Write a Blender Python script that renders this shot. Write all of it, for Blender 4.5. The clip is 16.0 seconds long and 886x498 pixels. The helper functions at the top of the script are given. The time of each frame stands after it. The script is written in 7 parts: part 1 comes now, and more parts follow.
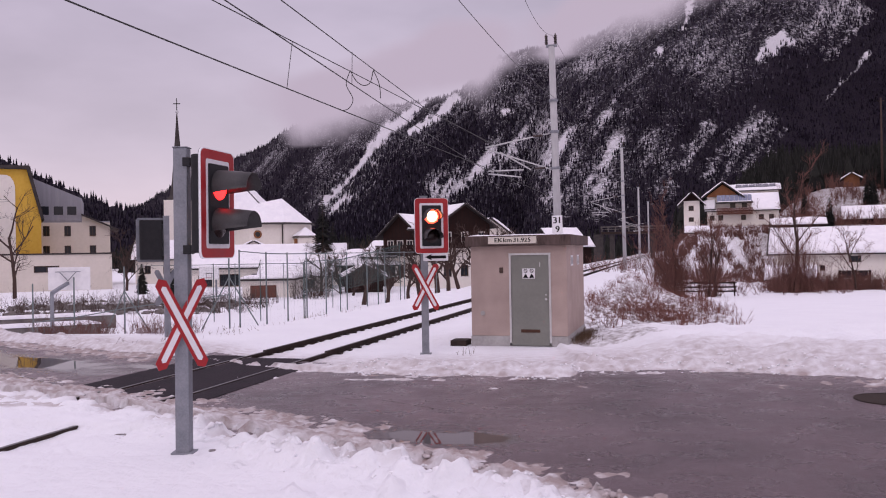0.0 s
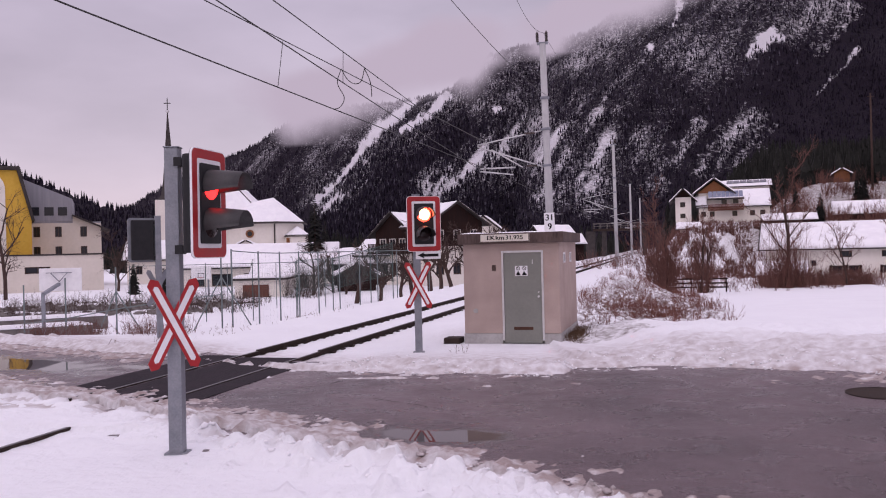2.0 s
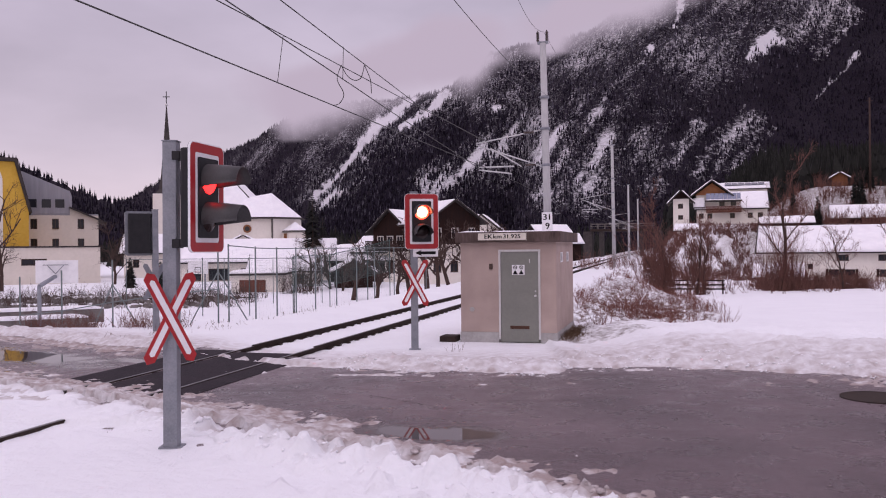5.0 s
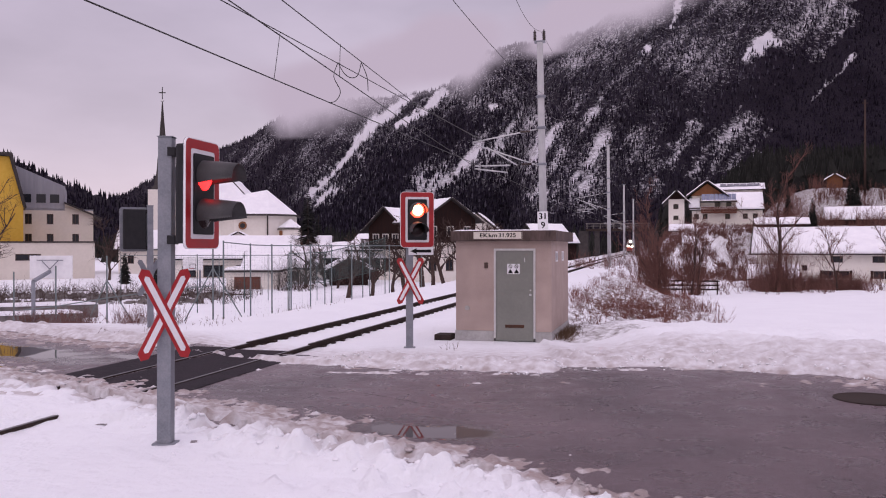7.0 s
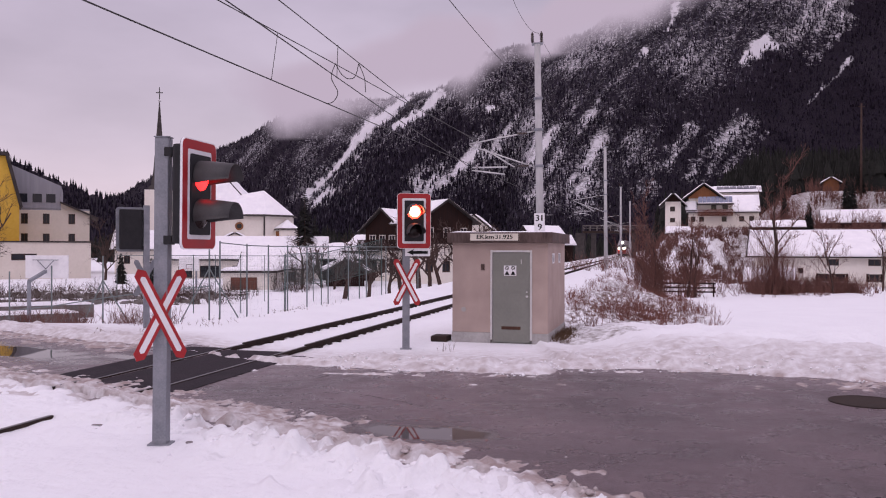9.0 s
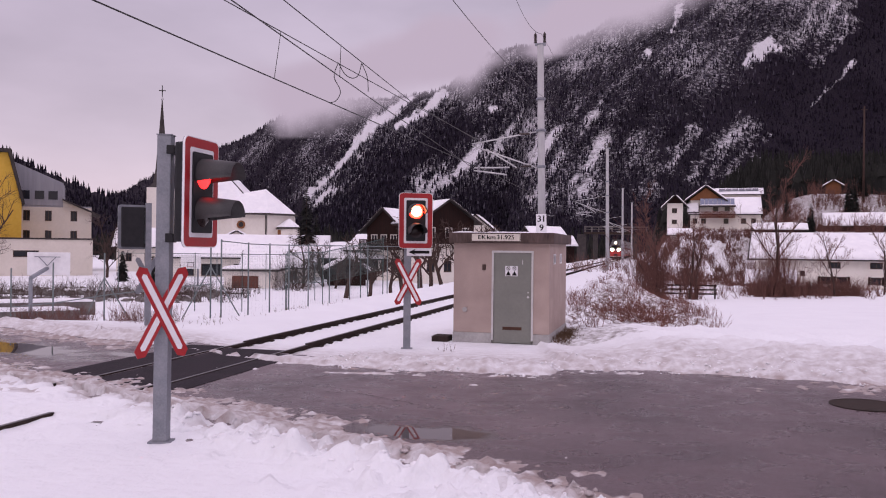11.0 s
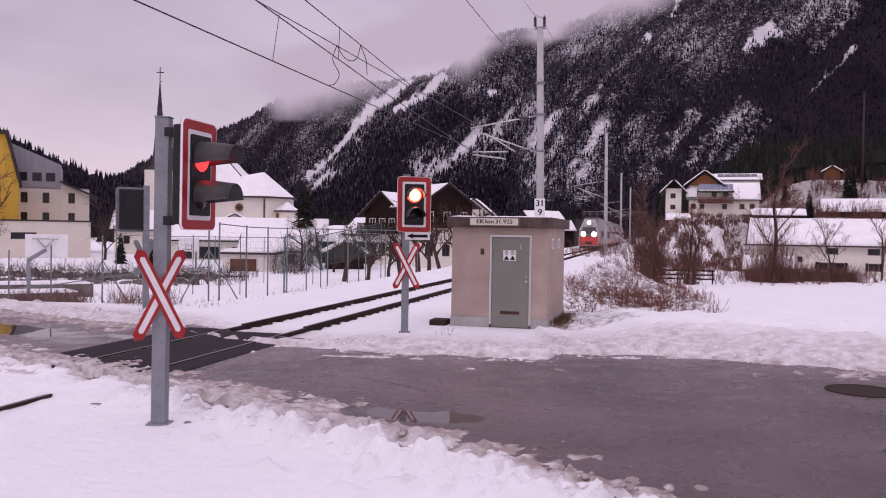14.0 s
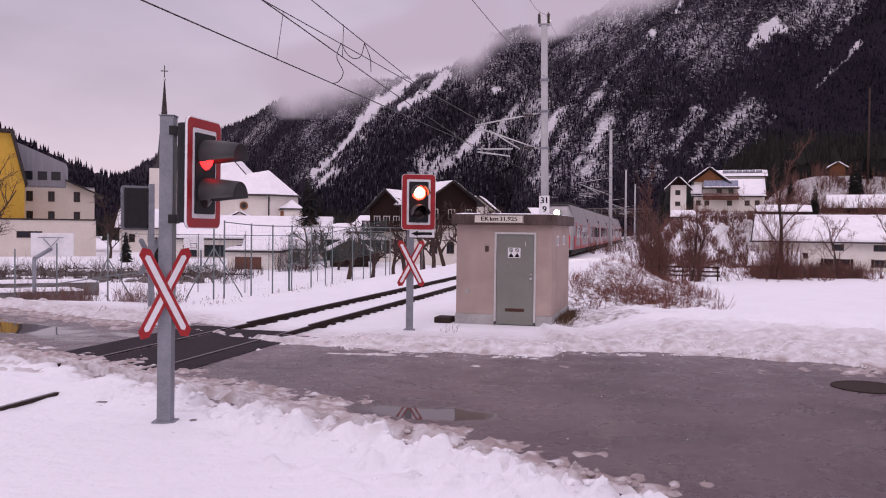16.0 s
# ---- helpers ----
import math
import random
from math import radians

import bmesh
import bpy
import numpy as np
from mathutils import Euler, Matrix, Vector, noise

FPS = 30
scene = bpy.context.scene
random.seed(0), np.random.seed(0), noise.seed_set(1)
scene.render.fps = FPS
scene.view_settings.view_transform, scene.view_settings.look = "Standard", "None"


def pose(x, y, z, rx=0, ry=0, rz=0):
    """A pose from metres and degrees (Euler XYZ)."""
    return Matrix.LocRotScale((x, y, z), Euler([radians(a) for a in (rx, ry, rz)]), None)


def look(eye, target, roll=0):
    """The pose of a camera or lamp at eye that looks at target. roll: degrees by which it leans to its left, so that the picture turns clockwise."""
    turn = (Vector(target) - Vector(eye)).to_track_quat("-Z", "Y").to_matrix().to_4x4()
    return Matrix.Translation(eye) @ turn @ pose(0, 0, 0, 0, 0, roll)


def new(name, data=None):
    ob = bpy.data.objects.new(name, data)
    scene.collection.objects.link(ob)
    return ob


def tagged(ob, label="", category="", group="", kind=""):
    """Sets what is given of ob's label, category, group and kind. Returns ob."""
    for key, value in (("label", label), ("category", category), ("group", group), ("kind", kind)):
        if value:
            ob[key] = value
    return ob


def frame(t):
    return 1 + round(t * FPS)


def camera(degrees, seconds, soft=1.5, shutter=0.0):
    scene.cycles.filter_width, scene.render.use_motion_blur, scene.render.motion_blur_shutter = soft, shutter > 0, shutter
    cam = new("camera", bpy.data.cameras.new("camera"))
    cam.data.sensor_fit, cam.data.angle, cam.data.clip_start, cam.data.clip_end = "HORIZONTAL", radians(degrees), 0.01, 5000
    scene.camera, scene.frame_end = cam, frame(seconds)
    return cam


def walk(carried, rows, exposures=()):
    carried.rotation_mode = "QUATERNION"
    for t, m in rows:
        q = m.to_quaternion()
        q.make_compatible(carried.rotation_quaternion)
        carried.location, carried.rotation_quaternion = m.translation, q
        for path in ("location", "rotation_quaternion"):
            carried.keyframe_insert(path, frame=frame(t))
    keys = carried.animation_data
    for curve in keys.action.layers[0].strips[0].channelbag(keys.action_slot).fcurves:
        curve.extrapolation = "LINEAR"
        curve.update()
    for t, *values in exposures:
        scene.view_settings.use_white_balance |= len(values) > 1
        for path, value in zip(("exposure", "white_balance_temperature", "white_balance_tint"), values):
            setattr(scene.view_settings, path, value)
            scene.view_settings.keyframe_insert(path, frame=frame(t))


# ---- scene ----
# ---------------------------------------------------------------- camera
cam = camera(56, 16.0, soft=1.07)
walk(cam, [
    (0.0, pose(0, 0, 2.2, 90.233, 1.000, 0.004)),
    (0.5, pose(0, 0, 2.2, 90.189, 0.927, -0.152)),
    (1.0, pose(0, 0, 2.2, 90.204, 1.344, -0.313)),
    (1.5, pose(0, 0, 2.2, 90.150, 1.576, -0.393)),
    (2.0, pose(0, 0, 2.2, 90.087, 1.422, -0.511)),
    (2.5, pose(0, 0, 2.2, 90.087, 1.292, -0.465)),
    (3.0, pose(0, 0, 2.2, 90.108, 1.230, -0.515)),
    (3.5, pose(0, 0, 2.2, 90.035, 1.216, -0.586)),
    (4.0, pose(0, 0, 2.2, 89.967, 1.083, -0.598)),
    (6.5, pose(0, 0, 2.2, 89.917, -0.004, -0.883)),
    (7.0, pose(0, 0, 2.2, 89.829, 0.103, -1.007)),
    (7.5, pose(0, 0, 2.2, 89.845, 0.090, -1.179)),
    (8.0, pose(0, 0, 2.2, 89.910, -0.022, -1.350)),
    (8.5, pose(0, 0, 2.2, 89.901, -0.038, -1.393)),
    (9.0, pose(0, 0, 2.2, 89.925, -0.138, -1.232)),
    (11.5, pose(0, 0, 2.2, 89.916, -0.697, -1.243)),
    (12.0, pose(0, 0, 2.2, 89.539, -0.795, -1.344)),
    (12.5, pose(0, 0, 2.2, 88.927, -0.656, -1.323)),
    (13.0, pose(0, 0, 2.2, 88.853, -0.722, -1.260)),
    (13.5, pose(0, 0, 2.2, 88.833, -0.849, -1.217)),
    (14.0, pose(0, 0, 2.2, 88.825, -0.866, -1.246)),
    (14.5, pose(0, 0, 2.2, 88.767, -0.901, -1.224)),
    (15.0, pose(0, 0, 2.2, 88.780, -1.148, -1.164)),
    (15.5, pose(0, 0, 2.2, 88.741, -0.587, -1.110)),
    (16.0, pose(0, 0, 2.2, 88.648, -0.686, -0.934)),
], exposures=[(0.0, 0.0, 6500, 11.0), (4.0, 0.0, 6500, 11.0), (9.0, 0.0, 6540, 12.5), (16.0, 0.0, 6600, 15.0)])

# ---------------------------------------------------------------- world, sun
world = bpy.data.worlds.new("overcast")
scene.world = world
world.use_nodes = True
wn, wl = world.node_tree.nodes, world.node_tree.links
wn.clear()
sky = wn.new("ShaderNodeTexSky")
sky.sky_type, sky.sun_disc = "NISHITA", False
sky.sun_elevation, sky.sun_rotation = radians(14), radians(200)
coord = wn.new("ShaderNodeTexCoord")
sep = wn.new("ShaderNodeSeparateXYZ")
wl.new(coord.outputs["Generated"], sep.inputs[0])
ramp = wn.new("ShaderNodeValToRGB")
el = ramp.color_ramp.elements
el[0].position, el[0].color = 0.0, (0.72, 0.575, 0.67, 1)
el[1].position, el[1].color = 0.6, (0.92, 0.78, 0.96, 1)
e = el.new(0.12); e.color = (0.60, 0.50, 0.61, 1)
e = el.new(0.28); e.color = (0.505, 0.43, 0.545, 1)
wl.new(sep.outputs["Z"], ramp.inputs[0])
cl = wn.new("ShaderNodeTexNoise")
cl.inputs["Scale"].default_value, cl.inputs["Detail"].default_value, cl.inputs["Roughness"].default_value = 3.2, 5, 0.5
mp = wn.new("ShaderNodeMapping")
mp.inputs["Scale"].default_value = (1, 1, 2.6)
wl.new(coord.outputs["Generated"], mp.inputs[0]); wl.new(mp.outputs[0], cl.inputs["Vector"])
cr = wn.new("ShaderNodeMapRange")
cr.inputs["From Min"].default_value, cr.inputs["From Max"].default_value = 0.3, 0.7
cr.inputs["To Min"].default_value, cr.inputs["To Max"].default_value = 0.84, 1.12
wl.new(cl.outputs["Fac"], cr.inputs[0])
mul = wn.new("ShaderNodeVectorMath"); mul.operation = "SCALE"
wl.new(ramp.outputs[0], mul.inputs[0]); wl.new(cr.outputs[0], mul.inputs["Scale"])
skyb, cloudb, add, wout = wn.new("ShaderNodeBackground"), wn.new("ShaderNodeBackground"), wn.new("ShaderNodeAddShader"), wn.new("ShaderNodeOutputWorld")
skyb.inputs[1].default_value, cloudb.inputs[1].default_value = 0.01, 1.0
wl.new(sky.outputs[0], skyb.inputs[0]); wl.new(mul.outputs[0], cloudb.inputs[0])
wl.new(skyb.outputs[0], add.inputs[0]); wl.new(cloudb.outputs[0], add.inputs[1]); wl.new(add.outputs[0], wout.inputs[0])
sun = new("sun", bpy.data.lights.new("sun", "SUN"))
sun.data.energy, sun.data.angle, sun.data.color = 0.5, radians(40), (1.0, 0.90, 0.94)
sun.matrix_world = look((-40, -90, 160), (0, 20, 0))
scene.view_settings.exposure = 0.0

# ---------------------------------------------------------------- helpers
def fbm(x, y, s, octs=4, z=0.0):
    return noise.fractal(Vector((x / s, y / s, z)), 1.0, 2.0, octs) 


def part(name, bm, material, parent, label=""):
    me = bpy.data.meshes.new(name)
    bm.to_mesh(me); bm.free()
    ob = new(name, me)
    for m in (material if isinstance(material, (list, tuple)) else [material]):
        me.materials.append(m)
    if parent is not None:
        ob.parent = parent
    if label:
        ob["label"] = label
    return ob


def thing(name, m, label, category, group="", kind=""):
    ob = new(name)
    ob.empty_display_size = 0.2
    ob.matrix_basis = m
    return tagged(ob, label, category, group, kind)


def B():
    return bmesh.new()


def box(bm, x0, x1, y0, y1, z0, z1, bev=0.0, m=None):
    vs = [bm.verts.new(v) for v in ((x0, y0, z0), (x1, y0, z0), (x1, y1, z0), (x0, y1, z0), (x0, y0, z1), (x1, y0, z1), (x1, y1, z1), (x0, y1, z1))]
    fs = [bm.faces.new([vs[i] for i in f]) for f in ((3, 2, 1, 0), (4, 5, 6, 7), (0, 1, 5, 4), (1, 2, 6, 5), (2, 3, 7, 6), (3, 0, 4, 7))]
    if m is not None:
        bmesh.ops.transform(bm, matrix=m, verts=vs)
    if bev:
        bmesh.ops.bevel(bm, geom=list({e for f in fs for e in f.edges}), offset=bev, segments=2, affect="EDGES", profile=0.6)
    return bm


def tube(bm, p, q, r, r2=None, seg=8, caps=True):
    p, q = Vector(p), Vector(q)
    r2 = r if r2 is None else r2
    a = (q - p).normalized()
    u = a.orthogonal().normalized(); v = a.cross(u)
    ring = []
    for c, rr in ((p, r), (q, r2)):
        ring.append([bm.verts.new(c + (u * math.cos(t) + v * math.sin(t)) * rr) for t in (2 * math.pi * k / seg for k in range(seg))])
    for k in range(seg):
        bm.faces.new((ring[0][k], ring[0][(k + 1) % seg], ring[1][(k + 1) % seg], ring[1][k])).smooth = seg > 5
    if caps:
        bm.faces.new(ring[0][::-1]); bm.faces.new(ring[1])
    return bm


def pipe(bm, pts, r, seg=6):
    pts = [Vector(p) for p in pts]
    rings = []
    for i, p in enumerate(pts):
        a = (pts[min(i + 1, len(pts) - 1)] - pts[max(i - 1, 0)]).normalized()
        u = a.cross(Vector((0.13, 0.2, 1))).normalized(); v = a.cross(u)
        rings.append([bm.verts.new(p + (u * math.cos(t) + v * math.sin(t)) * r) for t in (2 * math.pi * k / seg for k in range(seg))])
    for a, b in zip(rings, rings[1:]):
        for k in range(seg):
            bm.faces.new((a[k], a[(k + 1) % seg], b[(k + 1) % seg], b[k])).smooth = True
    bm.faces.new(rings[0][::-1]); bm.faces.new(rings[-1])
    return bm


def prism(bm, poly, y0, y1, m=None):
    """A polygon of (x, z) pushed from y0 to y1."""
    a = [bm.verts.new((x, y0, z)) for x, z in poly]
    b = [bm.verts.new((x, y1, z)) for x, z in poly]
    n = len(poly)
    bm.faces.new(a); bm.faces.new(b[::-1])
    for k in range(n):
        bm.faces.new((a[(k + 1) % n], a[k], b[k], b[(k + 1) % n]))
    if m is not None:
        bmesh.ops.transform(bm, matrix=m, verts=a + b)
    bmesh.ops.recalc_face_normals(bm, faces=bm.faces)
    return bm


def round_rect(w, h, r, n=5):
    pts = []
    for cx, cz, a0 in ((w / 2 - r, h / 2 - r, 0), (-w / 2 + r, h / 2 - r, 90), (-w / 2 + r, -h / 2 + r, 180), (w / 2 - r, -h / 2 + r, 270)):
        for k in range(n):
            a = radians(a0 + 90 * k / (n - 1))
            pts.append((cx + r * math.cos(a), cz + r * math.sin(a)))
    return pts


def ring_plate(bm, w, h, r, w2, h2, r2, y0, y1):
    """A flat frame: the outer rounded rectangle less the inner one."""
    o, i = round_rect(w, h, r), round_rect(w2, h2, r2)
    n = len(o)
    V = [[bm.verts.new((x, y, z)) for x, z in p] for y in (y0, y1) for p in (o, i)]
    for k in range(n):
        j = (k + 1) % n
        bm.faces.new((V[0][k], V[1][k], V[1][j], V[0][j])); bm.faces.new((V[2][j], V[3][j], V[3][k], V[2][k]))
        bm.faces.new((V[0][j], V[2][j], V[2][k], V[0][k])); bm.faces.new((V[1][k], V[3][k], V[3][j], V[1][j]))
    bmesh.ops.recalc_face_normals(bm, faces=bm.faces)
    return bm


# ---------------------------------------------------------------- materials
def surf(name, c1, c2, scale=4.0, rough=(0.6, 0.8), metal=0.0, bump=0.2, bscale=None, dist=0.01, fine=8.0, spec=None, stretch=None, island=0.0, obj=0.0):
    """A two-scale noise material in object space: c1 to c2 by broad noise, fine grain on top."""
    m = bpy.data.materials.new(name)
    m.use_nodes = True
    n, l = m.node_tree.nodes, m.node_tree.links
    b = n["Principled BSDF"]
    tc = n.new("ShaderNodeTexCoord")
    src = tc.outputs["Object"]
    if stretch:
        mpn = n.new("ShaderNodeMapping"); mpn.inputs["Scale"].default_value = stretch
        l.new(src, mpn.inputs[0]); src = mpn.outputs[0]
    n1, n2 = n.new("ShaderNodeTexNoise"), n.new("ShaderNodeTexNoise")
    n1.inputs["Scale"].default_value, n1.inputs["Detail"].default_value = scale, 6
    n2.inputs["Scale"].default_value, n2.inputs["Detail"].default_value = scale * fine, 4
    l.new(src, n1.inputs["Vector"]); l.new(src, n2.inputs["Vector"])
    ad = n.new("ShaderNodeMath"); ad.operation = "MULTIPLY_ADD"
    l.new(n2.outputs["Fac"], ad.inputs[0]); ad.inputs[1].default_value = 0.5
    l.new(n1.outputs["Fac"], ad.inputs[2])
    mr = n.new("ShaderNodeMapRange")
    mr.inputs["From Min"].default_value, mr.inputs["From Max"].default_value = 0.5, 1.0
    l.new(ad.outputs[0], mr.inputs[0])
    mx = n.new("ShaderNodeMix"); mx.data_type = "RGBA"
    mx.inputs["A"].default_value, mx.inputs["B"].default_value = (*c1, 1), (*c2, 1)
    l.new(mr.outputs[0], mx.inputs["Factor"])
    col = mx.outputs["Result"]
    if island or obj:
        if island:
            g = n.new("ShaderNodeNewGeometry"); o = g.outputs["Random Per Island"]
        else:
            g = n.new("ShaderNodeObjectInfo"); o = g.outputs["Random"]
        k = n.new("ShaderNodeMapRange")
        k.inputs["To Min"].default_value, k.inputs["To Max"].default_value = 1 - (island or obj), 1 + (island or obj)
        l.new(o, k.inputs[0])
        vm = n.new("ShaderNodeVectorMath"); vm.operation = "SCALE"
        l.new(col, vm.inputs[0]); l.new(k.outputs[0], vm.inputs["Scale"]); col = vm.outputs[0]
    l.new(col, b.inputs["Base Color"])
    rr = n.new("ShaderNodeMapRange")
    rr.inputs["From Min"].default_value, rr.inputs["From Max"].default_value = 0.3, 0.7
    rr.inputs["To Min"].default_value, rr.inputs["To Max"].default_value = rough
    l.new(n1.outputs["Fac"], rr.inputs[0]); l.new(rr.outputs[0], b.inputs["Roughness"])
    b.inputs["Metallic"].default_value = metal
    b.inputs["Specular IOR Level"].default_value = 0.2 if spec is None and rough[1] > 0.75 else (0.5 if spec is None else spec)
    if bump:
        bp = n.new("ShaderNodeBump")
        bp.inputs["Strength"].default_value, bp.inputs["Distance"].default_value = bump, dist
        src2 = n2.outputs["Fac"]
        if bscale:
            n3 = n.new("ShaderNodeTexNoise"); n3.inputs["Scale"].default_value, n3.inputs["Detail"].default_value = bscale, 5
            l.new(src, n3.inputs["Vector"]); src2 = n3.outputs["Fac"]
        l.new(src2, bp.inputs["Height"]); l.new(bp.outputs[0], b.inputs["Normal"])
    return m


def glow(name, colour, strength):
    m = bpy.data.materials.new(name)
    m.use_nodes = True
    b = m.node_tree.nodes["Principled BSDF"]
    b.inputs["Base Color"].default_value = (*colour, 1)
    b.inputs["Emission Color"].default_value = (*colour, 1)
    b.inputs["Emission Strength"].default_value = strength
    return m


def glass(name, colour, rough=0.05):
    m = bpy.data.materials.new(name)
    m.use_nodes = True
    b = m.node_tree.nodes["Principled BSDF"]
    b.inputs["Base Color"].default_value = (*colour, 1)
    b.inputs["Roughness"].default_value = rough
    b.inputs["Specular IOR Level"].default_value = 0.35
    return m


SNOW = surf("roof_snow", (0.80, 0.80, 0.84), (0.90, 0.90, 0.92), 1.2, (0.55, 0.8), bump=0.3, dist=0.05)
GALV = surf("galvanised_steel", (0.17, 0.185, 0.21), (0.28, 0.29, 0.32), 6, (0.45, 0.65), metal=0.35, bump=0.05)
DARK = surf("black_enamel", (0.008, 0.008, 0.010), (0.020, 0.020, 0.023), 8, (0.45, 0.65), bump=0.05, spec=0.3)
RED = surf("sign_red", (0.30, 0.008, 0.012), (0.40, 0.018, 0.022), 5, (0.35, 0.5), bump=0.03)
WHITE = surf("sign_white", (0.70, 0.70, 0.72), (0.82, 0.82, 0.83), 5, (0.35, 0.55), bump=0.03)
BLACK = surf("sign_black", (0.006, 0.006, 0.006), (0.012, 0.012, 0.012), 8, (0.6, 0.8), bump=0, spec=0.15)
LENS_DARK = glass("dark_lens", (0.02, 0.012, 0.012), 0.12)
CONCRETE = surf("concrete", (0.30, 0.29, 0.28), (0.44, 0.43, 0.42), 2.5, (0.8, 0.95), bump=0.25, dist=0.01)
RENDER = surf("rough_render", (0.335, 0.262, 0.232), (0.465, 0.37, 0.33), 1.6, (0.85, 0.97), bump=0.6, bscale=70, dist=0.012, fine=30)
FASCIA = surf("weathered_fascia", (0.055, 0.038, 0.034), (0.15, 0.11, 0.10), 3.0, (0.7, 0.9), bump=0.3, stretch=(1, 1, 0.25))
DOOR = surf("grey_green_paint", (0.165, 0.17, 0.15), (0.205, 0.21, 0.185), 2.0, (0.45, 0.6), bump=0.05)
ALU = surf("aluminium", (0.5, 0.5, 0.5), (0.62, 0.62, 0.62), 10, (0.35, 0.5), metal=0.6, bump=0.03)
MASTC = surf("mast_concrete", (0.36, 0.36, 0.37), (0.50, 0.50, 0.50), 1.2, (0.75, 0.9), bump=0.2, stretch=(1, 1, 0.3))
WIRE = surf("dark_copper_wire", (0.03, 0.03, 0.032), (0.06, 0.058, 0.055), 10, (0.5, 0.7), metal=0.3, bump=0)
INSUL = surf("brown_insulator", (0.03, 0.02, 0.02), (0.06, 0.04, 0.035), 10, (0.2, 0.3), bump=0)
RUST = surf("rusty_rail_side", (0.020, 0.014, 0.012), (0.05, 0.034, 0.028), 6, (0.75, 0.95), bump=0.3)
RAILTOP = surf("polished_rail", (0.10, 0.095, 0.10), (0.17, 0.165, 0.17), 8, (0.35, 0.5), metal=0.6, bump=0.03)
PANEL = surf("crossing_asphalt", (0.012, 0.010, 0.013), (0.044, 0.035, 0.042), 3.0, (0.75, 0.95), spec=0.12, bump=0.5, bscale=90, dist=0.01)
PLASTER_W = surf("white_plaster", (0.70, 0.66, 0.60), (0.80, 0.76, 0.70), 0.35, (0.8, 0.95), bump=0.2, bscale=6, dist=0.03)
PLASTER_C = surf("cream_plaster", (0.58, 0.535, 0.47), (0.67, 0.615, 0.55), 0.4, (0.8, 0.95), bump=0.2, bscale=6, dist=0.03)
PLASTER_Y = surf("yellow_plaster", (0.56, 0.34, 0.045), (0.66, 0.42, 0.08), 0.4, (0.8, 0.95), bump=0.2, bscale=6, dist=0.03)
METAL_G = surf("grey_sheet_cladding", (0.24, 0.24, 0.27), (0.31, 0.31, 0.34), 0.5, (0.5, 0.7), bump=0.2, stretch=(6, 6, 0.3), dist=0.03)
WOOD_D = surf("dark_timber", (0.010, 0.0045, 0.004), (0.030, 0.013, 0.010), 1.5, (0.7, 0.9), bump=0.3, stretch=(4, 4, 0.4), dist=0.02)
WOOD_O = surf("orange_timber", (0.16, 0.065, 0.03), (0.26, 0.115, 0.05), 1.5, (0.7, 0.9), bump=0.3, stretch=(4, 4, 0.4), dist=0.02)
WOOD_R = surf("red_brown_timber", (0.10, 0.04, 0.028), (0.17, 0.07, 0.05), 1.5, (0.7, 0.9), bump=0.3, stretch=(4, 4, 0.4), dist=0.02)
ROOF_D = surf("dark_roofing", (0.03, 0.026, 0.026), (0.07, 0.06, 0.058), 1.0, (0.7, 0.9), bump=0.2)
PANE = glass("window_pane", (0.02, 0.022, 0.028), 0.06)
FRAME_W = surf("window_frame_paint", (0.5, 0.47, 0.44), (0.62, 0.58, 0.55), 2, (0.5, 0.7), bump=0)
FRAME_B = surf("brown_window_frame", (0.05, 0.03, 0.022), (0.09, 0.055, 0.04), 2, (0.6, 0.8), bump=0)
BARK = surf("bark", (0.040, 0.026, 0.022), (0.085, 0.055, 0.046), 3, (0.85, 0.95), bump=0.4, stretch=(3, 3, 0.5))
TWIG = surf("red_brown_twigs", (0.095, 0.045, 0.038), (0.19, 0.095, 0.078), 3, (0.85, 0.95), bump=0)
BRUSH = surf("red_brush_stems", (0.10, 0.042, 0.035), (0.25, 0.115, 0.09), 3, (0.85, 0.95), bump=0)
GRASS = surf("dry_grass", (0.085, 0.052, 0.032), (0.17, 0.11, 0.07), 3, (0.85, 0.95), bump=0, island=0.3)
NEEDLE = surf("conifer_needles", (0.008, 0.009, 0.008), (0.024, 0.024, 0.021), 0.4, (0.8, 0.95), bump=0, island=0.4)
ASH = surf("stone_wall", (0.10, 0.09, 0.085), (0.22, 0.20, 0.19), 1.2, (0.8, 0.95), bump=0.5, dist=0.05)
GREEN_P = surf("green_post_paint", (0.11, 0.145, 0.145), (0.17, 0.20, 0.20), 3, (0.5, 0.7), bump=0)
TRAIN_R = surf("train_red", (0.42, 0.025, 0.026), (0.50, 0.045, 0.042), 1, (0.3, 0.45), bump=0)
TRAIN_G = surf("train_grey", (0.28, 0.27, 0.275), (0.38, 0.365, 0.365), 1, (0.35, 0.5), bump=0)
TRAIN_D = surf("train_underframe", (0.02, 0.02, 0.02), (0.045, 0.042, 0.04), 1, (0.6, 0.8), bump=0)
TRAIN_W = glass("train_window", (0.015, 0.017, 0.02), 0.05)
TAIL = glow("red_lamp", (1.0, 0.016, 0.016), 5.0)
TAIL_HOT = glow("red_lamp_core", (1.0, 0.42, 0.19), 14.0)
HOOD = surf("weathered_black_hood", (0.030, 0.029, 0.031), (0.055, 0.053, 0.055), 8, (0.4, 0.6), bump=0.05, spec=0.4)
TAIL_RIM = glow("red_lamp_rim", (1.0, 0.045, 0.025), 8.0)
HEAD = glow("train_headlight", (1.0, 0.95, 0.60), 90.0)


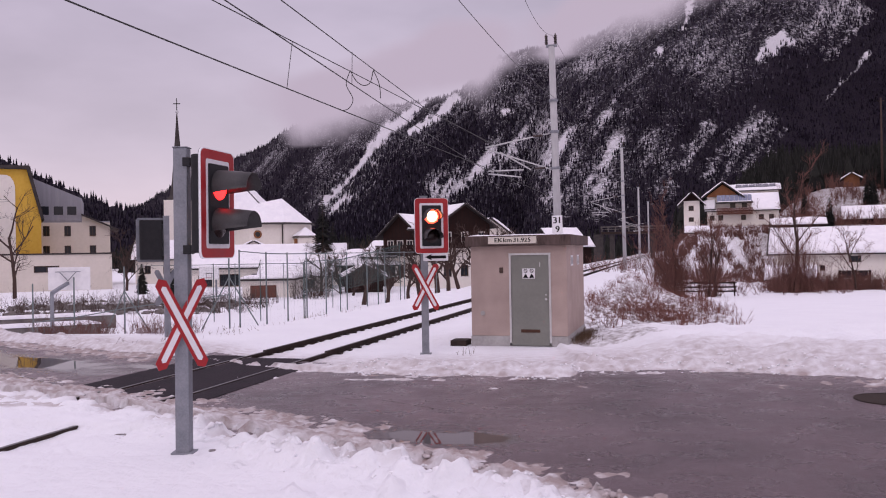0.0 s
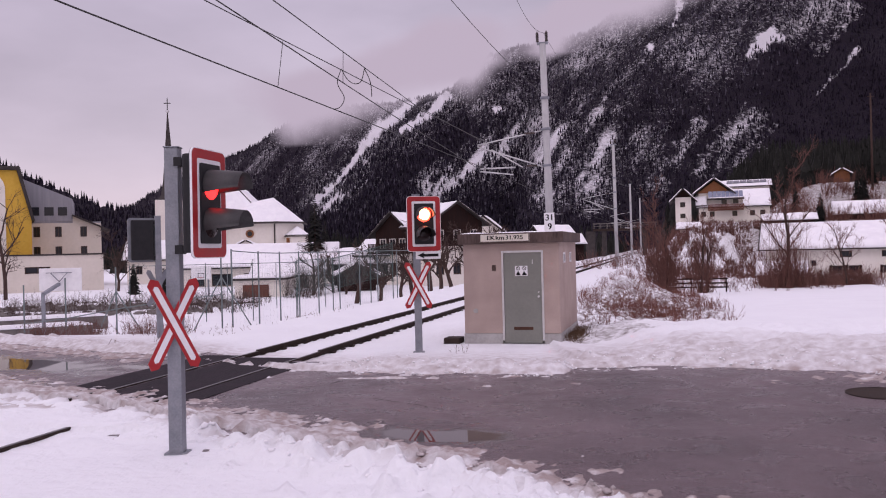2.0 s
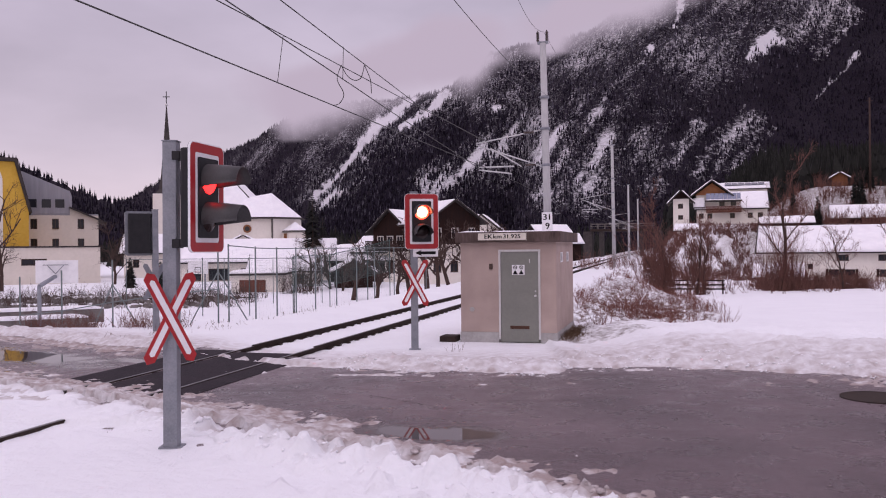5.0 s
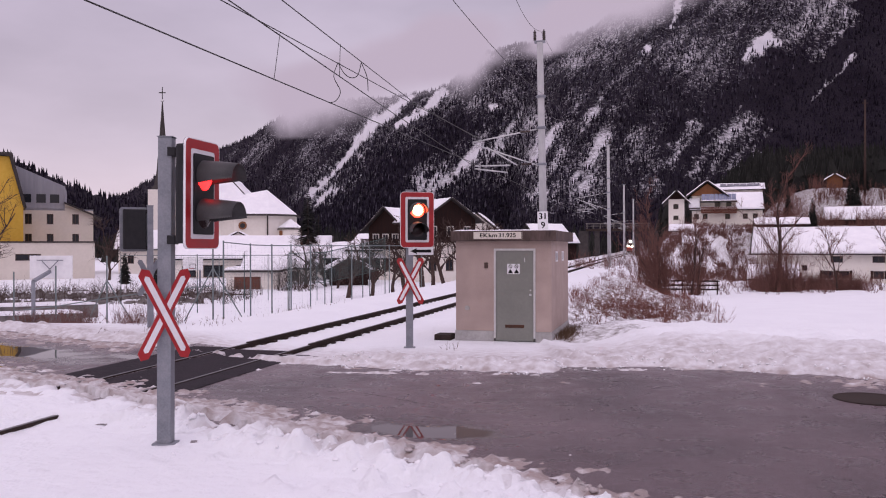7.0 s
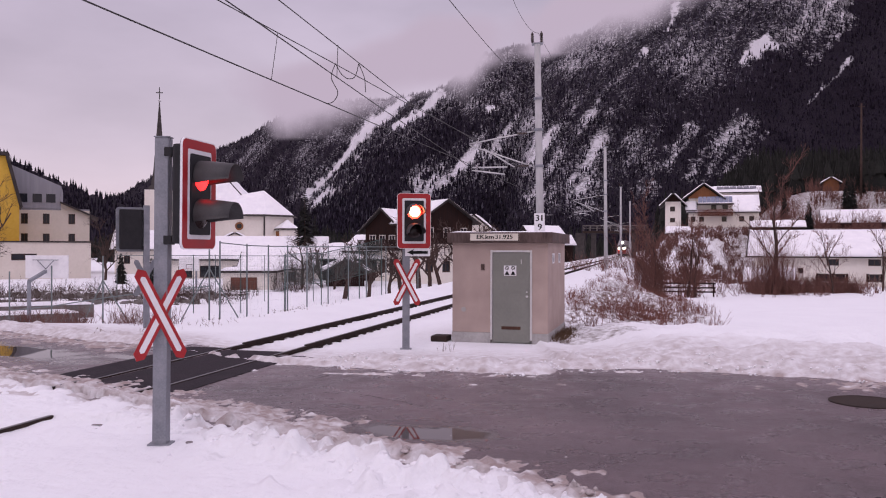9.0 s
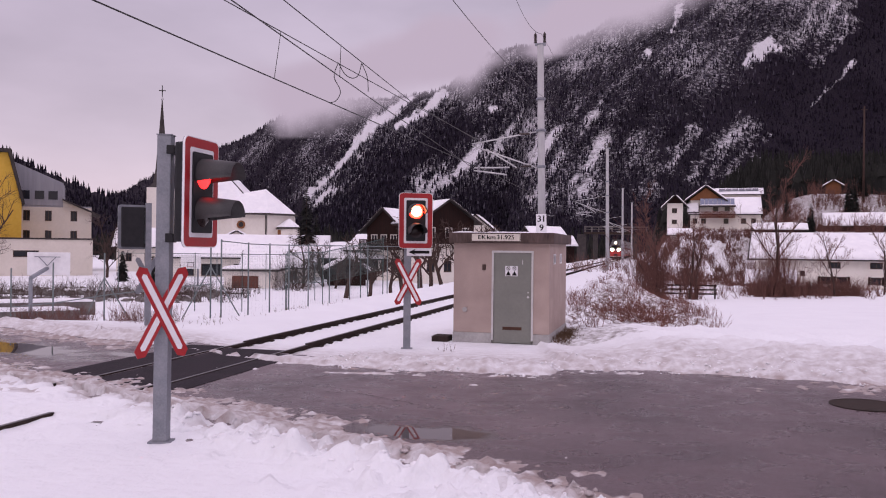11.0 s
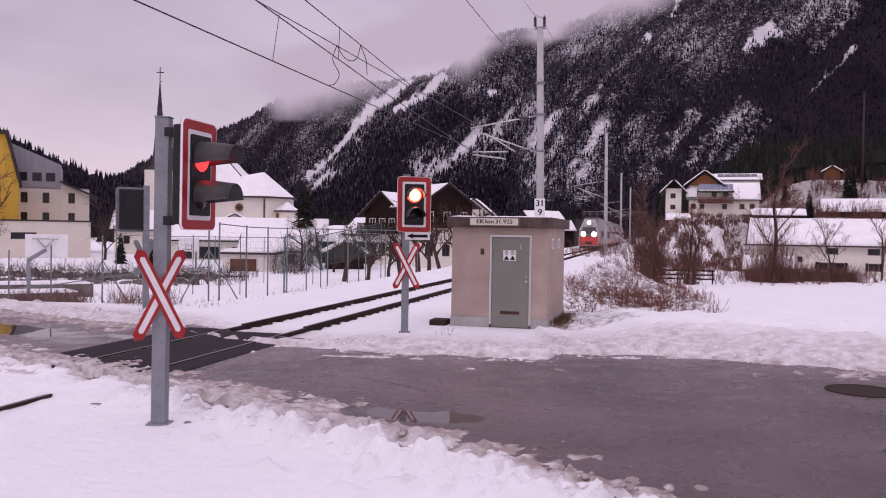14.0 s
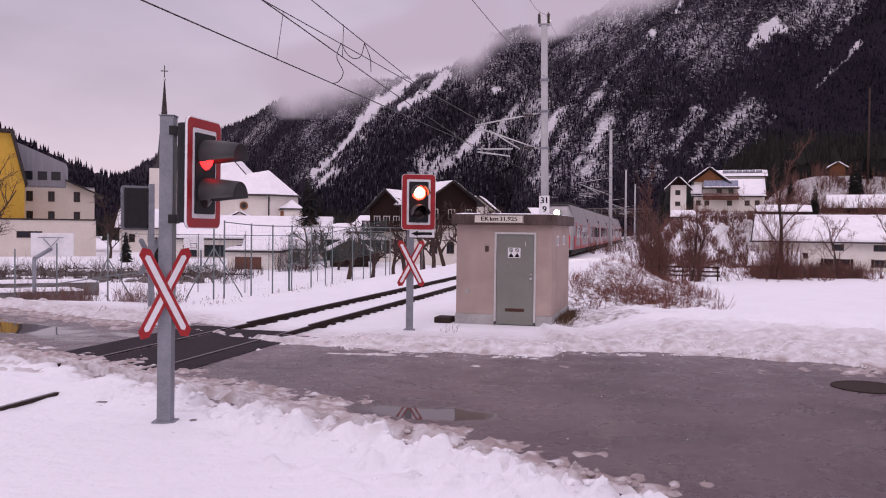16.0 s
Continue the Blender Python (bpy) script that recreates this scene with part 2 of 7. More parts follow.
def snow_ground():
    """Snow with slush and dirt by the attribute 'slush', and dead grass by 'grass'."""
    m = bpy.data.materials.new("snow_ground")
    m.use_nodes = True
    n, l = m.node_tree.nodes, m.node_tree.links
    b = n["Principled BSDF"]
    tc = n.new("ShaderNodeTexCoord")
    big, fine, dirt = (n.new("ShaderNodeTexNoise") for _ in range(3))
    big.inputs["Scale"].default_value, big.inputs["Detail"].default_value = 0.6, 6
    fine.inputs["Scale"].default_value, fine.inputs["Detail"].default_value, fine.inputs["Roughness"].default_value = 14, 8, 0.65
    dirt.inputs["Scale"].default_value, dirt.inputs["Detail"].default_value = 5.0, 8
    for k in (big, fine, dirt):
        l.new(tc.outputs["Object"], k.inputs["Vector"])
    clean = n.new("ShaderNodeMix"); clean.data_type = "RGBA"
    clean.inputs["A"].default_value, clean.inputs["B"].default_value = (0.79, 0.80, 0.84, 1), (0.88, 0.90, 0.92, 1)
    l.new(big.outputs["Fac"], clean.inputs["Factor"])
    at = n.new("ShaderNodeAttribute"); at.attribute_name = "slush"
    sc = n.new("ShaderNodeMath"); sc.operation = "MULTIPLY_ADD"
    l.new(dirt.outputs["Fac"], sc.inputs[0]); sc.inputs[1].default_value = 2.6; sc.inputs[2].default_value = -0.5
    k = n.new("ShaderNodeMath"); k.operation = "MULTIPLY"; k.use_clamp = True
    l.new(at.outputs["Fac"], k.inputs[0]); l.new(sc.outputs[0], k.inputs[1])
    dm = n.new("ShaderNodeMix"); dm.data_type = "RGBA"
    dm.inputs["B"].default_value = (0.33, 0.265, 0.25, 1)
    l.new(k.outputs[0], dm.inputs["Factor"]); l.new(clean.outputs["Result"], dm.inputs["A"])
    ag = n.new("ShaderNodeAttribute"); ag.attribute_name = "grass"
    gs = n.new("ShaderNodeMath"); gs.operation = "MULTIPLY_ADD"
    l.new(dirt.outputs["Fac"], gs.inputs[0]); gs.inputs[1].default_value = 5.0; gs.inputs[2].default_value = -2.0
    gk = n.new("ShaderNodeMath"); gk.operation = "MULTIPLY"; gk.use_clamp = True
    l.new(ag.outputs["Fac"], gk.inputs[0]); l.new(gs.outputs[0], gk.inputs[1])
    gm = n.new("ShaderNodeMix"); gm.data_type = "RGBA"
    gm.inputs["B"].default_value = (0.10, 0.062, 0.042, 1)
    l.new(gk.outputs[0], gm.inputs["Factor"]); l.new(dm.outputs["Result"], gm.inputs["A"])
    l.new(gm.outputs["Result"], b.inputs["Base Color"])
    rg = n.new("ShaderNodeMapRange")
    rg.inputs["To Min"].default_value, rg.inputs["To Max"].default_value = 0.75, 0.35
    l.new(k.outputs[0], rg.inputs[0]); l.new(rg.outputs[0], b.inputs["Roughness"])
    bp = n.new("ShaderNodeBump"); bp.inputs["Strength"].default_value, bp.inputs["Distance"].default_value = 0.55, 0.04
    l.new(fine.outputs["Fac"], bp.inputs["Height"]); l.new(bp.outputs[0], b.inputs["Normal"])
    chunk = n.new("ShaderNodeTexNoise"); chunk.inputs["Scale"].default_value, chunk.inputs["Detail"].default_value = 4.5, 5
    l.new(tc.outputs["Object"], chunk.inputs["Vector"])
    bp2 = n.new("ShaderNodeBump"); bp2.inputs["Strength"].default_value, bp2.inputs["Distance"].default_value = 0.6, 0.11
    l.new(chunk.outputs["Fac"], bp2.inputs["Height"]); l.new(bp2.outputs[0], bp.inputs["Normal"])
    return m


def wet_asphalt():
    """Worn wet asphalt; the attribute 'wet' is standing water."""
    m = bpy.data.materials.new("wet_asphalt")
    m.use_nodes = True
    n, l = m.node_tree.nodes, m.node_tree.links
    b = n["Principled BSDF"]
    tc = n.new("ShaderNodeTexCoord")
    big, grain, patch, edge = (n.new("ShaderNodeTexNoise") for _ in range(4))
    big.inputs["Scale"].default_value, big.inputs["Detail"].default_value = 0.55, 6
    grain.inputs["Scale"].default_value, grain.inputs["Detail"].default_value, grain.inputs["Roughness"].default_value = 40, 6, 0.85
    patch.inputs["Scale"].default_value, patch.inputs["Detail"].default_value = 2.2, 7
    edge.inputs["Scale"].default_value, edge.inputs["Detail"].default_value = 1.6, 6
    for k in (big, grain, patch, edge):
        l.new(tc.outputs["Object"], k.inputs["Vector"])
    mx = n.new("ShaderNodeMix"); mx.data_type = "RGBA"
    mx.inputs["A"].default_value, mx.inputs["B"].default_value = (0.030, 0.021, 0.024, 1), (0.200, 0.146, 0.160, 1)
    mr = n.new("ShaderNodeMapRange"); mr.inputs["From Min"].default_value, mr.inputs["From Max"].default_value = 0.50, 0.82
    sm = n.new("ShaderNodeMath"); sm.operation = "MULTIPLY_ADD"; sm.inputs[1].default_value = 0.95
    l.new(grain.outputs["Fac"], sm.inputs[0])
    hb = n.new("ShaderNodeMath"); hb.operation = "MULTIPLY"; hb.inputs[1].default_value = 0.36
    l.new(big.outputs["Fac"], hb.inputs[0]); l.new(hb.outputs[0], sm.inputs[2])
    l.new(sm.outputs[0], mr.inputs[0]); l.new(mr.outputs[0], mx.inputs["Factor"])
    at = n.new("ShaderNodeAttribute"); at.attribute_name = "wet"
    w = n.new("ShaderNodeMath"); w.operation = "MULTIPLY_ADD"; w.inputs[1].default_value = 0.9
    l.new(edge.outputs["Fac"], w.inputs[0])
    w0 = n.new("ShaderNodeMath"); w0.operation = "ADD"; w0.inputs[1].default_value = -0.45
    l.new(at.outputs["Fac"], w0.inputs[0]); l.new(w0.outputs[0], w.inputs[2])
    wm = n.new("ShaderNodeMapRange"); wm.inputs["From Min"].default_value, wm.inputs["From Max"].default_value = 0.38, 0.66
    l.new(w.outputs[0], wm.inputs[0])
    dk = n.new("ShaderNodeMix"); dk.data_type = "RGBA"; dk.inputs["B"].default_value = (0.060, 0.050, 0.048, 1)
    l.new(wm.outputs[0], dk.inputs["Factor"]); l.new(mx.outputs["Result"], dk.inputs["A"])
    l.new(dk.outputs["Result"], b.inputs["Base Color"])
    r0 = n.new("ShaderNodeMapRange"); r0.inputs["From Min"].default_value, r0.inputs["From Max"].default_value = 0.35, 0.65
    r0.inputs["To Min"].default_value, r0.inputs["To Max"].default_value = 0.20, 0.46
    l.new(patch.outputs["Fac"], r0.inputs[0])
    rm = n.new("ShaderNodeMix"); l.new(wm.outputs[0], rm.inputs["Factor"]); l.new(r0.outputs[0], rm.inputs["A"]); rm.inputs["B"].default_value = 0.008
    l.new(rm.outputs["Result"], b.inputs["Roughness"])
    b.inputs["Specular IOR Level"].default_value = 0.42
    bs = n.new("ShaderNodeMapRange"); bs.inputs["To Min"].default_value, bs.inputs["To Max"].default_value = 0.85, 0.002
    l.new(wm.outputs[0], bs.inputs[0])
    bp = n.new("ShaderNodeBump"); bp.inputs["Distance"].default_value = 0.012
    l.new(bs.outputs[0], bp.inputs["Strength"]); l.new(grain.outputs["Fac"], bp.inputs["Height"]); l.new(bp.outputs[0], b.inputs["Normal"])
    return m


SNOWG, ASPHALT = snow_ground(), wet_asphalt()

# ---------------------------------------------------------------- plan of the track and the road
TD, TN = Vector((0.2639, 0.9646, 0)), Vector((0.9646, -0.2639, 0))
TRACK0 = -8.2


def on_track(s, n=0.0, z=0.0):
    """A place s metres along the track, n metres to its right."""
    p = TN * (TRACK0 + n) + TD * s
    return Vector((p.x, p.y, z))


NEAR = ((-60, 52), (-30, 30.5), (-12, 17.3), (-7.6, 14.1), (-5.6, 12.9), (-3.85, 11.6), (-1.5, 9.6), (-0.2, 8.7), (0.6, 8.0), (1.3, 7.4), (2.4, 6.0), (3.2, 4.4), (3.7, 2.0), (4.2, -3), (5, -60))
FAR = ((-60, 60), (-30, 37), (-12, 22.5), (-7.7, 19.4), (-5.7, 18.2), (-3.2, 16.0), (-1.95, 15.3), (1.1, 14.4), (2.2, 14.2), (2.5, 15.0), (5.1, 14.6), (7.2, 13.6), (12, 11.2), (25, 4), (60, -18), (90, -40))


def along(pts, x):
    return float(np.interp(x, [p[0] for p in pts], [p[1] for p in pts]))


def road_depth(x, y):
    """How far (x, y) lies inside the road, negative outside."""
    if x > 4.2 and y < along(FAR, x):
        return min((along(FAR, x) - y) * 0.85, (x - 3.7 + 0.02 * y) * 1.0 + max(0, y - 2))
    return min((y - along(NEAR, x)) * 0.77, (along(FAR, x) - y) * 0.82)


def smooth(a, b, x):
    t = min(1.0, max(0.0, (x - a) / (b - a)))
    return t * t * (3 - 2 * t)


def land(x, y):
    """The lie of the land under the snow."""
    n = TN.x * x + TN.y * y - TRACK0
    s = TD.x * x + TD.y * y
    r = smooth(20.5, 27, y) * smooth(4.2, 10.0, n)
    field = -0.5 - 2.1 * smooth(24, 85, y) + 8.3 * smooth(112, 146, y) * smooth(5, 13, n) + 24 * smooth(180, 420, y) * smooth(20, 60, n) + 9.8 * smooth(158, 190, y) * smooth(26, 44, n)
    l = smooth(3.2, 12, -n) * smooth(21, 29, y + 0.25 * x)
    court = -1.75 + 0.25 * smooth(60, 110, y)
    far_left = 2.5 * smooth(160, 400, y) * smooth(10, 60, -n)
    z = r * field + l * (court + far_left)
    if y > 20 and n > 3:
        z += 0.10 * r * fbm(x, y, 6, 3)
    return z


def ground_height(x, y):
    n = TN.x * x + TN.y * y - TRACK0
    s = TD.x * x + TD.y * y
    z = land(x, y)
    if abs(x) > 45 or y > 60 or y < -20:
        d = road_depth(x, y)
        up = 0.15 if d < 0 else -0.08
        if abs(n) < 5 and y > 20:
            up = -0.12 + 0.2 * smooth(2.4, 4.6, abs(n))
        return z + up, 0.0, max(0.9 * smooth(185, 240, y), 1.5 * smooth(112, 130, y) * smooth(14, 24, n))
    d = road_depth(x, y) + 0.16 * fbm(x, y, 0.9, 5) + 0.07 * fbm(x, y, 0.22, 3, 5.0)
    slush = grass = 0.0
    if d > 0.0:
        h = -0.06
        # slush ridges left on the asphalt
        q = abs((x * 0.19 + y) - 14.35 + 0.12 * fbm(x, y, 0.8, 3))
        if -3.4 < x < -0.6 and q < 0.16:
            h = -0.03 + 0.05 * (1 - q / 0.16) + 0.03 * fbm(x, y, 0.2, 3); slush = 0.75
        if d < 1.3 and (y < 13.5 or x < -4):
            v = 0.62 + 0.5 * fbm(x, y, 0.5, 3) + 0.55 * fbm(x, y, 0.14, 3, 2.0) - d * 0.62
            h = max(h, -0.04 + 0.11 * min(1.0, v)); slush = 1.25
        elif d < 0.3:
            v = 0.2 + 0.6 * fbm(x, y, 0.2, 3, 2.0) - d * 1.5
            h = max(h, -0.035 + 0.10 * min(1.0, v)); slush = 1.6
    else:
        o = -d
        h = -0.03 + 0.22 * smooth(0, 0.9, o)
        near = smooth(0.0, 0.3, o) * (1 - 0.85 * smooth(0.9, 2.2, o)) * (1.0 if y < 12 else 0.45)
        h += near * (0.16 * fbm(x, y, 0.45, 3) + 0.20 * max(0.0, fbm(x, y, 0.30, 2, 3.0)) + 0.05 * fbm(x, y, 0.2, 1, 9.0)) + 0.055 * fbm(x, y, 0.7, 4, 7.0) + 0.02 * fbm(x, y, 0.22, 3, 4.0)
        if y > 12 and x < 2.6:
            h -= 0.21 * smooth(0.4, 1.6, o)
        if y > 12 and x > 2.2:
            h -= 0.12 * smooth(0.4, 1.6, o) * (1 - smooth(3.6, 5.2, x))
            h += smooth(3.4, 5.0, x) * 0.16 * smooth(0.6, 2.4, o) * (1 - smooth(4, 6.5, o)) * (1 + 0.7 * fbm(x, y, 0.7, 5))
        slush = max(0.0, 1.0 - o / 0.7) * (0.95 if y > 12 or x < 0 else 0.8)
        if y > 12:
            slush = max(slush, 0.58 * (1 - smooth(1.2, 3.2, o)))
        # the snow by the signal and the camera lies level
        if y < 12:
            h = h - 0.20 * smooth(0.35, 1.1, o)
        if x * x + y * y < 16:
            h += 0.1
    if d < 0:
        h = max(h, -0.03 + 0.05 * smooth(0.1, 0.4, -d))
        for qx, qy in ((-2.94, 9.36), (-0.41, 18.09)):
            q = math.hypot(x - qx, y - qy)
            if q < 1.3:
                k = 1 - smooth(0.25, 1.2, q)
                h = h * (1 - k) + (0.004 + 0.02 * fbm(x, y, 0.3, 2)) * k
    # the track bed: rails stand proud of the snow, flush with the road in the crossing
    a = abs(n)
    if a < 2.6:
        flat = 1 - smooth(1.5, 2.6, a)
        if d > -0.25:
            h = min(h, -0.06) if d > 0 else h
        else:
            lv = -0.085 if s > 15 else (0.09 if s > 9.1 else 0.01)
            h = h * (1 - flat) + (lv + (0.015 if s > 15 else 0.05) * fbm(x, y, 0.5, 4)) * flat
    # brush on the bank of the track
    if n > 2.6 and y > 22:
        grass = smooth(4.6, 6.0, n) * (1 - smooth(9.0, 11.0, n)) * smooth(21.5, 24.5, y) * (1 - smooth(70, 90, y))
        h += grass * (0.26 * fbm(x, y, 1.1, 4) + 0.12 * fbm(x, y, 0.4, 3, 2.0))
    if 3.2 < x < 5 and 18.6 < y < 23:
        grass = max(grass, 0.5)
    return z + h, slush, grass


def axis(lo, f0, f1, hi, step, grow=1.14):
    v = list(np.arange(f0, f1 + 1e-6, step))
    d, a, b = step, f0, f1
    while b < hi:
        d *= grow; b += d; v.append(b)
    d = step
    while a > lo:
        d *= grow; a -= d; v.insert(0, a)
    return v


def build_ground():
    xs, ys = axis(-2600, -11, 10, 2600, 0.085, 1.09), axis(-600, 4.6, 24, 3200, 0.085, 1.055)
    nx, ny = len(xs), len(ys)
    verts, sl, gr = [], [], []
    for y in ys:
        for x in xs:
            z, a, g = ground_height(x, y)
            verts.append((x, y, z)); sl.append(a); gr.append(g)
    faces = [(j * nx + i, j * nx + i + 1, (j + 1) * nx + i + 1, (j + 1) * nx + i) for j in range(ny - 1) for i in range(nx - 1)]
    me = bpy.data.meshes.new("ground")
    me.from_pydata(verts, [], faces)
    for name, vals in (("slush", sl), ("grass", gr)):
        me.attributes.new(name, "FLOAT", "POINT").data.foreach_set("value", vals)
    me.polygons.foreach_set("use_smooth", [True] * len(faces))
    me.materials.append(SNOWG)
    tagged(new("ground", me), "snow-covered ground with slushy banks beside the road", "ground", kind="structure")


# place, half sizes and slant
PUDDLES = ((-0.02, 9.95, 1.05, 0.46, 0.2), (-8.4, 15.6, 1.6, 0.5, 0.5), (-8.6, 17.7, 2.6, 1.0, 0.6), (-11.2, 19.6, 2.6, 0.9, 0.65), (-5.6, 16.6, 1.2, 0.4, 0.6))


def build_road():
    xs, ys = axis(-58, -12, 12, 80, 0.2, 1.2), axis(-40, 5, 23, 58, 0.2, 1.2)
    nx, ny = len(xs), len(ys)
    idx, verts, wet, faces = {}, [], [], []
    inside = {}
    for j, y in enumerate(ys):
        for i, x in enumerate(xs):
            inside[i, j] = road_depth(x, y) > -1.2
    def vid(i, j):
        if (i, j) not in idx:
            x, y = xs[i], ys[j]
            idx[i, j] = len(verts)
            verts.append((x, y, 0.004 * fbm(x, y, 2.5, 2) - 0.004))
            w = 0.0
            for px_, py_, rx, ry, sl in PUDDLES:
                q = math.hypot((x - px_) / rx, (y - py_ + sl * (x - px_)) / ry)
                w = max(w, 1.0 - 0.55 * q)
            wet.append(max(0.0, min(1.0, w)))
        return idx[i, j]
    for j in range(ny - 1):
        for i in range(nx - 1):
            if inside[i, j] and inside[i + 1, j] and inside[i, j + 1] and inside[i + 1, j + 1]:
                faces.append((vid(i, j), vid(i + 1, j), vid(i + 1, j + 1), vid(i, j + 1)))
    me = bpy.data.meshes.new("road")
    me.from_pydata(verts, [], faces)
    me.attributes.new("wet", "FLOAT", "POINT").data.foreach_set("value", wet)
    me.polygons.foreach_set("use_smooth", [True] * len(faces))
    me.materials.append(ASPHALT)
    tagged(new("road", me), "wet worn asphalt road with puddles and slush", "road", kind="structure")


build_ground()
build_road()


def lumps(x, y, s, z=0.0):
    """Crumbled snow: rounded lumps with creases between them, -0.5 to 1."""
    w = Vector((x / s + 0.35 * noise.noise(Vector((x / s * 2, y / s * 2, z))), y / s, z))
    d = noise.voronoi(w)[0]
    return 0.75 - 1.5 * d[0]


def build_plough_bank():
    """The ploughed bank on the near edge of the road with its slush, and slush lying on the crossing."""
    st = 0.04
    xs, ys = np.arange(-9.6, 3.9, st), np.arange(4.4, 19.6, st)
    idx, verts, sl, faces, hs = {}, [], [], [], {}
    for j, y in enumerate(ys):
        for i, x in enumerate(xs):
            d = road_depth(x, y)
            n = TN.x * x + TN.y * y - TRACK0
            cross = abs(n) < 2.6 and d > 0
            if d > 1.9 and not cross and not (-4.6 < x < 0.2 and abs(x * 0.19 + y - 14.35) < 0.6) or d < -1.6 or (y > 14.6 and d < 0.02 and x > -4.5) or (d < 0 and y > along(FAR, x) - 0.1):
                continue
            dn = (y - along(NEAR, x)) * 0.77
            f1 = fbm(x, y, 0.5, 4)
            if d < 0:
                o = -d
                w = smooth(1.5, 0.25, o)
                h = gz(x, y) + w * (0.02 + 0.085 * lumps(x, y, 0.23) + 0.07 * lumps(x, y, 0.10, 4.0) + 0.05 * f1) - 0.03 * smooth(0.7, 1.5, o) - 0.012
                if abs(n) < 2.4:
                    h = min(h, 0.13 + 0.03 * f1)
                if math.hypot(x + 2.94, y - 9.36) < 0.45:
                    h -= 0.15
                c = 0.75 * smooth(0.5, 0.0, o)
            else:
                a = 1.1 - dn * 0.95 - 0.55 * smooth(0.0, 1.4, x) + 0.4 * smooth(0.3, -1.2, x) * smooth(1.9, 1.0, dn) if dn < 1.9 else -1.0
                a = max(a, 0.42 - 2.3 * (along(FAR, x) - y) * 0.82)
                q = abs(x * 0.19 + y - 14.35 + 0.12 * fbm(x, y, 0.8, 3))
                if -4.4 < x < 0.0:
                    a = max(a, 0.55 - 3.2 * q)
                if cross:
                    a = max(a, 0.08 - 0.3 * abs(abs(n) - 0.75)) - 0.22 * smooth(0.3, 0.8, dn)
                a -= 1.3 * smooth(1.25, 0.7, math.hypot((x - PUDDLES[0][0]) / 1.0, (y - PUDDLES[0][1] + 0.2 * x) / 0.48))
                v = a + 0.6 * f1 + 0.55 * fbm(x, y, 0.12, 3, 2.0) - 0.12
                h = -0.03 + 0.075 * min(1.2, v) + (0.035 * lumps(x, y, 0.12) + 0.02 * lumps(x, y, 0.06, 3.0)) * smooth(0.2, 0.9, v)
                if dn < 0.4:
                    h += smooth(0.4, 0.0, dn) * (0.03 + 0.09 * lumps(x, y, 0.2))
                c = 0.75 + 0.35 * smooth(0.0, 0.7, dn)
                if dn > 1.7:
                    c = 0.55
            hs[i, j] = (h, c)
    def vid(i, j):
        if (i, j) not in idx:
            idx[i, j] = len(verts)
            verts.append((float(xs[i]), float(ys[j]), hs[i, j][0])); sl.append(hs[i, j][1])
        return idx[i, j]
    for i, j in hs:
        q = ((i, j), (i + 1, j), (i + 1, j + 1), (i, j + 1))
        if all(p in hs for p in q) and max(hs[p][0] for p in q) > -0.008:
            faces.append(tuple(vid(*p) for p in q))
    me = bpy.data.meshes.new("plough_bank")
    me.from_pydata(verts, [], faces)
    me.attributes.new("slush", "FLOAT", "POINT").data.foreach_set("value", sl)
    me.attributes.new("grass", "FLOAT", "POINT").data.foreach_set("value", [0.0] * len(sl))
    me.polygons.foreach_set("use_smooth", [True] * len(faces))
    me.materials.append(SNOWG)
    tagged(new("plough_bank", me), "crumbled bank of ploughed snow with dirty slush on the road", "snow bank", kind="stuff")


def gz(x, y):
    return ground_height(x, y)[0]


build_plough_bank()


def build_cracks():
    """Thin open cracks running over the asphalt, a few centimetres wide at most."""
    rr = random.Random(12)
    runs = ((4.5, 7.5, 2.6, -0.05, 0.012), (4.0, 8.1, 1.2, 0.4, 0.008), (-1.6, 12.7, 2.4, -0.3, 0.014), (-2.4, 13.6, 1.6, 0.5, 0.012), (0.6, 11.9, 1.8, -0.1, 0.009), (5.2, 10.2, 2.2, -0.45, 0.009))
    for x, y, length, a, w in runs:
        bm = B()
        last, a0 = None, a
        for k in range(int(length / 0.07)):
            x += 0.07 * math.cos(a); y += 0.07 * math.sin(a); a += rr.gauss(0, 0.25) + 0.25 * (a0 - a)
            q = w * rr.uniform(0.15, 0.7)
            pair = [bm.verts.new((x - q * math.sin(a), y + q * math.cos(a), 0.0065)), bm.verts.new((x + q * math.sin(a), y - q * math.cos(a), 0.0065))]
            if last:
                bm.faces.new((last[0], last[1], pair[1], pair[0]))
            last = pair
        tagged(part("crack", bm, CRACK, None), "dark crack in the wet asphalt", "crack", "cracks in the road", kind="structure")


CRACK = surf("crack_dirt", (0.012, 0.009, 0.009), (0.03, 0.024, 0.023), 20, (0.8, 0.95), bump=0)
build_cracks()


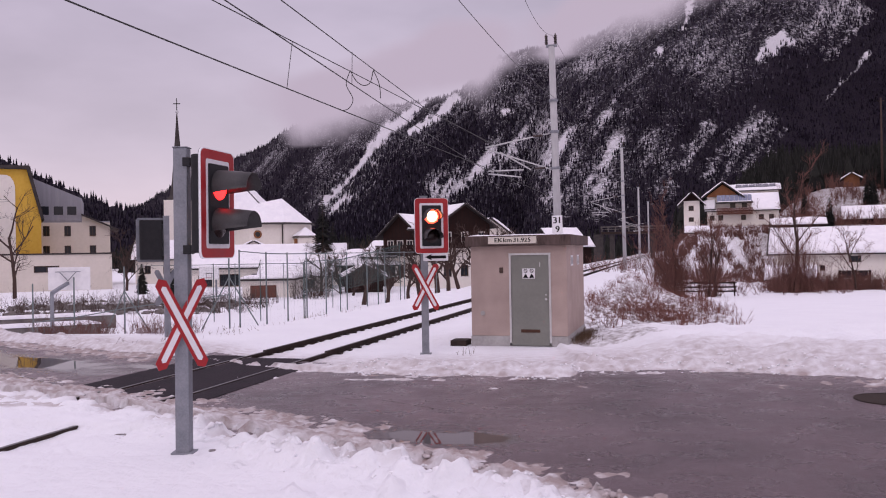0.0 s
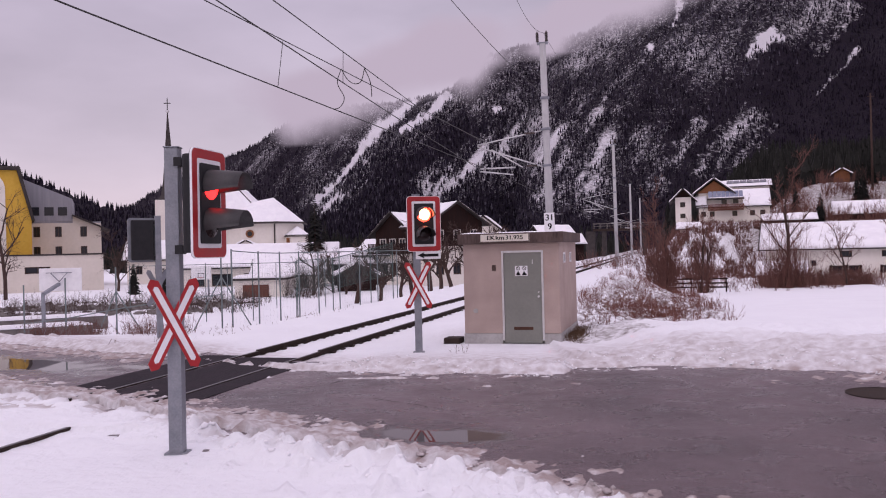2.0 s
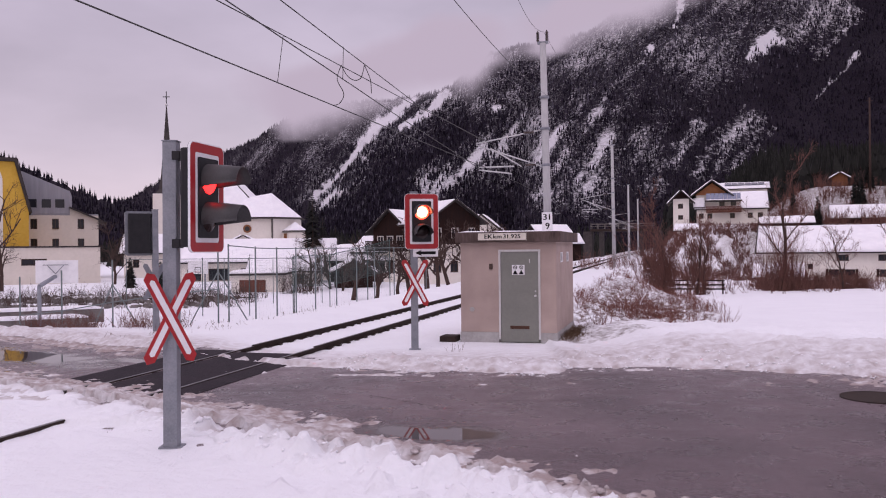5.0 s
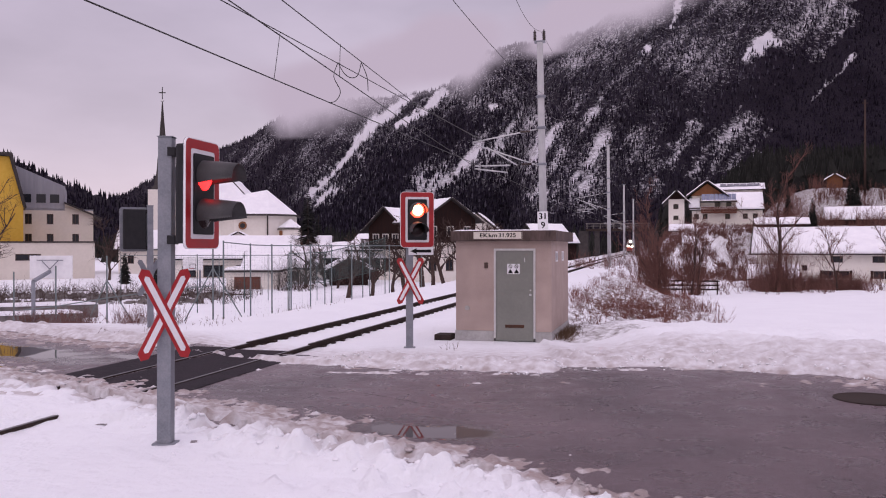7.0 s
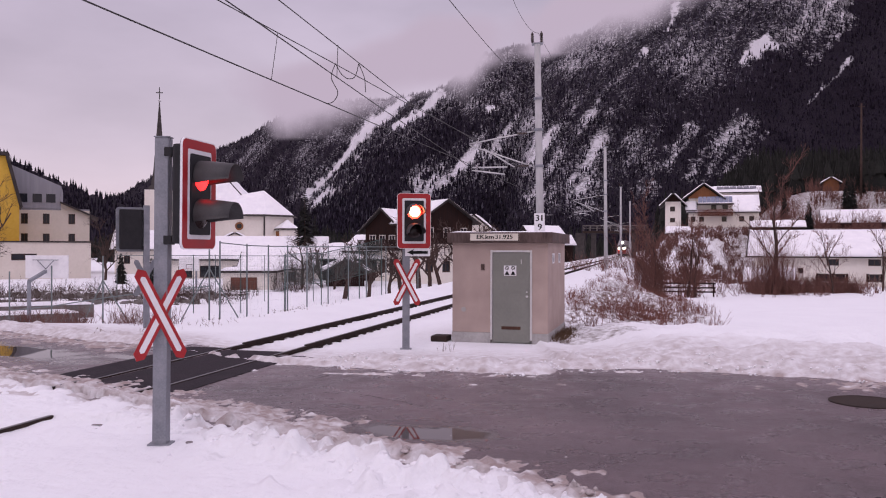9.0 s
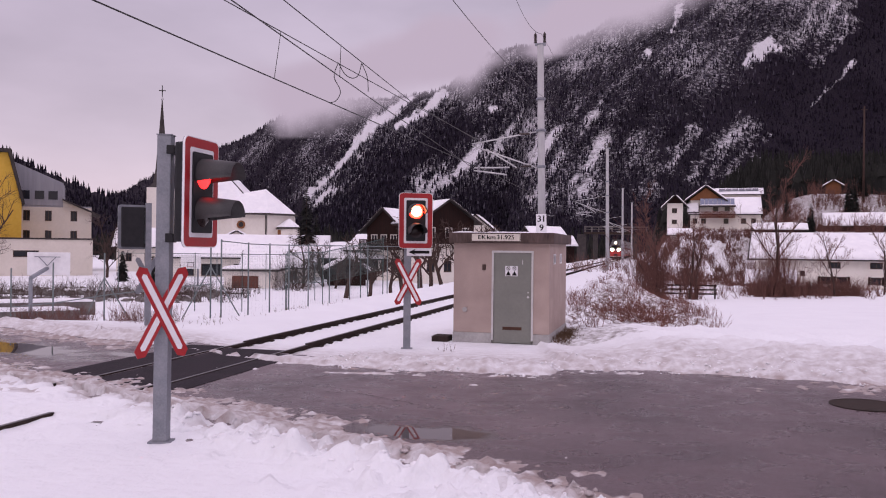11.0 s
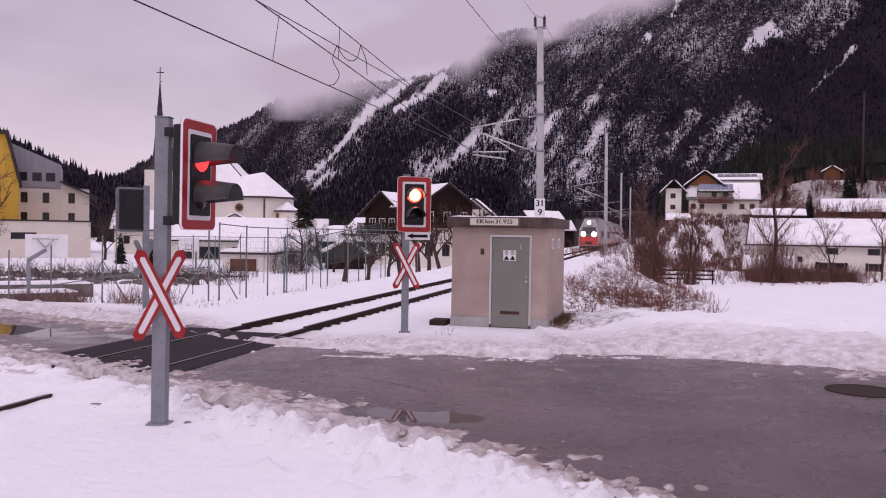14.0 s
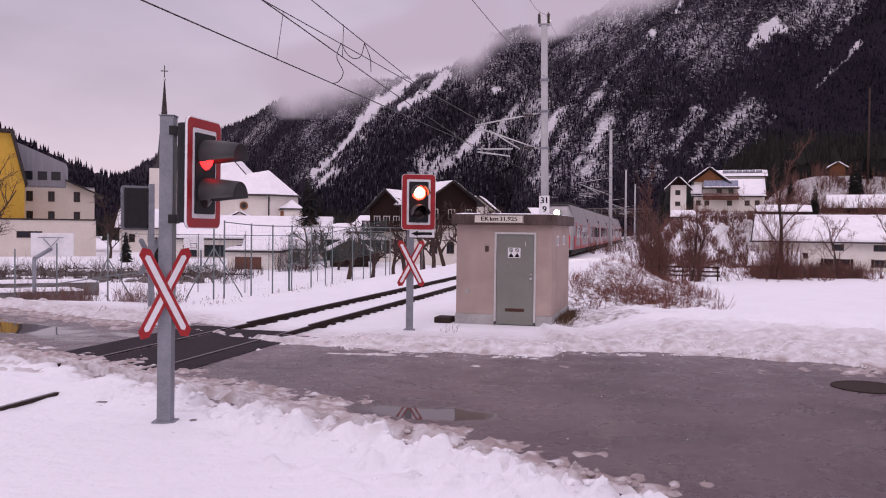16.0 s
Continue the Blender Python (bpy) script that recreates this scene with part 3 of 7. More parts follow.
def build_track():
    t = thing("railway_track", pose(0, 0, 0), "single railway track with rusty rails deep in snow", "railway track", kind="structure")
    for n in (-0.755, 0.755):
        bm = B()
        top = B()
        for s0, s1 in ((-60, 11.6), (11.6, 17.2), (17.2, 330)):
            a, b = on_track(s0, n), on_track(s1, n)
            z1 = 0.045 if (s0, s1) != (11.6, 17.2) else 0.012
            m = Matrix.Translation(a) @ Matrix.Rotation(math.atan2(TD.y, TD.x) - math.pi / 2, 4, "Z")
            L = s1 - s0
            box(bm, -0.036, 0.036, 0, L, z1 - 0.045, z1, m=m)
            box(bm, -0.012, 0.012, 0, L, z1 - 0.13, z1 - 0.045, m=m)
            box(bm, -0.07, 0.07, 0, L, z1 - 0.15, z1 - 0.13, m=m)
            box(top, -0.026, 0.026, 0, L, z1 + 0.001, z1 + 0.005, m=m)
        r = part("rail", bm, RUST, t, "rusty steel rail with a worn top")
        part("running_surface", top, RAILTOP, r, "polished rail head")
        # fastenings and dark thawed gap beside each rail
        bm = B()
        rnd = random.Random(3)
        s = 17.8
        rot = Matrix.Rotation(math.atan2(TD.y, TD.x) - math.pi / 2, 4, "Z")
        while s < 90:
            m = Matrix.Translation(on_track(s, n)) @ rot
            box(bm, 0.05, 0.13, -0.07, 0.07, -0.13, -0.055 + rnd.uniform(-0.01, 0.01), m=m)
            s += 0.6
        part("rail_fastening", bm, RUST, r, "dark clips on the sleepers")
    # asphalt infill of the crossing
    rot = Matrix.Rotation(math.atan2(TD.y, TD.x) - math.pi / 2, 4, "Z")
    for n0, n1, s0, s1 in ((-1.7, -0.81, 11.8, 16.5), (-0.64, 0.70, 11.4, 16.2), (0.81, 1.3, 11.2, 15.6)):
        bm = B()
        m = Matrix.Translation(on_track(0)) @ rot
        prism(bm, [(n0, -0.03), (n1, -0.03), (n1, 0.007), (n0, 0.007)], s0, s1, m)
        ob = part("crossing_panel", bm, PANEL, t, "dark asphalt crossing panel between the rails")


build_track()


# ---------------------------------------------------------------- mountains and cloud
def forest_rock():
    """Dark wooded rock with snow lying on ledges, in gullies and between the trees; the attribute 'open' is bare snow."""
    m = bpy.data.materials.new("wooded_mountain")
    m.use_nodes = True
    n, l = m.node_tree.nodes, m.node_tree.links
    b = n["Principled BSDF"]
    tc = n.new("ShaderNodeTexCoord")
    mpn = n.new("ShaderNodeMapping"); mpn.inputs["Scale"].default_value = (1, 0.35, 0.7)
    l.new(tc.outputs["Object"], mpn.inputs[0])
    a, f, c = (n.new("ShaderNodeTexNoise") for _ in range(3))
    a.inputs["Scale"].default_value, a.inputs["Detail"].default_value, a.inputs["Roughness"].default_value = 0.006, 8, 0.6
    f.inputs["Scale"].default_value, f.inputs["Detail"].default_value, f.inputs["Roughness"].default_value = 0.26, 5, 0.8
    c.inputs["Scale"].default_value, c.inputs["Detail"].default_value = 0.02, 6
    for k in (a, f, c):
        l.new(mpn.outputs[0], k.inputs["Vector"])
    at = n.new("ShaderNodeAttribute"); at.attribute_name = "open"
    s1 = n.new("ShaderNodeMath"); s1.operation = "MULTIPLY_ADD"; s1.inputs[1].default_value = 1.25
    l.new(f.outputs["Fac"], s1.inputs[0])
    s0 = n.new("ShaderNodeMath"); s0.operation = "MULTIPLY_ADD"; s0.inputs[1].default_value = 0.7
    l.new(a.outputs["Fac"], s0.inputs[0])
    l.new(at.outputs["Fac"], s0.inputs[2])
    l.new(s0.outputs[0], s1.inputs[2])
    mr = n.new("ShaderNodeMapRange")
    mr.inputs["From Min"].default_value, mr.inputs["From Max"].default_value = 1.02, 1.36
    l.new(s1.outputs[0], mr.inputs[0])
    dk = n.new("ShaderNodeMix"); dk.data_type = "RGBA"
    # the lavender cast of the dark rock is distance haze put into its colour
    dk.inputs["A"].default_value, dk.inputs["B"].default_value = (0.008, 0.006, 0.011, 1), (0.027, 0.020, 0.032, 1)
    l.new(c.outputs["Fac"], dk.inputs["Factor"])
    mx = n.new("ShaderNodeMix"); mx.data_type = "RGBA"; mx.inputs["B"].default_value = (0.80, 0.79, 0.83, 1)
    l.new(mr.outputs[0], mx.inputs["Factor"]); l.new(dk.outputs["Result"], mx.inputs["A"])
    l.new(mx.outputs["Result"], b.inputs["Base Color"])
    b.inputs["Roughness"].default_value = 0.95
    b.inputs["Specular IOR Level"].default_value = 0.1
    bp = n.new("ShaderNodeBump"); bp.inputs["Strength"].default_value, bp.inputs["Distance"].default_value = 0.8, 8
    l.new(f.outputs["Fac"], bp.inputs["Height"]); l.new(bp.outputs[0], b.inputs["Normal"])
    return m


ROCK = forest_rock()
F = 1474.5


# gullies and open strips of snow on the slopes: start, end (bearing and height in thousandths), half width, strength
OPEN_SNOW = ((575, 358, 618, 318, 8, 1.0), (618, 318, 655, 270, 10, 1.0), (655, 270, 684, 236, 15, 1.0), (684, 236, 726, 206, 13, 0.9), (726, 206, 752, 184, 10, 0.8),
             (729, 238, 777, 205, 8, 0.9), (777, 205, 812, 174, 11, 1.0), (1352, 106, 1374, 70, 9, 1.1), (1376, 76, 1412, 75, 10, 1.0), (1374, 92, 1390, 62, 13, 1.1),
             (1216, 50, 1234, 8, 6, 0.9), (1170, 98, 1175, 84, 6, 0.9), (893, 200, 908, 196, 7, 0.8), (1545, 92, 1468, 176, 4, 0.6))
BROKEN_SNOW = ((586, 374, 634, 334, 11, 0.55), (634, 334, 662, 300, 9, 0.4), (975, 222, 880, 280, 26, 0.34), (880, 280, 780, 345, 26, 0.42), (1000, 255, 900, 320, 22, 0.28),
               (1000, 250, 985, 350, 26, 0.48), (1090, 260, 1060, 345, 34, 0.38), (1150, 250, 1170, 330, 24, 0.26), (1258, 228, 1218, 292, 13, 0.42), (1351, 217, 1302, 262, 18, 0.34),
               (1302, 262, 1262, 308, 15, 0.36), (1375, 235, 1320, 300, 12, 0.3), (1512, 0, 1430, 60, 22, 0.27), (1535, 24, 1470, 96, 11, 0.3), (1100, 190, 1070, 214, 14, 0.45), (1150, 120, 1050, 205, 22, 0.16))


def strip(u, v, q, wide=1.0):
    """How deep (u, v) lies inside a strip: 1 on its line, 0 at its edge."""
    du, dv = q[2] - q[0], q[3] - q[1]
    k = min(1.0, max(0.0, ((u - q[0]) * du + (v - q[1]) * dv) / (du * du + dv * dv)))
    return 1 - math.hypot(u - q[0] - k * du, v - q[1] - k * dv) / (q[4] * wide)


def slope_snow(u, v):
    """How open the snow lies on the slope seen at the bearing u and the height v (in thousandths)."""
    k = noise.fractal(Vector((u / 14, v / 14, 2)), 0.8, 2.1, 5)
    st = noise.fractal(Vector(((u * 0.8 + v * 0.6) / 16, (v * 0.8 - u * 0.6) / 80, 7)), 0.8, 2.0, 5)
    o = float(np.interp(v, [0, 120, 260, 330, 390], [0.10, 0.05, -0.02, -0.06, -0.16])) + 0.13 * st
    if u > 800:
        o -= 0.36 * smooth(-90, 70, u + 18 * k - (1520 - 1.15 * v))
    if u < 560:
        o -= 0.03
    # the wooded rib between the gully and the rocks
    o -= 0.14 * max(0.0, strip(u, v, (700, 345, 840, 235, 60, 1)))
    uu, vv = u + 17 * k, v + 12 * st
    for q in BROKEN_SNOW:
        c = strip(uu, vv, q)
        if c > -0.5:
            o = max(o, q[5] * (0.30 + 0.45 * c) * (0.7 + 1.3 * st))
    uu, vv = u + 7 * k, v + 6 * st
    for q in OPEN_SNOW:
        c = strip(uu, vv, q, 0.72)
        if c > -0.6:
            o = max(o, q[5] * (0.18 + 0.75 * c) * (0.85 + 0.6 * st))
    return o


def mountain(name, ridge, d_top, d_foot, label, snow=0.0, rough=1.0, nu=230, nv=120, v_foot=452):
    us = np.linspace(ridge[0][0], ridge[-1][0], nu)
    verts, op, faces = [], [], []
    for j in range(nv):
        k = j / (nv - 1)
        for u in us:
            vt = np.interp(u, [r[0] for r in ridge], [r[1] for r in ridge])
            v = vt + (v_foot - vt) * k
            D = d_top + (d_foot - d_top) * (k ** 0.8)
            x0 = (u - 784) / F * D
            z0 = 2.2 + (447 - 0.0175 * (u - 784) - v) / F * D
            amp = rough * D * 0.028 * min(1.0, 0.35 + 3 * k * (1.3 - k))
            rdg = noise.ridged_multi_fractal(Vector((x0 / (D * 0.22), z0 / (D * 0.30), 3.1)), 1.0, 2.1, 5, 1.0, 2.0)
            D2 = D - amp * (rdg - 1.0) * 2.2
            jag = 4.5 * noise.fractal(Vector((u / 9, 0.5, 1)), 0.8, 2.2, 4) * (1 - k) ** 6
            verts.append((x0 * D2 / D, D2, 2.2 + (z0 - 2.2) * D2 / D + jag * D / F))
            op.append(slope_snow(u, v) + snow)
    for j in range(nv - 1):
        for i in range(nu - 1):
            a = j * nu + i
            faces.append((a, a + nu, a + nu + 1, a + 1))
    # the far side falls away behind the ridge
    base = len(verts)
    for i in range(nu):
        x, y, z = verts[i]
        verts.append((x * 1.25, y * 1.25, -60)); op.append(0.0)
    for i in range(nu - 1):
        faces.append((i, i + 1, base + i + 1, base + i))
    me = bpy.data.meshes.new(name)
    me.from_pydata(verts, [], faces)
    me.attributes.new("open", "FLOAT", "POINT").data.foreach_set("value", [float(o) for o in op])
    me.polygons.foreach_set("use_smooth", [True] * len(faces))
    me.materials.append(ROCK)
    ob = tagged(new(name, me), label, "mountain", kind="structure")
    return verts, nu, nv


R_LEFT = ((-420, 250), (-200, 235), (-60, 262), (10, 282), (60, 308), (110, 330), (160, 352), (215, 372), (250, 378), (300, 385))
R_FAR = ((190, 385), (240, 368), (270, 352), (300, 335), (340, 318), (380, 300), (420, 282), (470, 258), (520, 226), (580, 200), (640, 190), (720, 185), (790, 172), (840, 150), (880, 120))
R_MID = ((560, 375), (600, 330), (640, 275), (680, 238), (730, 205), (780, 182), (820, 168), (850, 130), (890, 104), (930, 92), (990, 80), (1080, 60), (1200, 40))
R_NEAR = ((930, 330), (955, 200), (975, 150), (1000, 122), (1030, 96), (1060, 72), (1090, 44), (1120, 16), (1160, -30), (1250, -90), (1400, -150), (1600, -220), (1900, -260), (2300, -200))
M1 = mountain("mountain_left", R_LEFT, 1100, 420, "low wooded hill behind the village", -0.25, 0.5, 160, 60)
M2 = mountain("mountain_far", R_FAR, 2500, 1500, "dark wooded mountain shoulder under low cloud", 0.05)
M3 = mountain("mountain_gully", R_MID, 2100, 1100, "rocky mountainside with a long snow gully", 0.03, 1.0, 300, 150)
M4 = mountain("mountain_face", R_NEAR, 1700, 520, "steep dark wooded mountain face dusted with snow", 0.0, 1.0, 380, 200)


def conifer_stuff(name, places, label, material, tiers=2, seg=5):
    verts, faces = [], []
    rnd = random.Random(11)
    for x, y, z, h in places:
        r = h * rnd.uniform(0.15, 0.24)
        for t in range(tiers):
            z0, z1 = z + h * (0.04 + 0.36 * t), z + h * (0.62 + 0.4 * t / max(1, tiers - 1) * 0.95)
            rr = r * (1 - 0.42 * t)
            b = len(verts)
            a0 = rnd.uniform(0, 6)
            for k in range(seg):
                a = a0 + 2 * math.pi * k / seg
                q = rr * rnd.uniform(0.75, 1.2)
                verts.append((x + q * math.cos(a), y + q * math.sin(a), z0 + rnd.uniform(-0.05, 0.05) * h))
            verts.append((x, y, z1))
            for k in range(seg):
                faces.append((b + k, b + (k + 1) % seg, b + seg))
    me = bpy.data.meshes.new(name)
    me.from_pydata(verts, [], faces)
    me.materials.append(material)
    return tagged(new(name, me), label, "trees", kind="stuff")


# bluish tint of the far trees stands in for haze over distance
FAR_TREE = surf("far_conifers", (0.009, 0.007, 0.013), (0.030, 0.025, 0.038), 0.05, (0.9, 1.0), bump=0, island=0.7, spec=0.05)
FROST_TREE = surf("frosted_conifers", (0.035, 0.032, 0.046), (0.11, 0.102, 0.128), 0.05, (0.9, 1.0), bump=0, island=0.6, spec=0.05)
rnd = random.Random(5)
places, frosted = [], []
for (verts, nu, nv), count, hh in ((M1, 2600, (7, 14)), (M2, 7000, (7, 12)), (M3, 14000, (7, 13)), (M4, 30000, (5, 9.5))):
    for _ in range(count):
        j = int((rnd.random() ** 0.8) * (nv - 2)); i = rnd.randrange(nu - 1)
        if rnd.random() < 0.08:
            j = 0
        a, b = verts[j * nu + i], verts[(j + 1) * nu + i + 1]
        k = rnd.random()
        p = [a[c] + (b[c] - a[c]) * k for c in range(3)]
        u = 784 + p[0] / p[1] * F
        v = 447 - (p[2] - 2.2) / p[1] * F
        if u < -80 or u > 1680 or v < -40:
            continue
        o = slope_snow(u, v)
        if o > 0.16 + 0.12 * rnd.random():
            continue
        sc = min(1.0, max(0.5, p[1] / 1300))
        frost = (0.12 + 0.45 * smooth(280, 60, v)) * (1 - smooth(-60, 90, u - (1520 - 1.15 * v))) + 0.8 * max(0.0, o)
        (frosted if M1[0] is not verts and rnd.random() < frost else places).append((*p, rnd.uniform(*hh) * sc))
conifer_stuff("mountain_forest", places, "dark conifer forest on the mountain slopes", FAR_TREE)
conifer_stuff("frosted_forest", frosted, "frosted conifers between the dark ones high on the slopes", FROST_TREE)


def cloud_sheet(name, D, u0, u1, v0, v1, low, seed, base=-2.0):
    """A hanging bank of cloud: a curved sheet whose thickness is noise, thinning out below."""
    m = bpy.data.materials.new(name)
    m.use_nodes = True
    n, l = m.node_tree.nodes, m.node_tree.links
    n.clear()
    out, mix, tr, em = n.new("ShaderNodeOutputMaterial"), n.new("ShaderNodeMixShader"), n.new("ShaderNodeBsdfTransparent"), n.new("ShaderNodeEmission")
    # emits the sky's tone itself, in place of daylight falling on the cloud
    em.inputs[0].default_value, em.inputs[1].default_value = (0.525, 0.437, 0.548, 1), 1.0
    tc, ns, at = n.new("ShaderNodeTexCoord"), n.new("ShaderNodeTexNoise"), n.new("ShaderNodeAttribute")
    at.attribute_name = "thick"
    ns.inputs["Scale"].default_value, ns.inputs["Detail"].default_value, ns.inputs["Roughness"].default_value = 6.5 / D, 6, 0.55
    mpn = n.new("ShaderNodeMapping"); mpn.inputs["Location"].default_value = (seed * 900, 0, 0)
    l.new(tc.outputs["Object"], mpn.inputs[0]); l.new(mpn.outputs[0], ns.inputs["Vector"])
    ma = n.new("ShaderNodeMath"); ma.operation = "MULTIPLY_ADD"; ma.inputs[1].default_value = 1.5
    sb = n.new("ShaderNodeMath"); sb.operation = "SUBTRACT"; sb.inputs[1].default_value = 0.75
    l.new(at.outputs["Fac"], sb.inputs[0])
    l.new(ns.outputs["Fac"], ma.inputs[0]); l.new(sb.outputs[0], ma.inputs[2])
    mr = n.new("ShaderNodeMapRange"); mr.interpolation_type = "SMOOTHSTEP"
    mr.inputs["From Min"].default_value, mr.inputs["From Max"].default_value = 0.1, 1.0
    l.new(ma.outputs[0], mr.inputs[0]); l.new(mr.outputs[0], mix.inputs[0])
    l.new(tr.outputs[0], mix.inputs[1]); l.new(em.outputs[0], mix.inputs[2]); l.new(mix.outputs[0], out.inputs[0])
    nu, nv = 60, 30
    verts, th, faces = [], [], []
    for j in range(nv):
        for i in range(nu):
            u, v = u0 + (u1 - u0) * i / (nu - 1), v0 + (v1 - v0) * j / (nv - 1)
            dd = D * (1 + 0.02 * noise.noise(Vector((u / 150, v / 80, seed))))
            verts.append(((u - 784) / F * dd, dd, 2.2 + (447 - 0.0175 * (u - 784) - v) / F * dd))
            edge = min(1.0, i / 18, (nu - 1 - i) / 14, (nv - 1 - j) / 4)
            vl = np.interp(u, [p[0] for p in low], [p[1] for p in low])
            top = smooth(vl - 190, vl - 90, v)
            th.append(max((base + 0.5) * min(1.0, i / 5, (nu - 1 - i) / 5) - 0.5, min(1.25, 0.5 + (vl - v) / 70.0) - (1 - edge * top) * 2.0))
    for j in range(nv - 1):
        for i in range(nu - 1):
            a = j * nu + i
            faces.append((a, a + nu, a + nu + 1, a + 1))
    me = bpy.data.meshes.new(name)
    me.from_pydata(verts, [], faces)
    me.attributes.new("thick", "FLOAT", "POINT").data.foreach_set("value", th)
    me.polygons.foreach_set("use_smooth", [True] * len(faces))
    me.materials.append(m)
    ob = tagged(new(name, me), "low grey cloud hanging over the ridge", "cloud", kind="structure")
    ob.visible_shadow = False


cloud_sheet("cloud_bank_far", 1250, 330, 1020, -200, 330, ((330, 190), (440, 236), (520, 262), (600, 242), (680, 208), (740, 192), (800, 170), (850, 172), (900, 164), (1000, 160)), 1)
cloud_sheet("cloud_bank_high", 900, 780, 1500, -300, 160, ((780, 140), (900, 140), (990, 142), (1040, 96), (1100, 60), (1180, 18), (1300, -35), (1500, -60)), 2)


# ---------------------------------------------------------------- equipment hut at the crossing
def writing(text, size, x, y, z, material, parent, width=None, name="lettering"):
    """Flat letters standing on the x-z plane, facing -y."""
    cu = bpy.data.curves.new(name, "FONT")
    cu.body, cu.size, cu.align_x, cu.align_y, cu.extrude = text, size, "CENTER", "CENTER", 0.002
    tmp = new(name, cu)
    deps = bpy.context.evaluated_depsgraph_get()
    me = bpy.data.meshes.new_from_object(tmp.evaluated_get(deps))
    bpy.data.objects.remove(tmp)
    if width:
        w = max(v.co.x for v in me.vertices) - min(v.co.x for v in me.vertices)
        me.transform(Matrix.Diagonal((width / w, 1, 1, 1)))
    me.transform(Matrix.Translation((x, y, z)) @ Matrix.Rotation(math.pi / 2, 4, "X"))
    bm = B(); bm.from_mesh(me)
    both = bmesh.ops.duplicate(bm, geom=list(bm.verts) + list(bm.edges) + list(bm.faces))["geom"]
    bmesh.ops.translate(bm, verts=[v for v in both if isinstance(v, bmesh.types.BMVert)], vec=(size * 0.055, -0.0012, 0))
    bm.to_mesh(me); bm.free()
    me.materials.clear(); me.materials.append(material)
    ob = new(name, me)
    ob.parent = parent
    return ob


def hut():
    W, D, H, Z0 = 2.22, 3.3, 2.22, -0.35
    t = thing("equipment_hut", pose(0.64, 19.36, 0.10, 0, 0, -16), "small pinkish rendered railway equipment hut standing in snow", "hut")
    dx0, dx1, dz = 0.90, 1.86, 2.05
    wt = 0.2
    bm = B()
    box(bm, 0, dx0, 0, wt, 0.16, H); box(bm, dx1, W, 0, wt, 0.16, H); box(bm, dx0, dx1, 0, wt, dz, H)
    part("front_wall", bm, RENDER, t)
    bm = B(); box(bm, 0, wt, wt, D, 0.16, H); part("side_wall", bm, RENDER, t)
    bm = B()
    o = [(0.72, 1.08), (1.9, 2.26)]
    za, zb = 1.74, 1.98
    box(bm, W - wt, W, wt, o[0][0], 0.16, H); box(bm, W - wt, W, o[0][1], o[1][0], 0.16, H); box(bm, W - wt, W, o[1][1], D, 0.16, H)
    for a, b in o:
        box(bm, W - wt, W, a, b, 0.16, za); box(bm, W - wt, W, a, b, zb, H)
    part("side_wall", bm, RENDER, t)
    bm = B(); box(bm, wt, W - wt, D - wt, D, 0.16, H); part("back_wall", bm, RENDER, t)
    bm = B()
    box(bm, -0.015, dx0, -0.015, D + 0.015, Z0, 0.155, 0.01); box(bm, dx1, W + 0.015, -0.015, D + 0.015, Z0, 0.155, 0.01); box(bm, dx0, dx1, 0.1, D, Z0, -0.0)
    part("plinth", bm, CONCRETE, t, "pale concrete plinth")
    bm = B(); box(bm, -0.10, W + 0.12, -0.12, D + 0.12, H, H + 0.24, 0.015)
    r = part("roof", bm, FASCIA, t, "flat roof with a weathered brown fascia")
    bm = B(); 
    nx, ny = 14, 18
    g = [[bm.verts.new((-0.06 + (W + 0.14) * i / nx, -0.06 + (D + 0.14) * j / ny, H + 0.242 + (0.0 if i in (0, nx) or j in (0, ny) else 0.022 + 0.02 * fbm(i, j, 3, 3)))) for i in range(nx + 1)] for j in range(ny + 1)]
    for j in range(ny):
        for i in range(nx):
            bm.faces.new((g[j][i], g[j][i + 1], g[j + 1][i + 1], g[j + 1][i])).smooth = True
    part("snow_cover", bm, SNOW, r, "thin layer of snow on the roof")
    # door
    bm = B()
    f = 0.045
    box(bm, dx0, dx0 + f, -0.02, 0.08, 0, dz); box(bm, dx1 - f, dx1, -0.02, 0.08, 0, dz); box(bm, dx0 + f, dx1 - f, -0.02, 0.08, dz - f, dz)
    part("door_frame", bm, ALU, t, "pale metal door frame")
    bm = B(); box(bm, dx0 + f + 0.004, dx1 - f - 0.004, 0.0, 0.05, -0.06, dz - f - 0.004, 0.004)
    d = part("door", bm, DOOR, t, "grey-green metal door")
    bm = B(); box(bm, dx0 + 0.26, dx0 + 0.70, -0.012, -0.002, 0.24, 0.31, 0.003)
    part("vent_slot", bm, surf("rusty_vent", (0.05, 0.025, 0.018), (0.09, 0.045, 0.03), 9, (0.7, 0.9)), d, "rusty ventilation slot")
    bm = B(); tube(bm, (dx1 - 0.115, 0.0, 1.0), (dx1 - 0.115, -0.045, 1.0), 0.026, seg=12)
    part("door_knob", bm, ALU, d, "metal knob")
    bm = B(); tube(bm, (dx1 - 0.115, 0.0, 1.1), (dx1 - 0.115, -0.02, 1.1), 0.018, seg=10)
    part("lock", bm, ALU, d)
    bm = B(); box(bm, dx1 - 0.255, dx1 - 0.24, -0.012, -0.001, 1.74, 1.84)
    part("door_mark", bm, ALU, d)
    bm = B(); box(bm, dx0 + 0.31, dx0 + 0.60, -0.008, 0.0, 1.47, 1.70, 0.003)
    s = part("warning_sticker", bm, WHITE, d, "white sticker with black warning symbols")
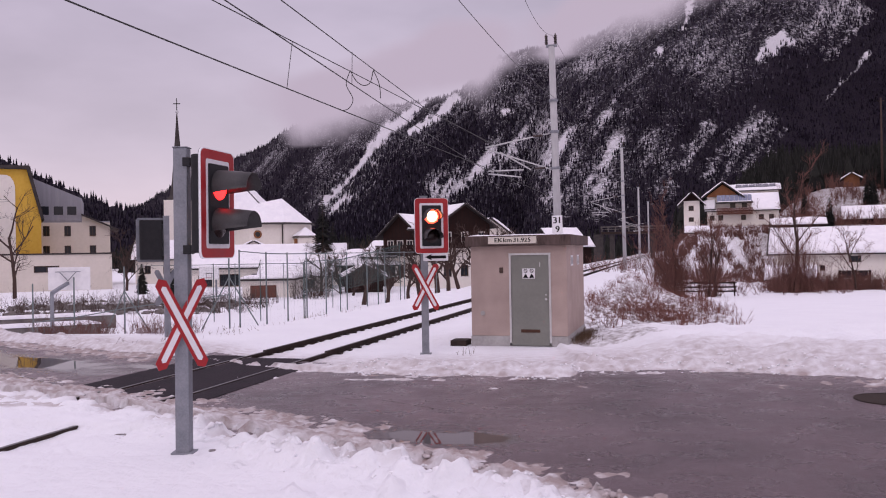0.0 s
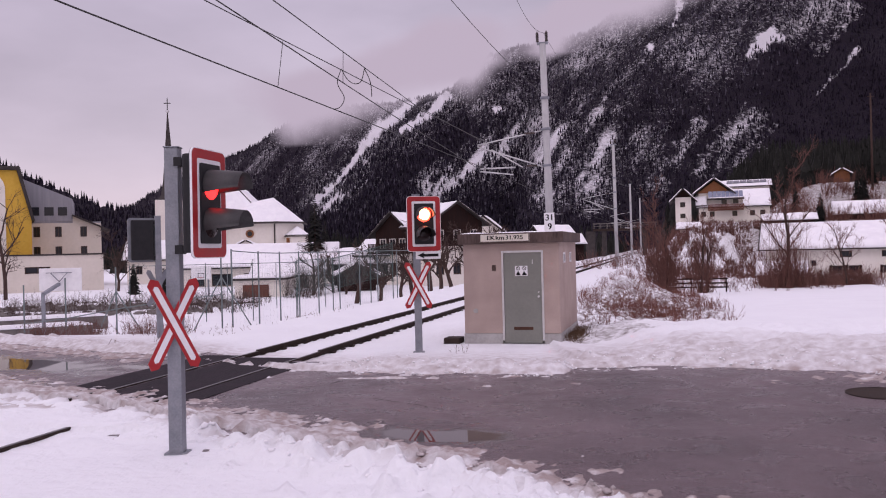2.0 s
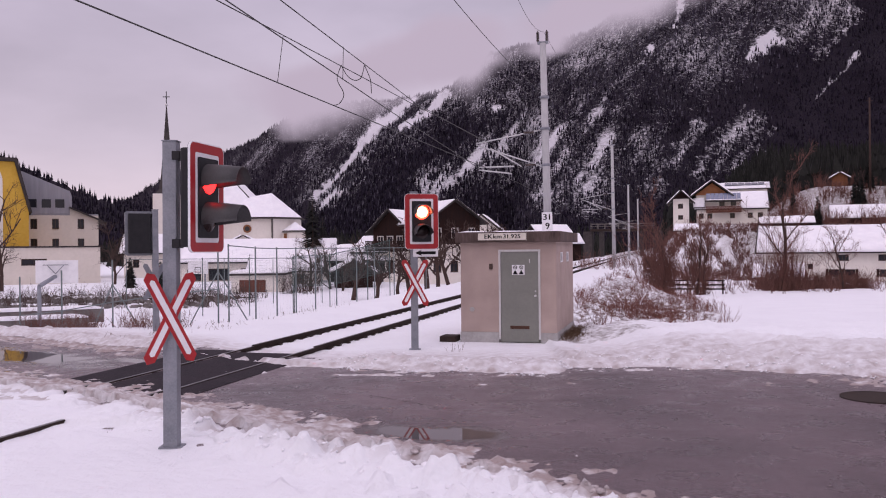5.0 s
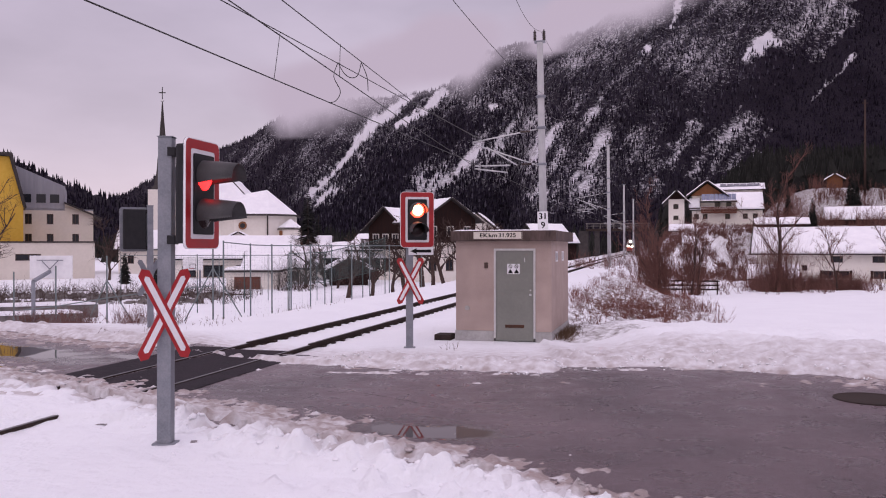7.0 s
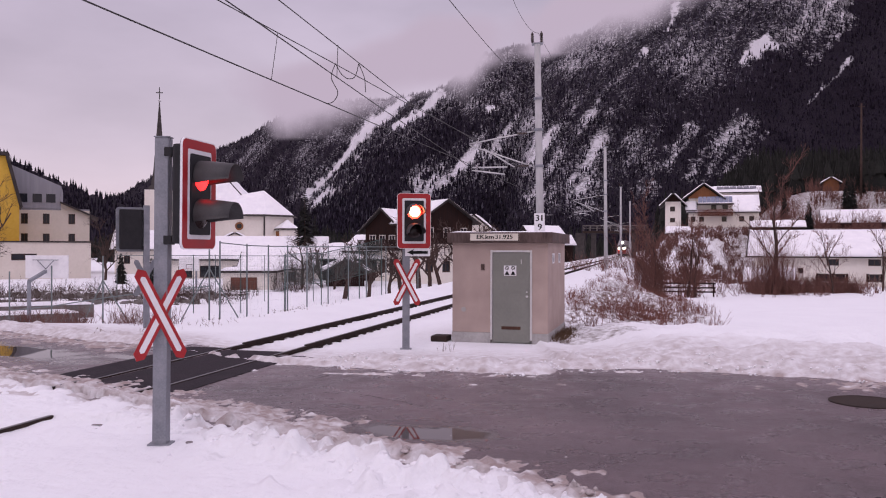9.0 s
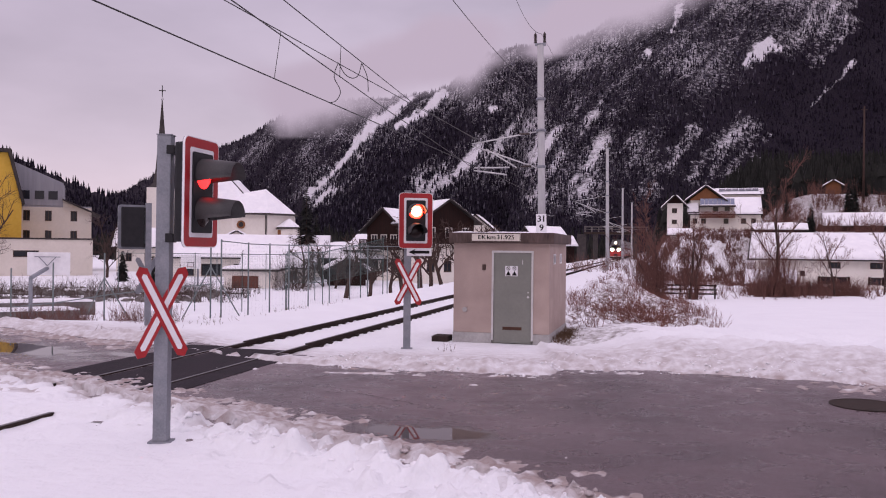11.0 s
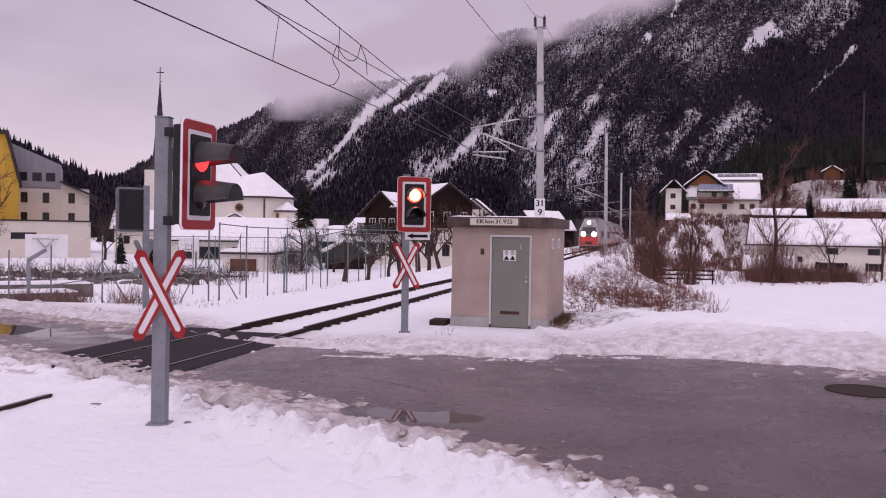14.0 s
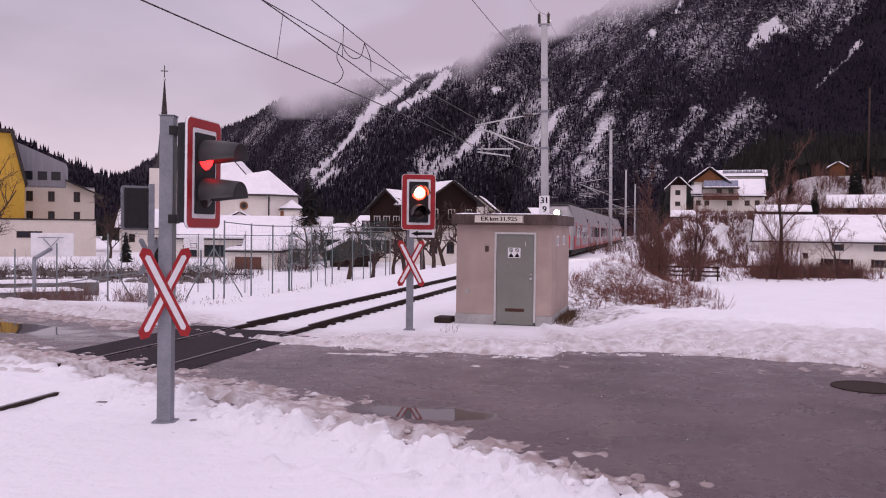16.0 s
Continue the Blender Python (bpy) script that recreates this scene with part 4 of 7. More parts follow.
    for cx in (dx0 + 0.385, dx0 + 0.525):
        bm = B(); prism(bm, [(cx - 0.06, 1.485), (cx + 0.06, 1.485), (cx, 1.585)], -0.011, -0.0085)
        prism(bm, [(cx - 0.014, 1.50), (cx + 0.014, 1.50), (cx + 0.004, 1.55), (cx - 0.004, 1.55)], -0.0135, -0.0115)
        part("warning_symbol", bm, BLACK, s)
        bm = B(); ring_plate(bm, 0.09, 0.09, 0.044, 0.062, 0.062, 0.03, -0.011, -0.0085)
        bmesh.ops.translate(bm, verts=bm.verts, vec=(cx, 0, 1.645))
        box(bm, cx - 0.03, cx + 0.03, -0.011, -0.009, 1.639, 1.651, m=Matrix.Translation((cx, 0, 1.645)) @ Matrix.Rotation(radians(45), 4, "Y") @ Matrix.Translation((-cx, 0, -1.645)))
        part("prohibition_symbol", bm, BLACK, s)
    # the kilometre board
    bm = B(); box(bm, 0.44, 1.58, -0.155, -0.122, H + 0.035, H + 0.225, 0.004)
    k = part("name_board", bm, surf("cream_board", (0.66, 0.62, 0.54), (0.74, 0.70, 0.62), 6, (0.4, 0.6), bump=0), t, "cream board with black letters")
    bm = B(); ring_plate(bm, 1.14, 0.19, 0.01, 1.11, 0.16, 0.006, -0.160, -0.156)
    bmesh.ops.translate(bm, verts=bm.verts, vec=(1.01, 0, H + 0.13))
    part("board_edge", bm, FASCIA, k)
    writing("EK", 0.135, 0.69, -0.158, H + 0.13, BLACK, k, 0.18)
    writing("km", 0.135, 0.905, -0.158, H + 0.13, BLACK, k, 0.19)
    writing("31.925", 0.135, 1.235, -0.158, H + 0.13, BLACK, k, 0.39)
    # small fittings
    bm = B(); box(bm, 0.68, 0.76, -0.03, 0, 1.60, 1.73, 0.005)
    part("switch_plate", bm, surf("brown_box", (0.06, 0.04, 0.035), (0.09, 0.06, 0.05), 8), t, "small brown metal plate")
    bm = B(); tube(bm, (0.27, 0.0, 0.68), (0.27, -0.03, 0.68), 0.055, seg=14)
    part("wall_cap", bm, CONCRETE, t, "round pale cap")
    for a, b in o:
        bm = B(); box(bm, W - 0.1, W - 0.03, a, b, za, zb)
        part("wall_vent", bm, FASCIA, t, "small vent opening")
        bm = B(); ring_plate(bm, b - a, zb - za, 0.01, b - a - 0.09, zb - za - 0.06, 0.006, -0.012, 0.02)
        bmesh.ops.transform(bm, matrix=Matrix.Translation((W, (a + b) / 2, (za + zb) / 2)) @ Matrix.Rotation(radians(90), 4, "Z"), verts=bm.verts)
        part("vent_frame", bm, WHITE, t)
    return t


hut()


# ---------------------------------------------------------------- level-crossing signals
def visor(bm, cx, cz, r, length, drop):
    """A long hood over a round lens, open below; the lens looks along -y."""
    n = 16
    inner, rows = r - 0.006, []
    for k, (yy, dz) in enumerate(((0.0, 0), (-length * 0.5, -drop * 0.4), (-length, -drop))):
        a0, a1 = ((-26, 206), (-12, 192), (2, 178))[k]
        for rr in (r, inner):
            rows.append([bm.verts.new((cx + rr * math.cos(radians(a0 + (a1 - a0) * i / n)), yy, cz + dz + rr * math.sin(radians(a0 + (a1 - a0) * i / n)))) for i in range(n + 1)])
    for k in range(2):
        o0, i0, o1, i1 = rows[2 * k], rows[2 * k + 1], rows[2 * k + 2], rows[2 * k + 3]
        for i in range(n):
            bm.faces.new((o0[i], o0[i + 1], o1[i + 1], o1[i])).smooth = True
            bm.faces.new((i0[i + 1], i0[i], i1[i], i1[i + 1])).smooth = True
        for i in (0, n):
            bm.faces.new((o0[i], o1[i], i1[i], i0[i]))
    for i in range(n):
        bm.faces.new((rows[4][i], rows[4][i + 1], rows[5][i + 1], rows[5][i]))
    return bm


def cross_arm(bm, w, h, wid, y0, y1, sign, inset=0.0):
    """One arm of the St Andrew's cross with cut, pointed ends."""
    L = math.hypot(w, h) / 2 - inset
    a = math.atan2(h, w * sign)
    q = wid / 2 - inset
    poly = [(-L, 0), (-L + q * 0.8, q), (L - q * 0.8, q), (L, 0), (L - q * 0.8, -q), (-L + q * 0.8, -q)]
    prism(bm, [(x * math.cos(a) - z * math.sin(a), x * math.sin(a) + z * math.cos(a)) for x, z in poly], y0, y1)
    return bm


def signal(m, label, head_turn=0.0, cross_turn=0.0, lit=True, arrow=False, dx=0.45, H=3.42, behind=False, hot=False):
    """Post, signal head with two hooded lenses, and the cross. The signal faces -y."""
    t = thing("crossing_signal", m, label, "railway signal", "level-crossing signals")
    bm = B(); box(bm, -0.078, 0.078, -0.078, 0.078, 0.0, H, 0.012)
    p = part("post", bm, GALV, t, "square galvanised steel post")
    bm = B(); box(bm, -0.125, 0.125, -0.105, 0.105, -0.04, 0.022, 0.006)
    part("base_plate", bm, GALV, p)
    bm = B(); box(bm, -0.086, 0.086, -0.086, 0.086, H, H + 0.012, 0.004)
    part("post_cap", bm, GALV, p)
    # head
    hw, hh = 0.72, 1.18
    hz = H - 0.64
    h = thing("signal_head", Matrix.Translation((dx, -0.10 if not behind else 0.16, hz)) @ Matrix.Rotation(radians(head_turn), 4, "Z"), "", "")
    h.parent = t
    bm = B(); ring_plate(bm, hw, hh, 0.07, hw - 0.20, hh - 0.20, 0.03, -0.012, 0.006)
    part("red_border", bm, RED, h, "red border of the signal board")
    bm = B(); prism(bm, round_rect(hw + 0.02, hh + 0.02, 0.08), 0.0125, 0.018)
    part("back_plate", bm, GALV, h, "grey back of the board")
    bm = B(); ring_plate(bm, hw + 0.02, hh + 0.02, 0.08, hw - 0.002, hh - 0.002, 0.07, -0.010, 0.012)
    part("white_rim", bm, WHITE, h)
    bm = B(); ring_plate(bm, hw - 0.202, hh - 0.202, 0.03, hw - 0.30, hh - 0.30, 0.02, -0.010, 0.006)
    part("white_band", bm, WHITE, h, "white inner band")
    bm = B(); prism(bm, round_rect(hw - 0.302, hh - 0.302, 0.02), -0.03, 0.004)
    part("black_field", bm, DARK, h)
    bm = B(); box(bm, -hw / 2 + 0.07, hw / 2 - 0.07, 0.0185, 0.16, -hh / 2 + 0.05, hh / 2 - 0.05, 0.03)
    part("housing", bm, DARK, h, "black lamp housing")
    for cz, on in ((0.20, lit), (-0.22, False)):
        bm = B()
        n = 20
        c = bm.verts.new((0, -0.075, cz))
        rings = []
        for rr, yy in ((0.09, -0.068), (0.135, -0.048), (0.155, -0.03)):
            rings.append([bm.verts.new((rr * math.cos(2 * math.pi * i / n), yy, cz + rr * math.sin(2 * math.pi * i / n))) for i in range(n)])
        for i in range(n):
            bm.faces.new((c, rings[0][(i + 1) % n], rings[0][i])).smooth = True
            for a, b in zip(rings, rings[1:]):
                bm.faces.new((a[i], a[(i + 1) % n], b[(i + 1) % n], b[i])).smooth = True
        bmesh.ops.recalc_face_normals(bm, faces=bm.faces)
        lens = part("red_lens" if on else "yellow_lens", bm, (TAIL_RIM if hot else TAIL) if on else LENS_DARK, h, "glowing red lens" if on else "unlit dark lens")
        # added pale disc and brighter rim imitate the lens's glare seen head-on
        if on and hot:
            bm = B(); tube(bm, (0, -0.077, cz), (0, -0.09, cz), 0.115, 0.085, seg=20)
            part("lamp_core", bm, TAIL_HOT, h, "white-hot centre of the lamp")
        bm = visor(B(), 0, cz, 0.18, 0.42, 0.04)
        bmesh.ops.translate(bm, verts=bm.verts, vec=(0, -0.03, 0))
        part("visor", bm, HOOD, h, "long black hood")
    for cz in (0.48, -0.5):
        bm = B()
        a, b = Vector((0, -0.02, hz + cz)), Vector((dx - (0.3 if not behind else 0.0), 0.03, hz + cz))
        tube(bm, a, b, 0.035, seg=8); box(bm, 0.03, 0.12, -0.095, 0.06, hz + cz - 0.05, hz + cz + 0.05, 0.01)
        part("bracket", bm, DARK, t, "black mounting bracket")
    # cross
    c = thing("warning_cross", Matrix.Translation((0.02, -0.115 if not behind else -0.11, 1.46)) @ Matrix.Rotation(radians(cross_turn), 4, "Z"), "", "")
    c.parent = t
    for k, sg in enumerate((1, -1)):
        y = -0.012 * k
        bm = cross_arm(B(), 0.52, 1.0, 0.135, y, y + 0.010, sg)
        part("cross_arm", bm, RED, c, "red arm of the cross with pointed ends")
        bm = cross_arm(B(), 0.52 * 0.84, 1.0 * 0.84, 0.062, y - 0.004, y - 0.0005, sg)
        part("cross_stripe", bm, WHITE, c, "white stripe")
        bm = cross_arm(B(), 0.52, 1.0, 0.135, y + 0.0102, y + 0.0117, sg)
        part("cross_back", bm, GALV, c, "grey back of the arm")
    bm = B(); box(bm, -0.05, 0.05, 0.012, 0.04, -0.06, 0.06)
    part("cross_clamp", bm, GALV, c)
    if arrow:
        bm = B(); box(bm, -0.02, 0.52, -0.115, -0.10, H - 1.40, H - 1.235, 0.006)
        s = part("arrow_plate", bm, WHITE, t, "white plate with a black arrow")
        bm = B(); z = H - 1.3175
        prism(bm, [(0.02, z), (0.17, z + 0.066), (0.15, z + 0.03), (0.47, z + 0.03), (0.47, z - 0.03), (0.15, z - 0.03), (0.17, z - 0.066)], -0.12, -0.1165)
        part("arrow", bm, BLACK, s)
    return t


signal(pose(-2.94, 9.36, 0.0, 0, 0.4, 0), "grey signal post with lit red light and warning cross in snow", head_turn=76, cross_turn=38, dx=0.42)
signal(pose(-0.41, 18.09, 0.0, 0, 0, 0), "signal post with glowing red light, arrow plate and warning cross", head_turn=11, arrow=True, dx=0.17, hot=True)
signal(pose(-7.56, 22.78, -0.1, 0, 0, 205), "signal seen from behind across the road", head_turn=0, dx=0.4, lit=False)


# ---------------------------------------------------------------- masts and wires
def mast(p, top, lean, sign=False, arms=True, base=-0.6):
    t = thing("catenary_mast", pose(p[0], p[1], base) @ Matrix.Rotation(radians(-lean), 4, "Y") @ Matrix.Rotation(math.atan2(TD.y, TD.x) - math.pi / 2, 4, "Z"), "tall grey concrete railway mast with wire brackets", "catenary mast", "catenary masts")
    H = top - base
    bm = B(); tube(bm, (0, 0, 0), (0, 0, H), 0.21, 0.15, seg=12)
    part("pole", bm, MASTC, t, "tapered concrete pole")
    for z in (6.15 - base, 7.9 - base, 9.4 - base):
        bm = B(); tube(bm, (0, 0, z - 0.06), (0, 0, z + 0.06), 0.225, seg=12)
        part("band", bm, GALV, t)
    bm = B(); box(bm, -0.26, 0.26, -0.06, 0.06, H - 0.03, H + 0.09)
    c = part("crosshead", bm, GALV, t)
    for x in (-0.24, 0.20):
        bm = B()
        for k in range(5):
            tube(bm, (x, 0, H + 0.12 + 0.09 * k), (x, 0, H + 0.19 + 0.09 * k), 0.085, 0.06, seg=8)
        tube(bm, (x, 0, H + 0.05), (x, 0, H + 0.62), 0.03, seg=6)
        part("insulator", bm, INSUL, t, "dark ribbed insulator")
    if arms:
        z = 5.95 - base
        lines = (((-0.2, 0, z + 0.15), (-3.4, 0, z + 1.35)), ((-1.55, 0, z + 0.22), (-3.3, 0, z + 0.25)), ((-1.2, 0, z + 0.2), (-2.7, 0, z + 1.15)), ((-0.2, 0, z + 1.9), (-3.4, 0, z + 1.42)), ((-3.3, 0, z + 0.12), (-1.7, 0.1, z - 0.12)))
        for a, b in lines:
            bm = B(); tube(bm, a, b, 0.035, seg=6)
            part("cantilever_tube", bm, ALU, t, "pale metal bracket tube")
        for a in ((-0.75, 0, z + 0.24), (-0.8, 0, z + 1.81)):
            bm = B(); tube(bm, (a[0] + 0.25, 0, a[2]), (a[0] - 0.25, 0, a[2]), 0.06, seg=8)
            part("insulator", bm, INSUL, t)
    if sign:
        bm = B(); box(bm, -0.24, 0.26, -0.27, -0.25, 2.96 - base, 3.87 - base, 0.004)
        s = part("kilometre_plate", bm, WHITE, t, "white plate with black numbers")
        writing("31", 0.42, 0.01, -0.273, 3.63 - base, BLACK, s)
        writing("9", 0.42, 0.01, -0.273, 3.20 - base, BLACK, s)
    return t


MASTS = [(5.60, 40.0, 12.0, 1.0, True), (19.2, 88.0, 12.9, 0.6, False), (33.3, 141.0, 12.6, 0.3, False), (44.5, 180.0, 12.4, 0.2, False)]
for x, y, top, lean, sg in MASTS:
    mast((x, y), top, lean, sg)


def wire(name, pts, r, label, group="overhead wires", sag=0.0):
    out = []
    for a, b in zip(pts, pts[1:]):
        a, b = Vector(a), Vector(b)
        for k in range(12):
            q = k / 12
            p = a.lerp(b, q); p.z -= sag * 4 * q * (1 - q)
            out.append(p)
    out.append(Vector(pts[-1]))
    return tagged(part(name, pipe(B(), out, r, 6), WIRE, None), label, "wire", group)


def y_at(y, n=0.0, z=0.0):
    return on_track((y - TN.y * (TRACK0 + n)) / TD.y, n, z)


wire("contact_wire", [y_at(-40, 0.2, 5.8), y_at(12, 0.06, 5.84), y_at(40, 0.15, 6.03), y_at(88, -0.2, 6.0), y_at(141, 0.2, 6.0), y_at(180, 0, 6.0), y_at(300, 0, 6.0)], 0.014, "dark overhead contact wire above the track")
wire("messenger_wire", [y_at(-40, -0.2, 7.2), y_at(16, -0.22, 7.13), y_at(29, -0.1, 7.24), y_at(40, 0.0, 7.4), y_at(88, 0, 7.4), y_at(141, 0, 7.4), y_at(180, 0, 7.4), y_at(300, 0, 7.4)], 0.012, "dark catenary wire above the contact wire")
wire("contact_wire", [y_at(-40, 3.6, 7.4), y_at(14, 1.02, 6.52), y_at(25, 0.4, 6.33), y_at(40, -0.3, 6.1)], 0.013, "second contact wire rising out of the track's line")
wire("messenger_wire", [y_at(-40, 3.4, 7.6), y_at(16, 1.0, 7.15), y_at(29, 0.0, 7.26), y_at(40, -0.1, 7.4)], 0.012, "second catenary wire beside the first")
wire("feeder_wire", [(-1.6, 10.0, 9.2), (3.07, 30.0, 11.35), (5.42, 40.0, 12.55), (19.1, 88.0, 13.4), (33.3, 141.0, 13.1), (44.5, 180.0, 12.9)], 0.009, "feeder wire carried on top of the masts", sag=0.35)
wire("return_wire", [(-1.9, 6.0, 6.0), (-0.05, 14.0, 6.92), (5.9, 40.0, 9.3), (19.2, 88.0, 10.4), (33.3, 141.0, 10.2)], 0.008, "wire carried below the mast tops", sag=0.3)


def hanger(y, n0, z0, y1, n1, z1):
    return tagged(part("dropper_wire", pipe(B(), [y_at(y, n0, z0), y_at(y1, n1, z1)], 0.008, 5), WIRE, None), "thin dropper between the wires", "wire", "dropper wires")


hanger(19.3, -0.18, 7.16, 18.4, 0.08, 5.9)
hanger(20.6, 0.68, 7.2, 20.7, 0.62, 6.4)


def loop(pts):
    """A slack jumper cable between the two wire systems, smoothed through its points."""
    pts = [Vector((p[0], 22.0, p[1])) for p in pts]
    out = []
    for i in range(len(pts) - 1):
        a, b, c, d = pts[max(i - 1, 0)], pts[i], pts[i + 1], pts[min(i + 2, len(pts) - 1)]
        for k in range(6):
            t = k / 6
            out.append(0.5 * ((2 * b) + (c - a) * t + (2 * a - 5 * b + 4 * c - d) * t * t + (3 * b - a - 3 * c + d) * t ** 3))
    out.append(pts[-1])
    return tagged(part("jumper_cable", pipe(B(), out, 0.011, 6), WIRE, None), "slack black jumper cable between the wires", "wire", "jumper cables")


loop(((-2.37, 7.05), (-2.48, 6.68), (-2.31, 6.3), (-2.42, 6.05), (-2.6, 5.99)))
loop(((-2.37, 7.05), (-2.22, 6.78), (-2.03, 6.65), (-1.85, 6.72), (-1.76, 7.05)))
loop(((-1.76, 7.05), (-1.61, 6.68), (-1.58, 6.3)))

# low dark block at the left front corner of the hut
t = thing("cable_duct", pose(0.36, 19.55, 0.02, 0, 0, -16), "low dark slab beside the hut", "cable duct")
bm = B(); box(bm, -0.18, 0.2, -0.2, 0.3, -0.1, 0.13, 0.015); part("cover", bm, RUST, t)


# ---------------------------------------------------------------- buildings
def holed_wall(bm, w, h, th, holes, m=None, z0=0.0):
    """A wall from -w/2 to w/2, its face at y = 0, with openings (x, z, width, height) right through it."""
    xs = sorted({-w / 2, w / 2, *[q for x, z, a, b in holes for q in (x - a / 2, x + a / 2)]})
    zs = sorted({z0, h, *[q for x, z, a, b in holes for q in (z, z + b)]})
    for x0, x1 in zip(xs, xs[1:]):
        for za, zb in zip(zs, zs[1:]):
            cx, cz = (x0 + x1) / 2, (za + zb) / 2
            hole = any(abs(cx - x) < a / 2 and z < cz < z + b for x, z, a, b in holes)
            if not hole:
                box(bm, x0, x1, 0, th, za, zb)
    bmesh.ops.remove_doubles(bm, verts=bm.verts, dist=0.0005)
    bm.verts.index_update()
    seen, twice = {}, []
    for f in bm.faces:
        key = frozenset(v.index for v in f.verts)
        if key in seen:
            twice += [f, seen[key]]
        seen[key] = f
    bmesh.ops.delete(bm, geom=list(set(twice)), context="FACES_ONLY")
    if m is not None:
        bmesh.ops.transform(bm, matrix=m, verts=bm.verts)
    return bm


def window(parent, m, w, h, frame_mat, depth=0.12, cross=True, sill=True):
    bm = B(); f = min(0.09, w * 0.12)
    ring_plate(bm, w, h, 0.005, w - 2 * f, h - 2 * f, 0.004, depth - 0.03, depth + 0.03)
    if cross:
        box(bm, -0.025, 0.025, depth - 0.02, depth + 0.02, -h / 2 + f, h / 2 - f)
    ob = part("window", bm, frame_mat, parent)
    ob.matrix_basis = m
    bm = B(); box(bm, -w / 2 + f, w / 2 - f, depth + 0.032, depth + 0.05, -h / 2 + f, h / 2 - f)
    part("pane", bm, PANE, ob, "dark window pane")
    if sill:
        bm = B(); box(bm, -w / 2 - 0.06, w / 2 + 0.06, -0.07, depth - 0.032, -h / 2 - 0.05, -h / 2)
        part("window_sill", bm, FRAME_W, ob)
    return ob


def roof_slab(bm, p0, p1, q1, q0, th):
    """A slab on four corners, thickened upwards along its normal."""
    a = [Vector(p) for p in (p0, p1, q1, q0)]
    n = (a[1] - a[0]).cross(a[3] - a[0]).normalized()
    if n.z < 0:
        n = -n
    lo, hi = [bm.verts.new(v) for v in a], [bm.verts.new(v + n * th) for v in a]
    bm.faces.new(lo); bm.faces.new(hi[::-1])
    for k in range(4):
        bm.faces.new((lo[k], lo[(k + 1) % 4], hi[(k + 1) % 4], hi[k]))
    bmesh.ops.recalc_face_normals(bm, faces=bm.faces)


def snow_slab(bm, p0, p1, q1, q0, th, seed=0, n=14):
    """An uneven blanket of snow over four corners, thin at its rim."""
    a = [Vector(p) for p in (p0, p1, q1, q0)]
    nn = (a[1] - a[0]).cross(a[3] - a[0]).normalized()
    if nn.z < 0:
        nn = -nn
    g = []
    for j in range(n + 1):
        r = []
        for i in range(n + 1):
            u, v = i / n, j / n
            uu = min(1, max(0, u + 0.012 * noise.noise(Vector((v * 9, seed, 1))))) if i in (0, n) else u
            p = a[0].lerp(a[1], uu).lerp(a[3].lerp(a[2], uu), v)
            edge = min(u, 1 - u, v, 1 - v)
            r.append(bm.verts.new(p + nn * (th * (0.25 if edge == 0 else 0.85 + 0.3 * noise.noise(Vector((u * 5, v * 5, seed)))))))
        g.append(r)
    for j in range(n):
        for i in range(n):
            bm.faces.new((g[j][i], g[j][i + 1], g[j + 1][i + 1], g[j + 1][i])).smooth = True
    # skirt down to the roof
    rim = [g[0][i] for i in range(n + 1)] + [g[j][n] for j in range(1, n + 1)] + [g[n][i] for i in range(n - 1, -1, -1)] + [g[j][0] for j in range(n - 1, 0, -1)]
    low = [bm.verts.new(v.co - nn * th * 0.24) for v in rim]
    for k in range(len(rim)):
        bm.faces.new((rim[k], rim[(k + 1) % len(rim)], low[(k + 1) % len(rim)], low[k]))
    bmesh.ops.recalc_face_normals(bm, faces=bm.faces)


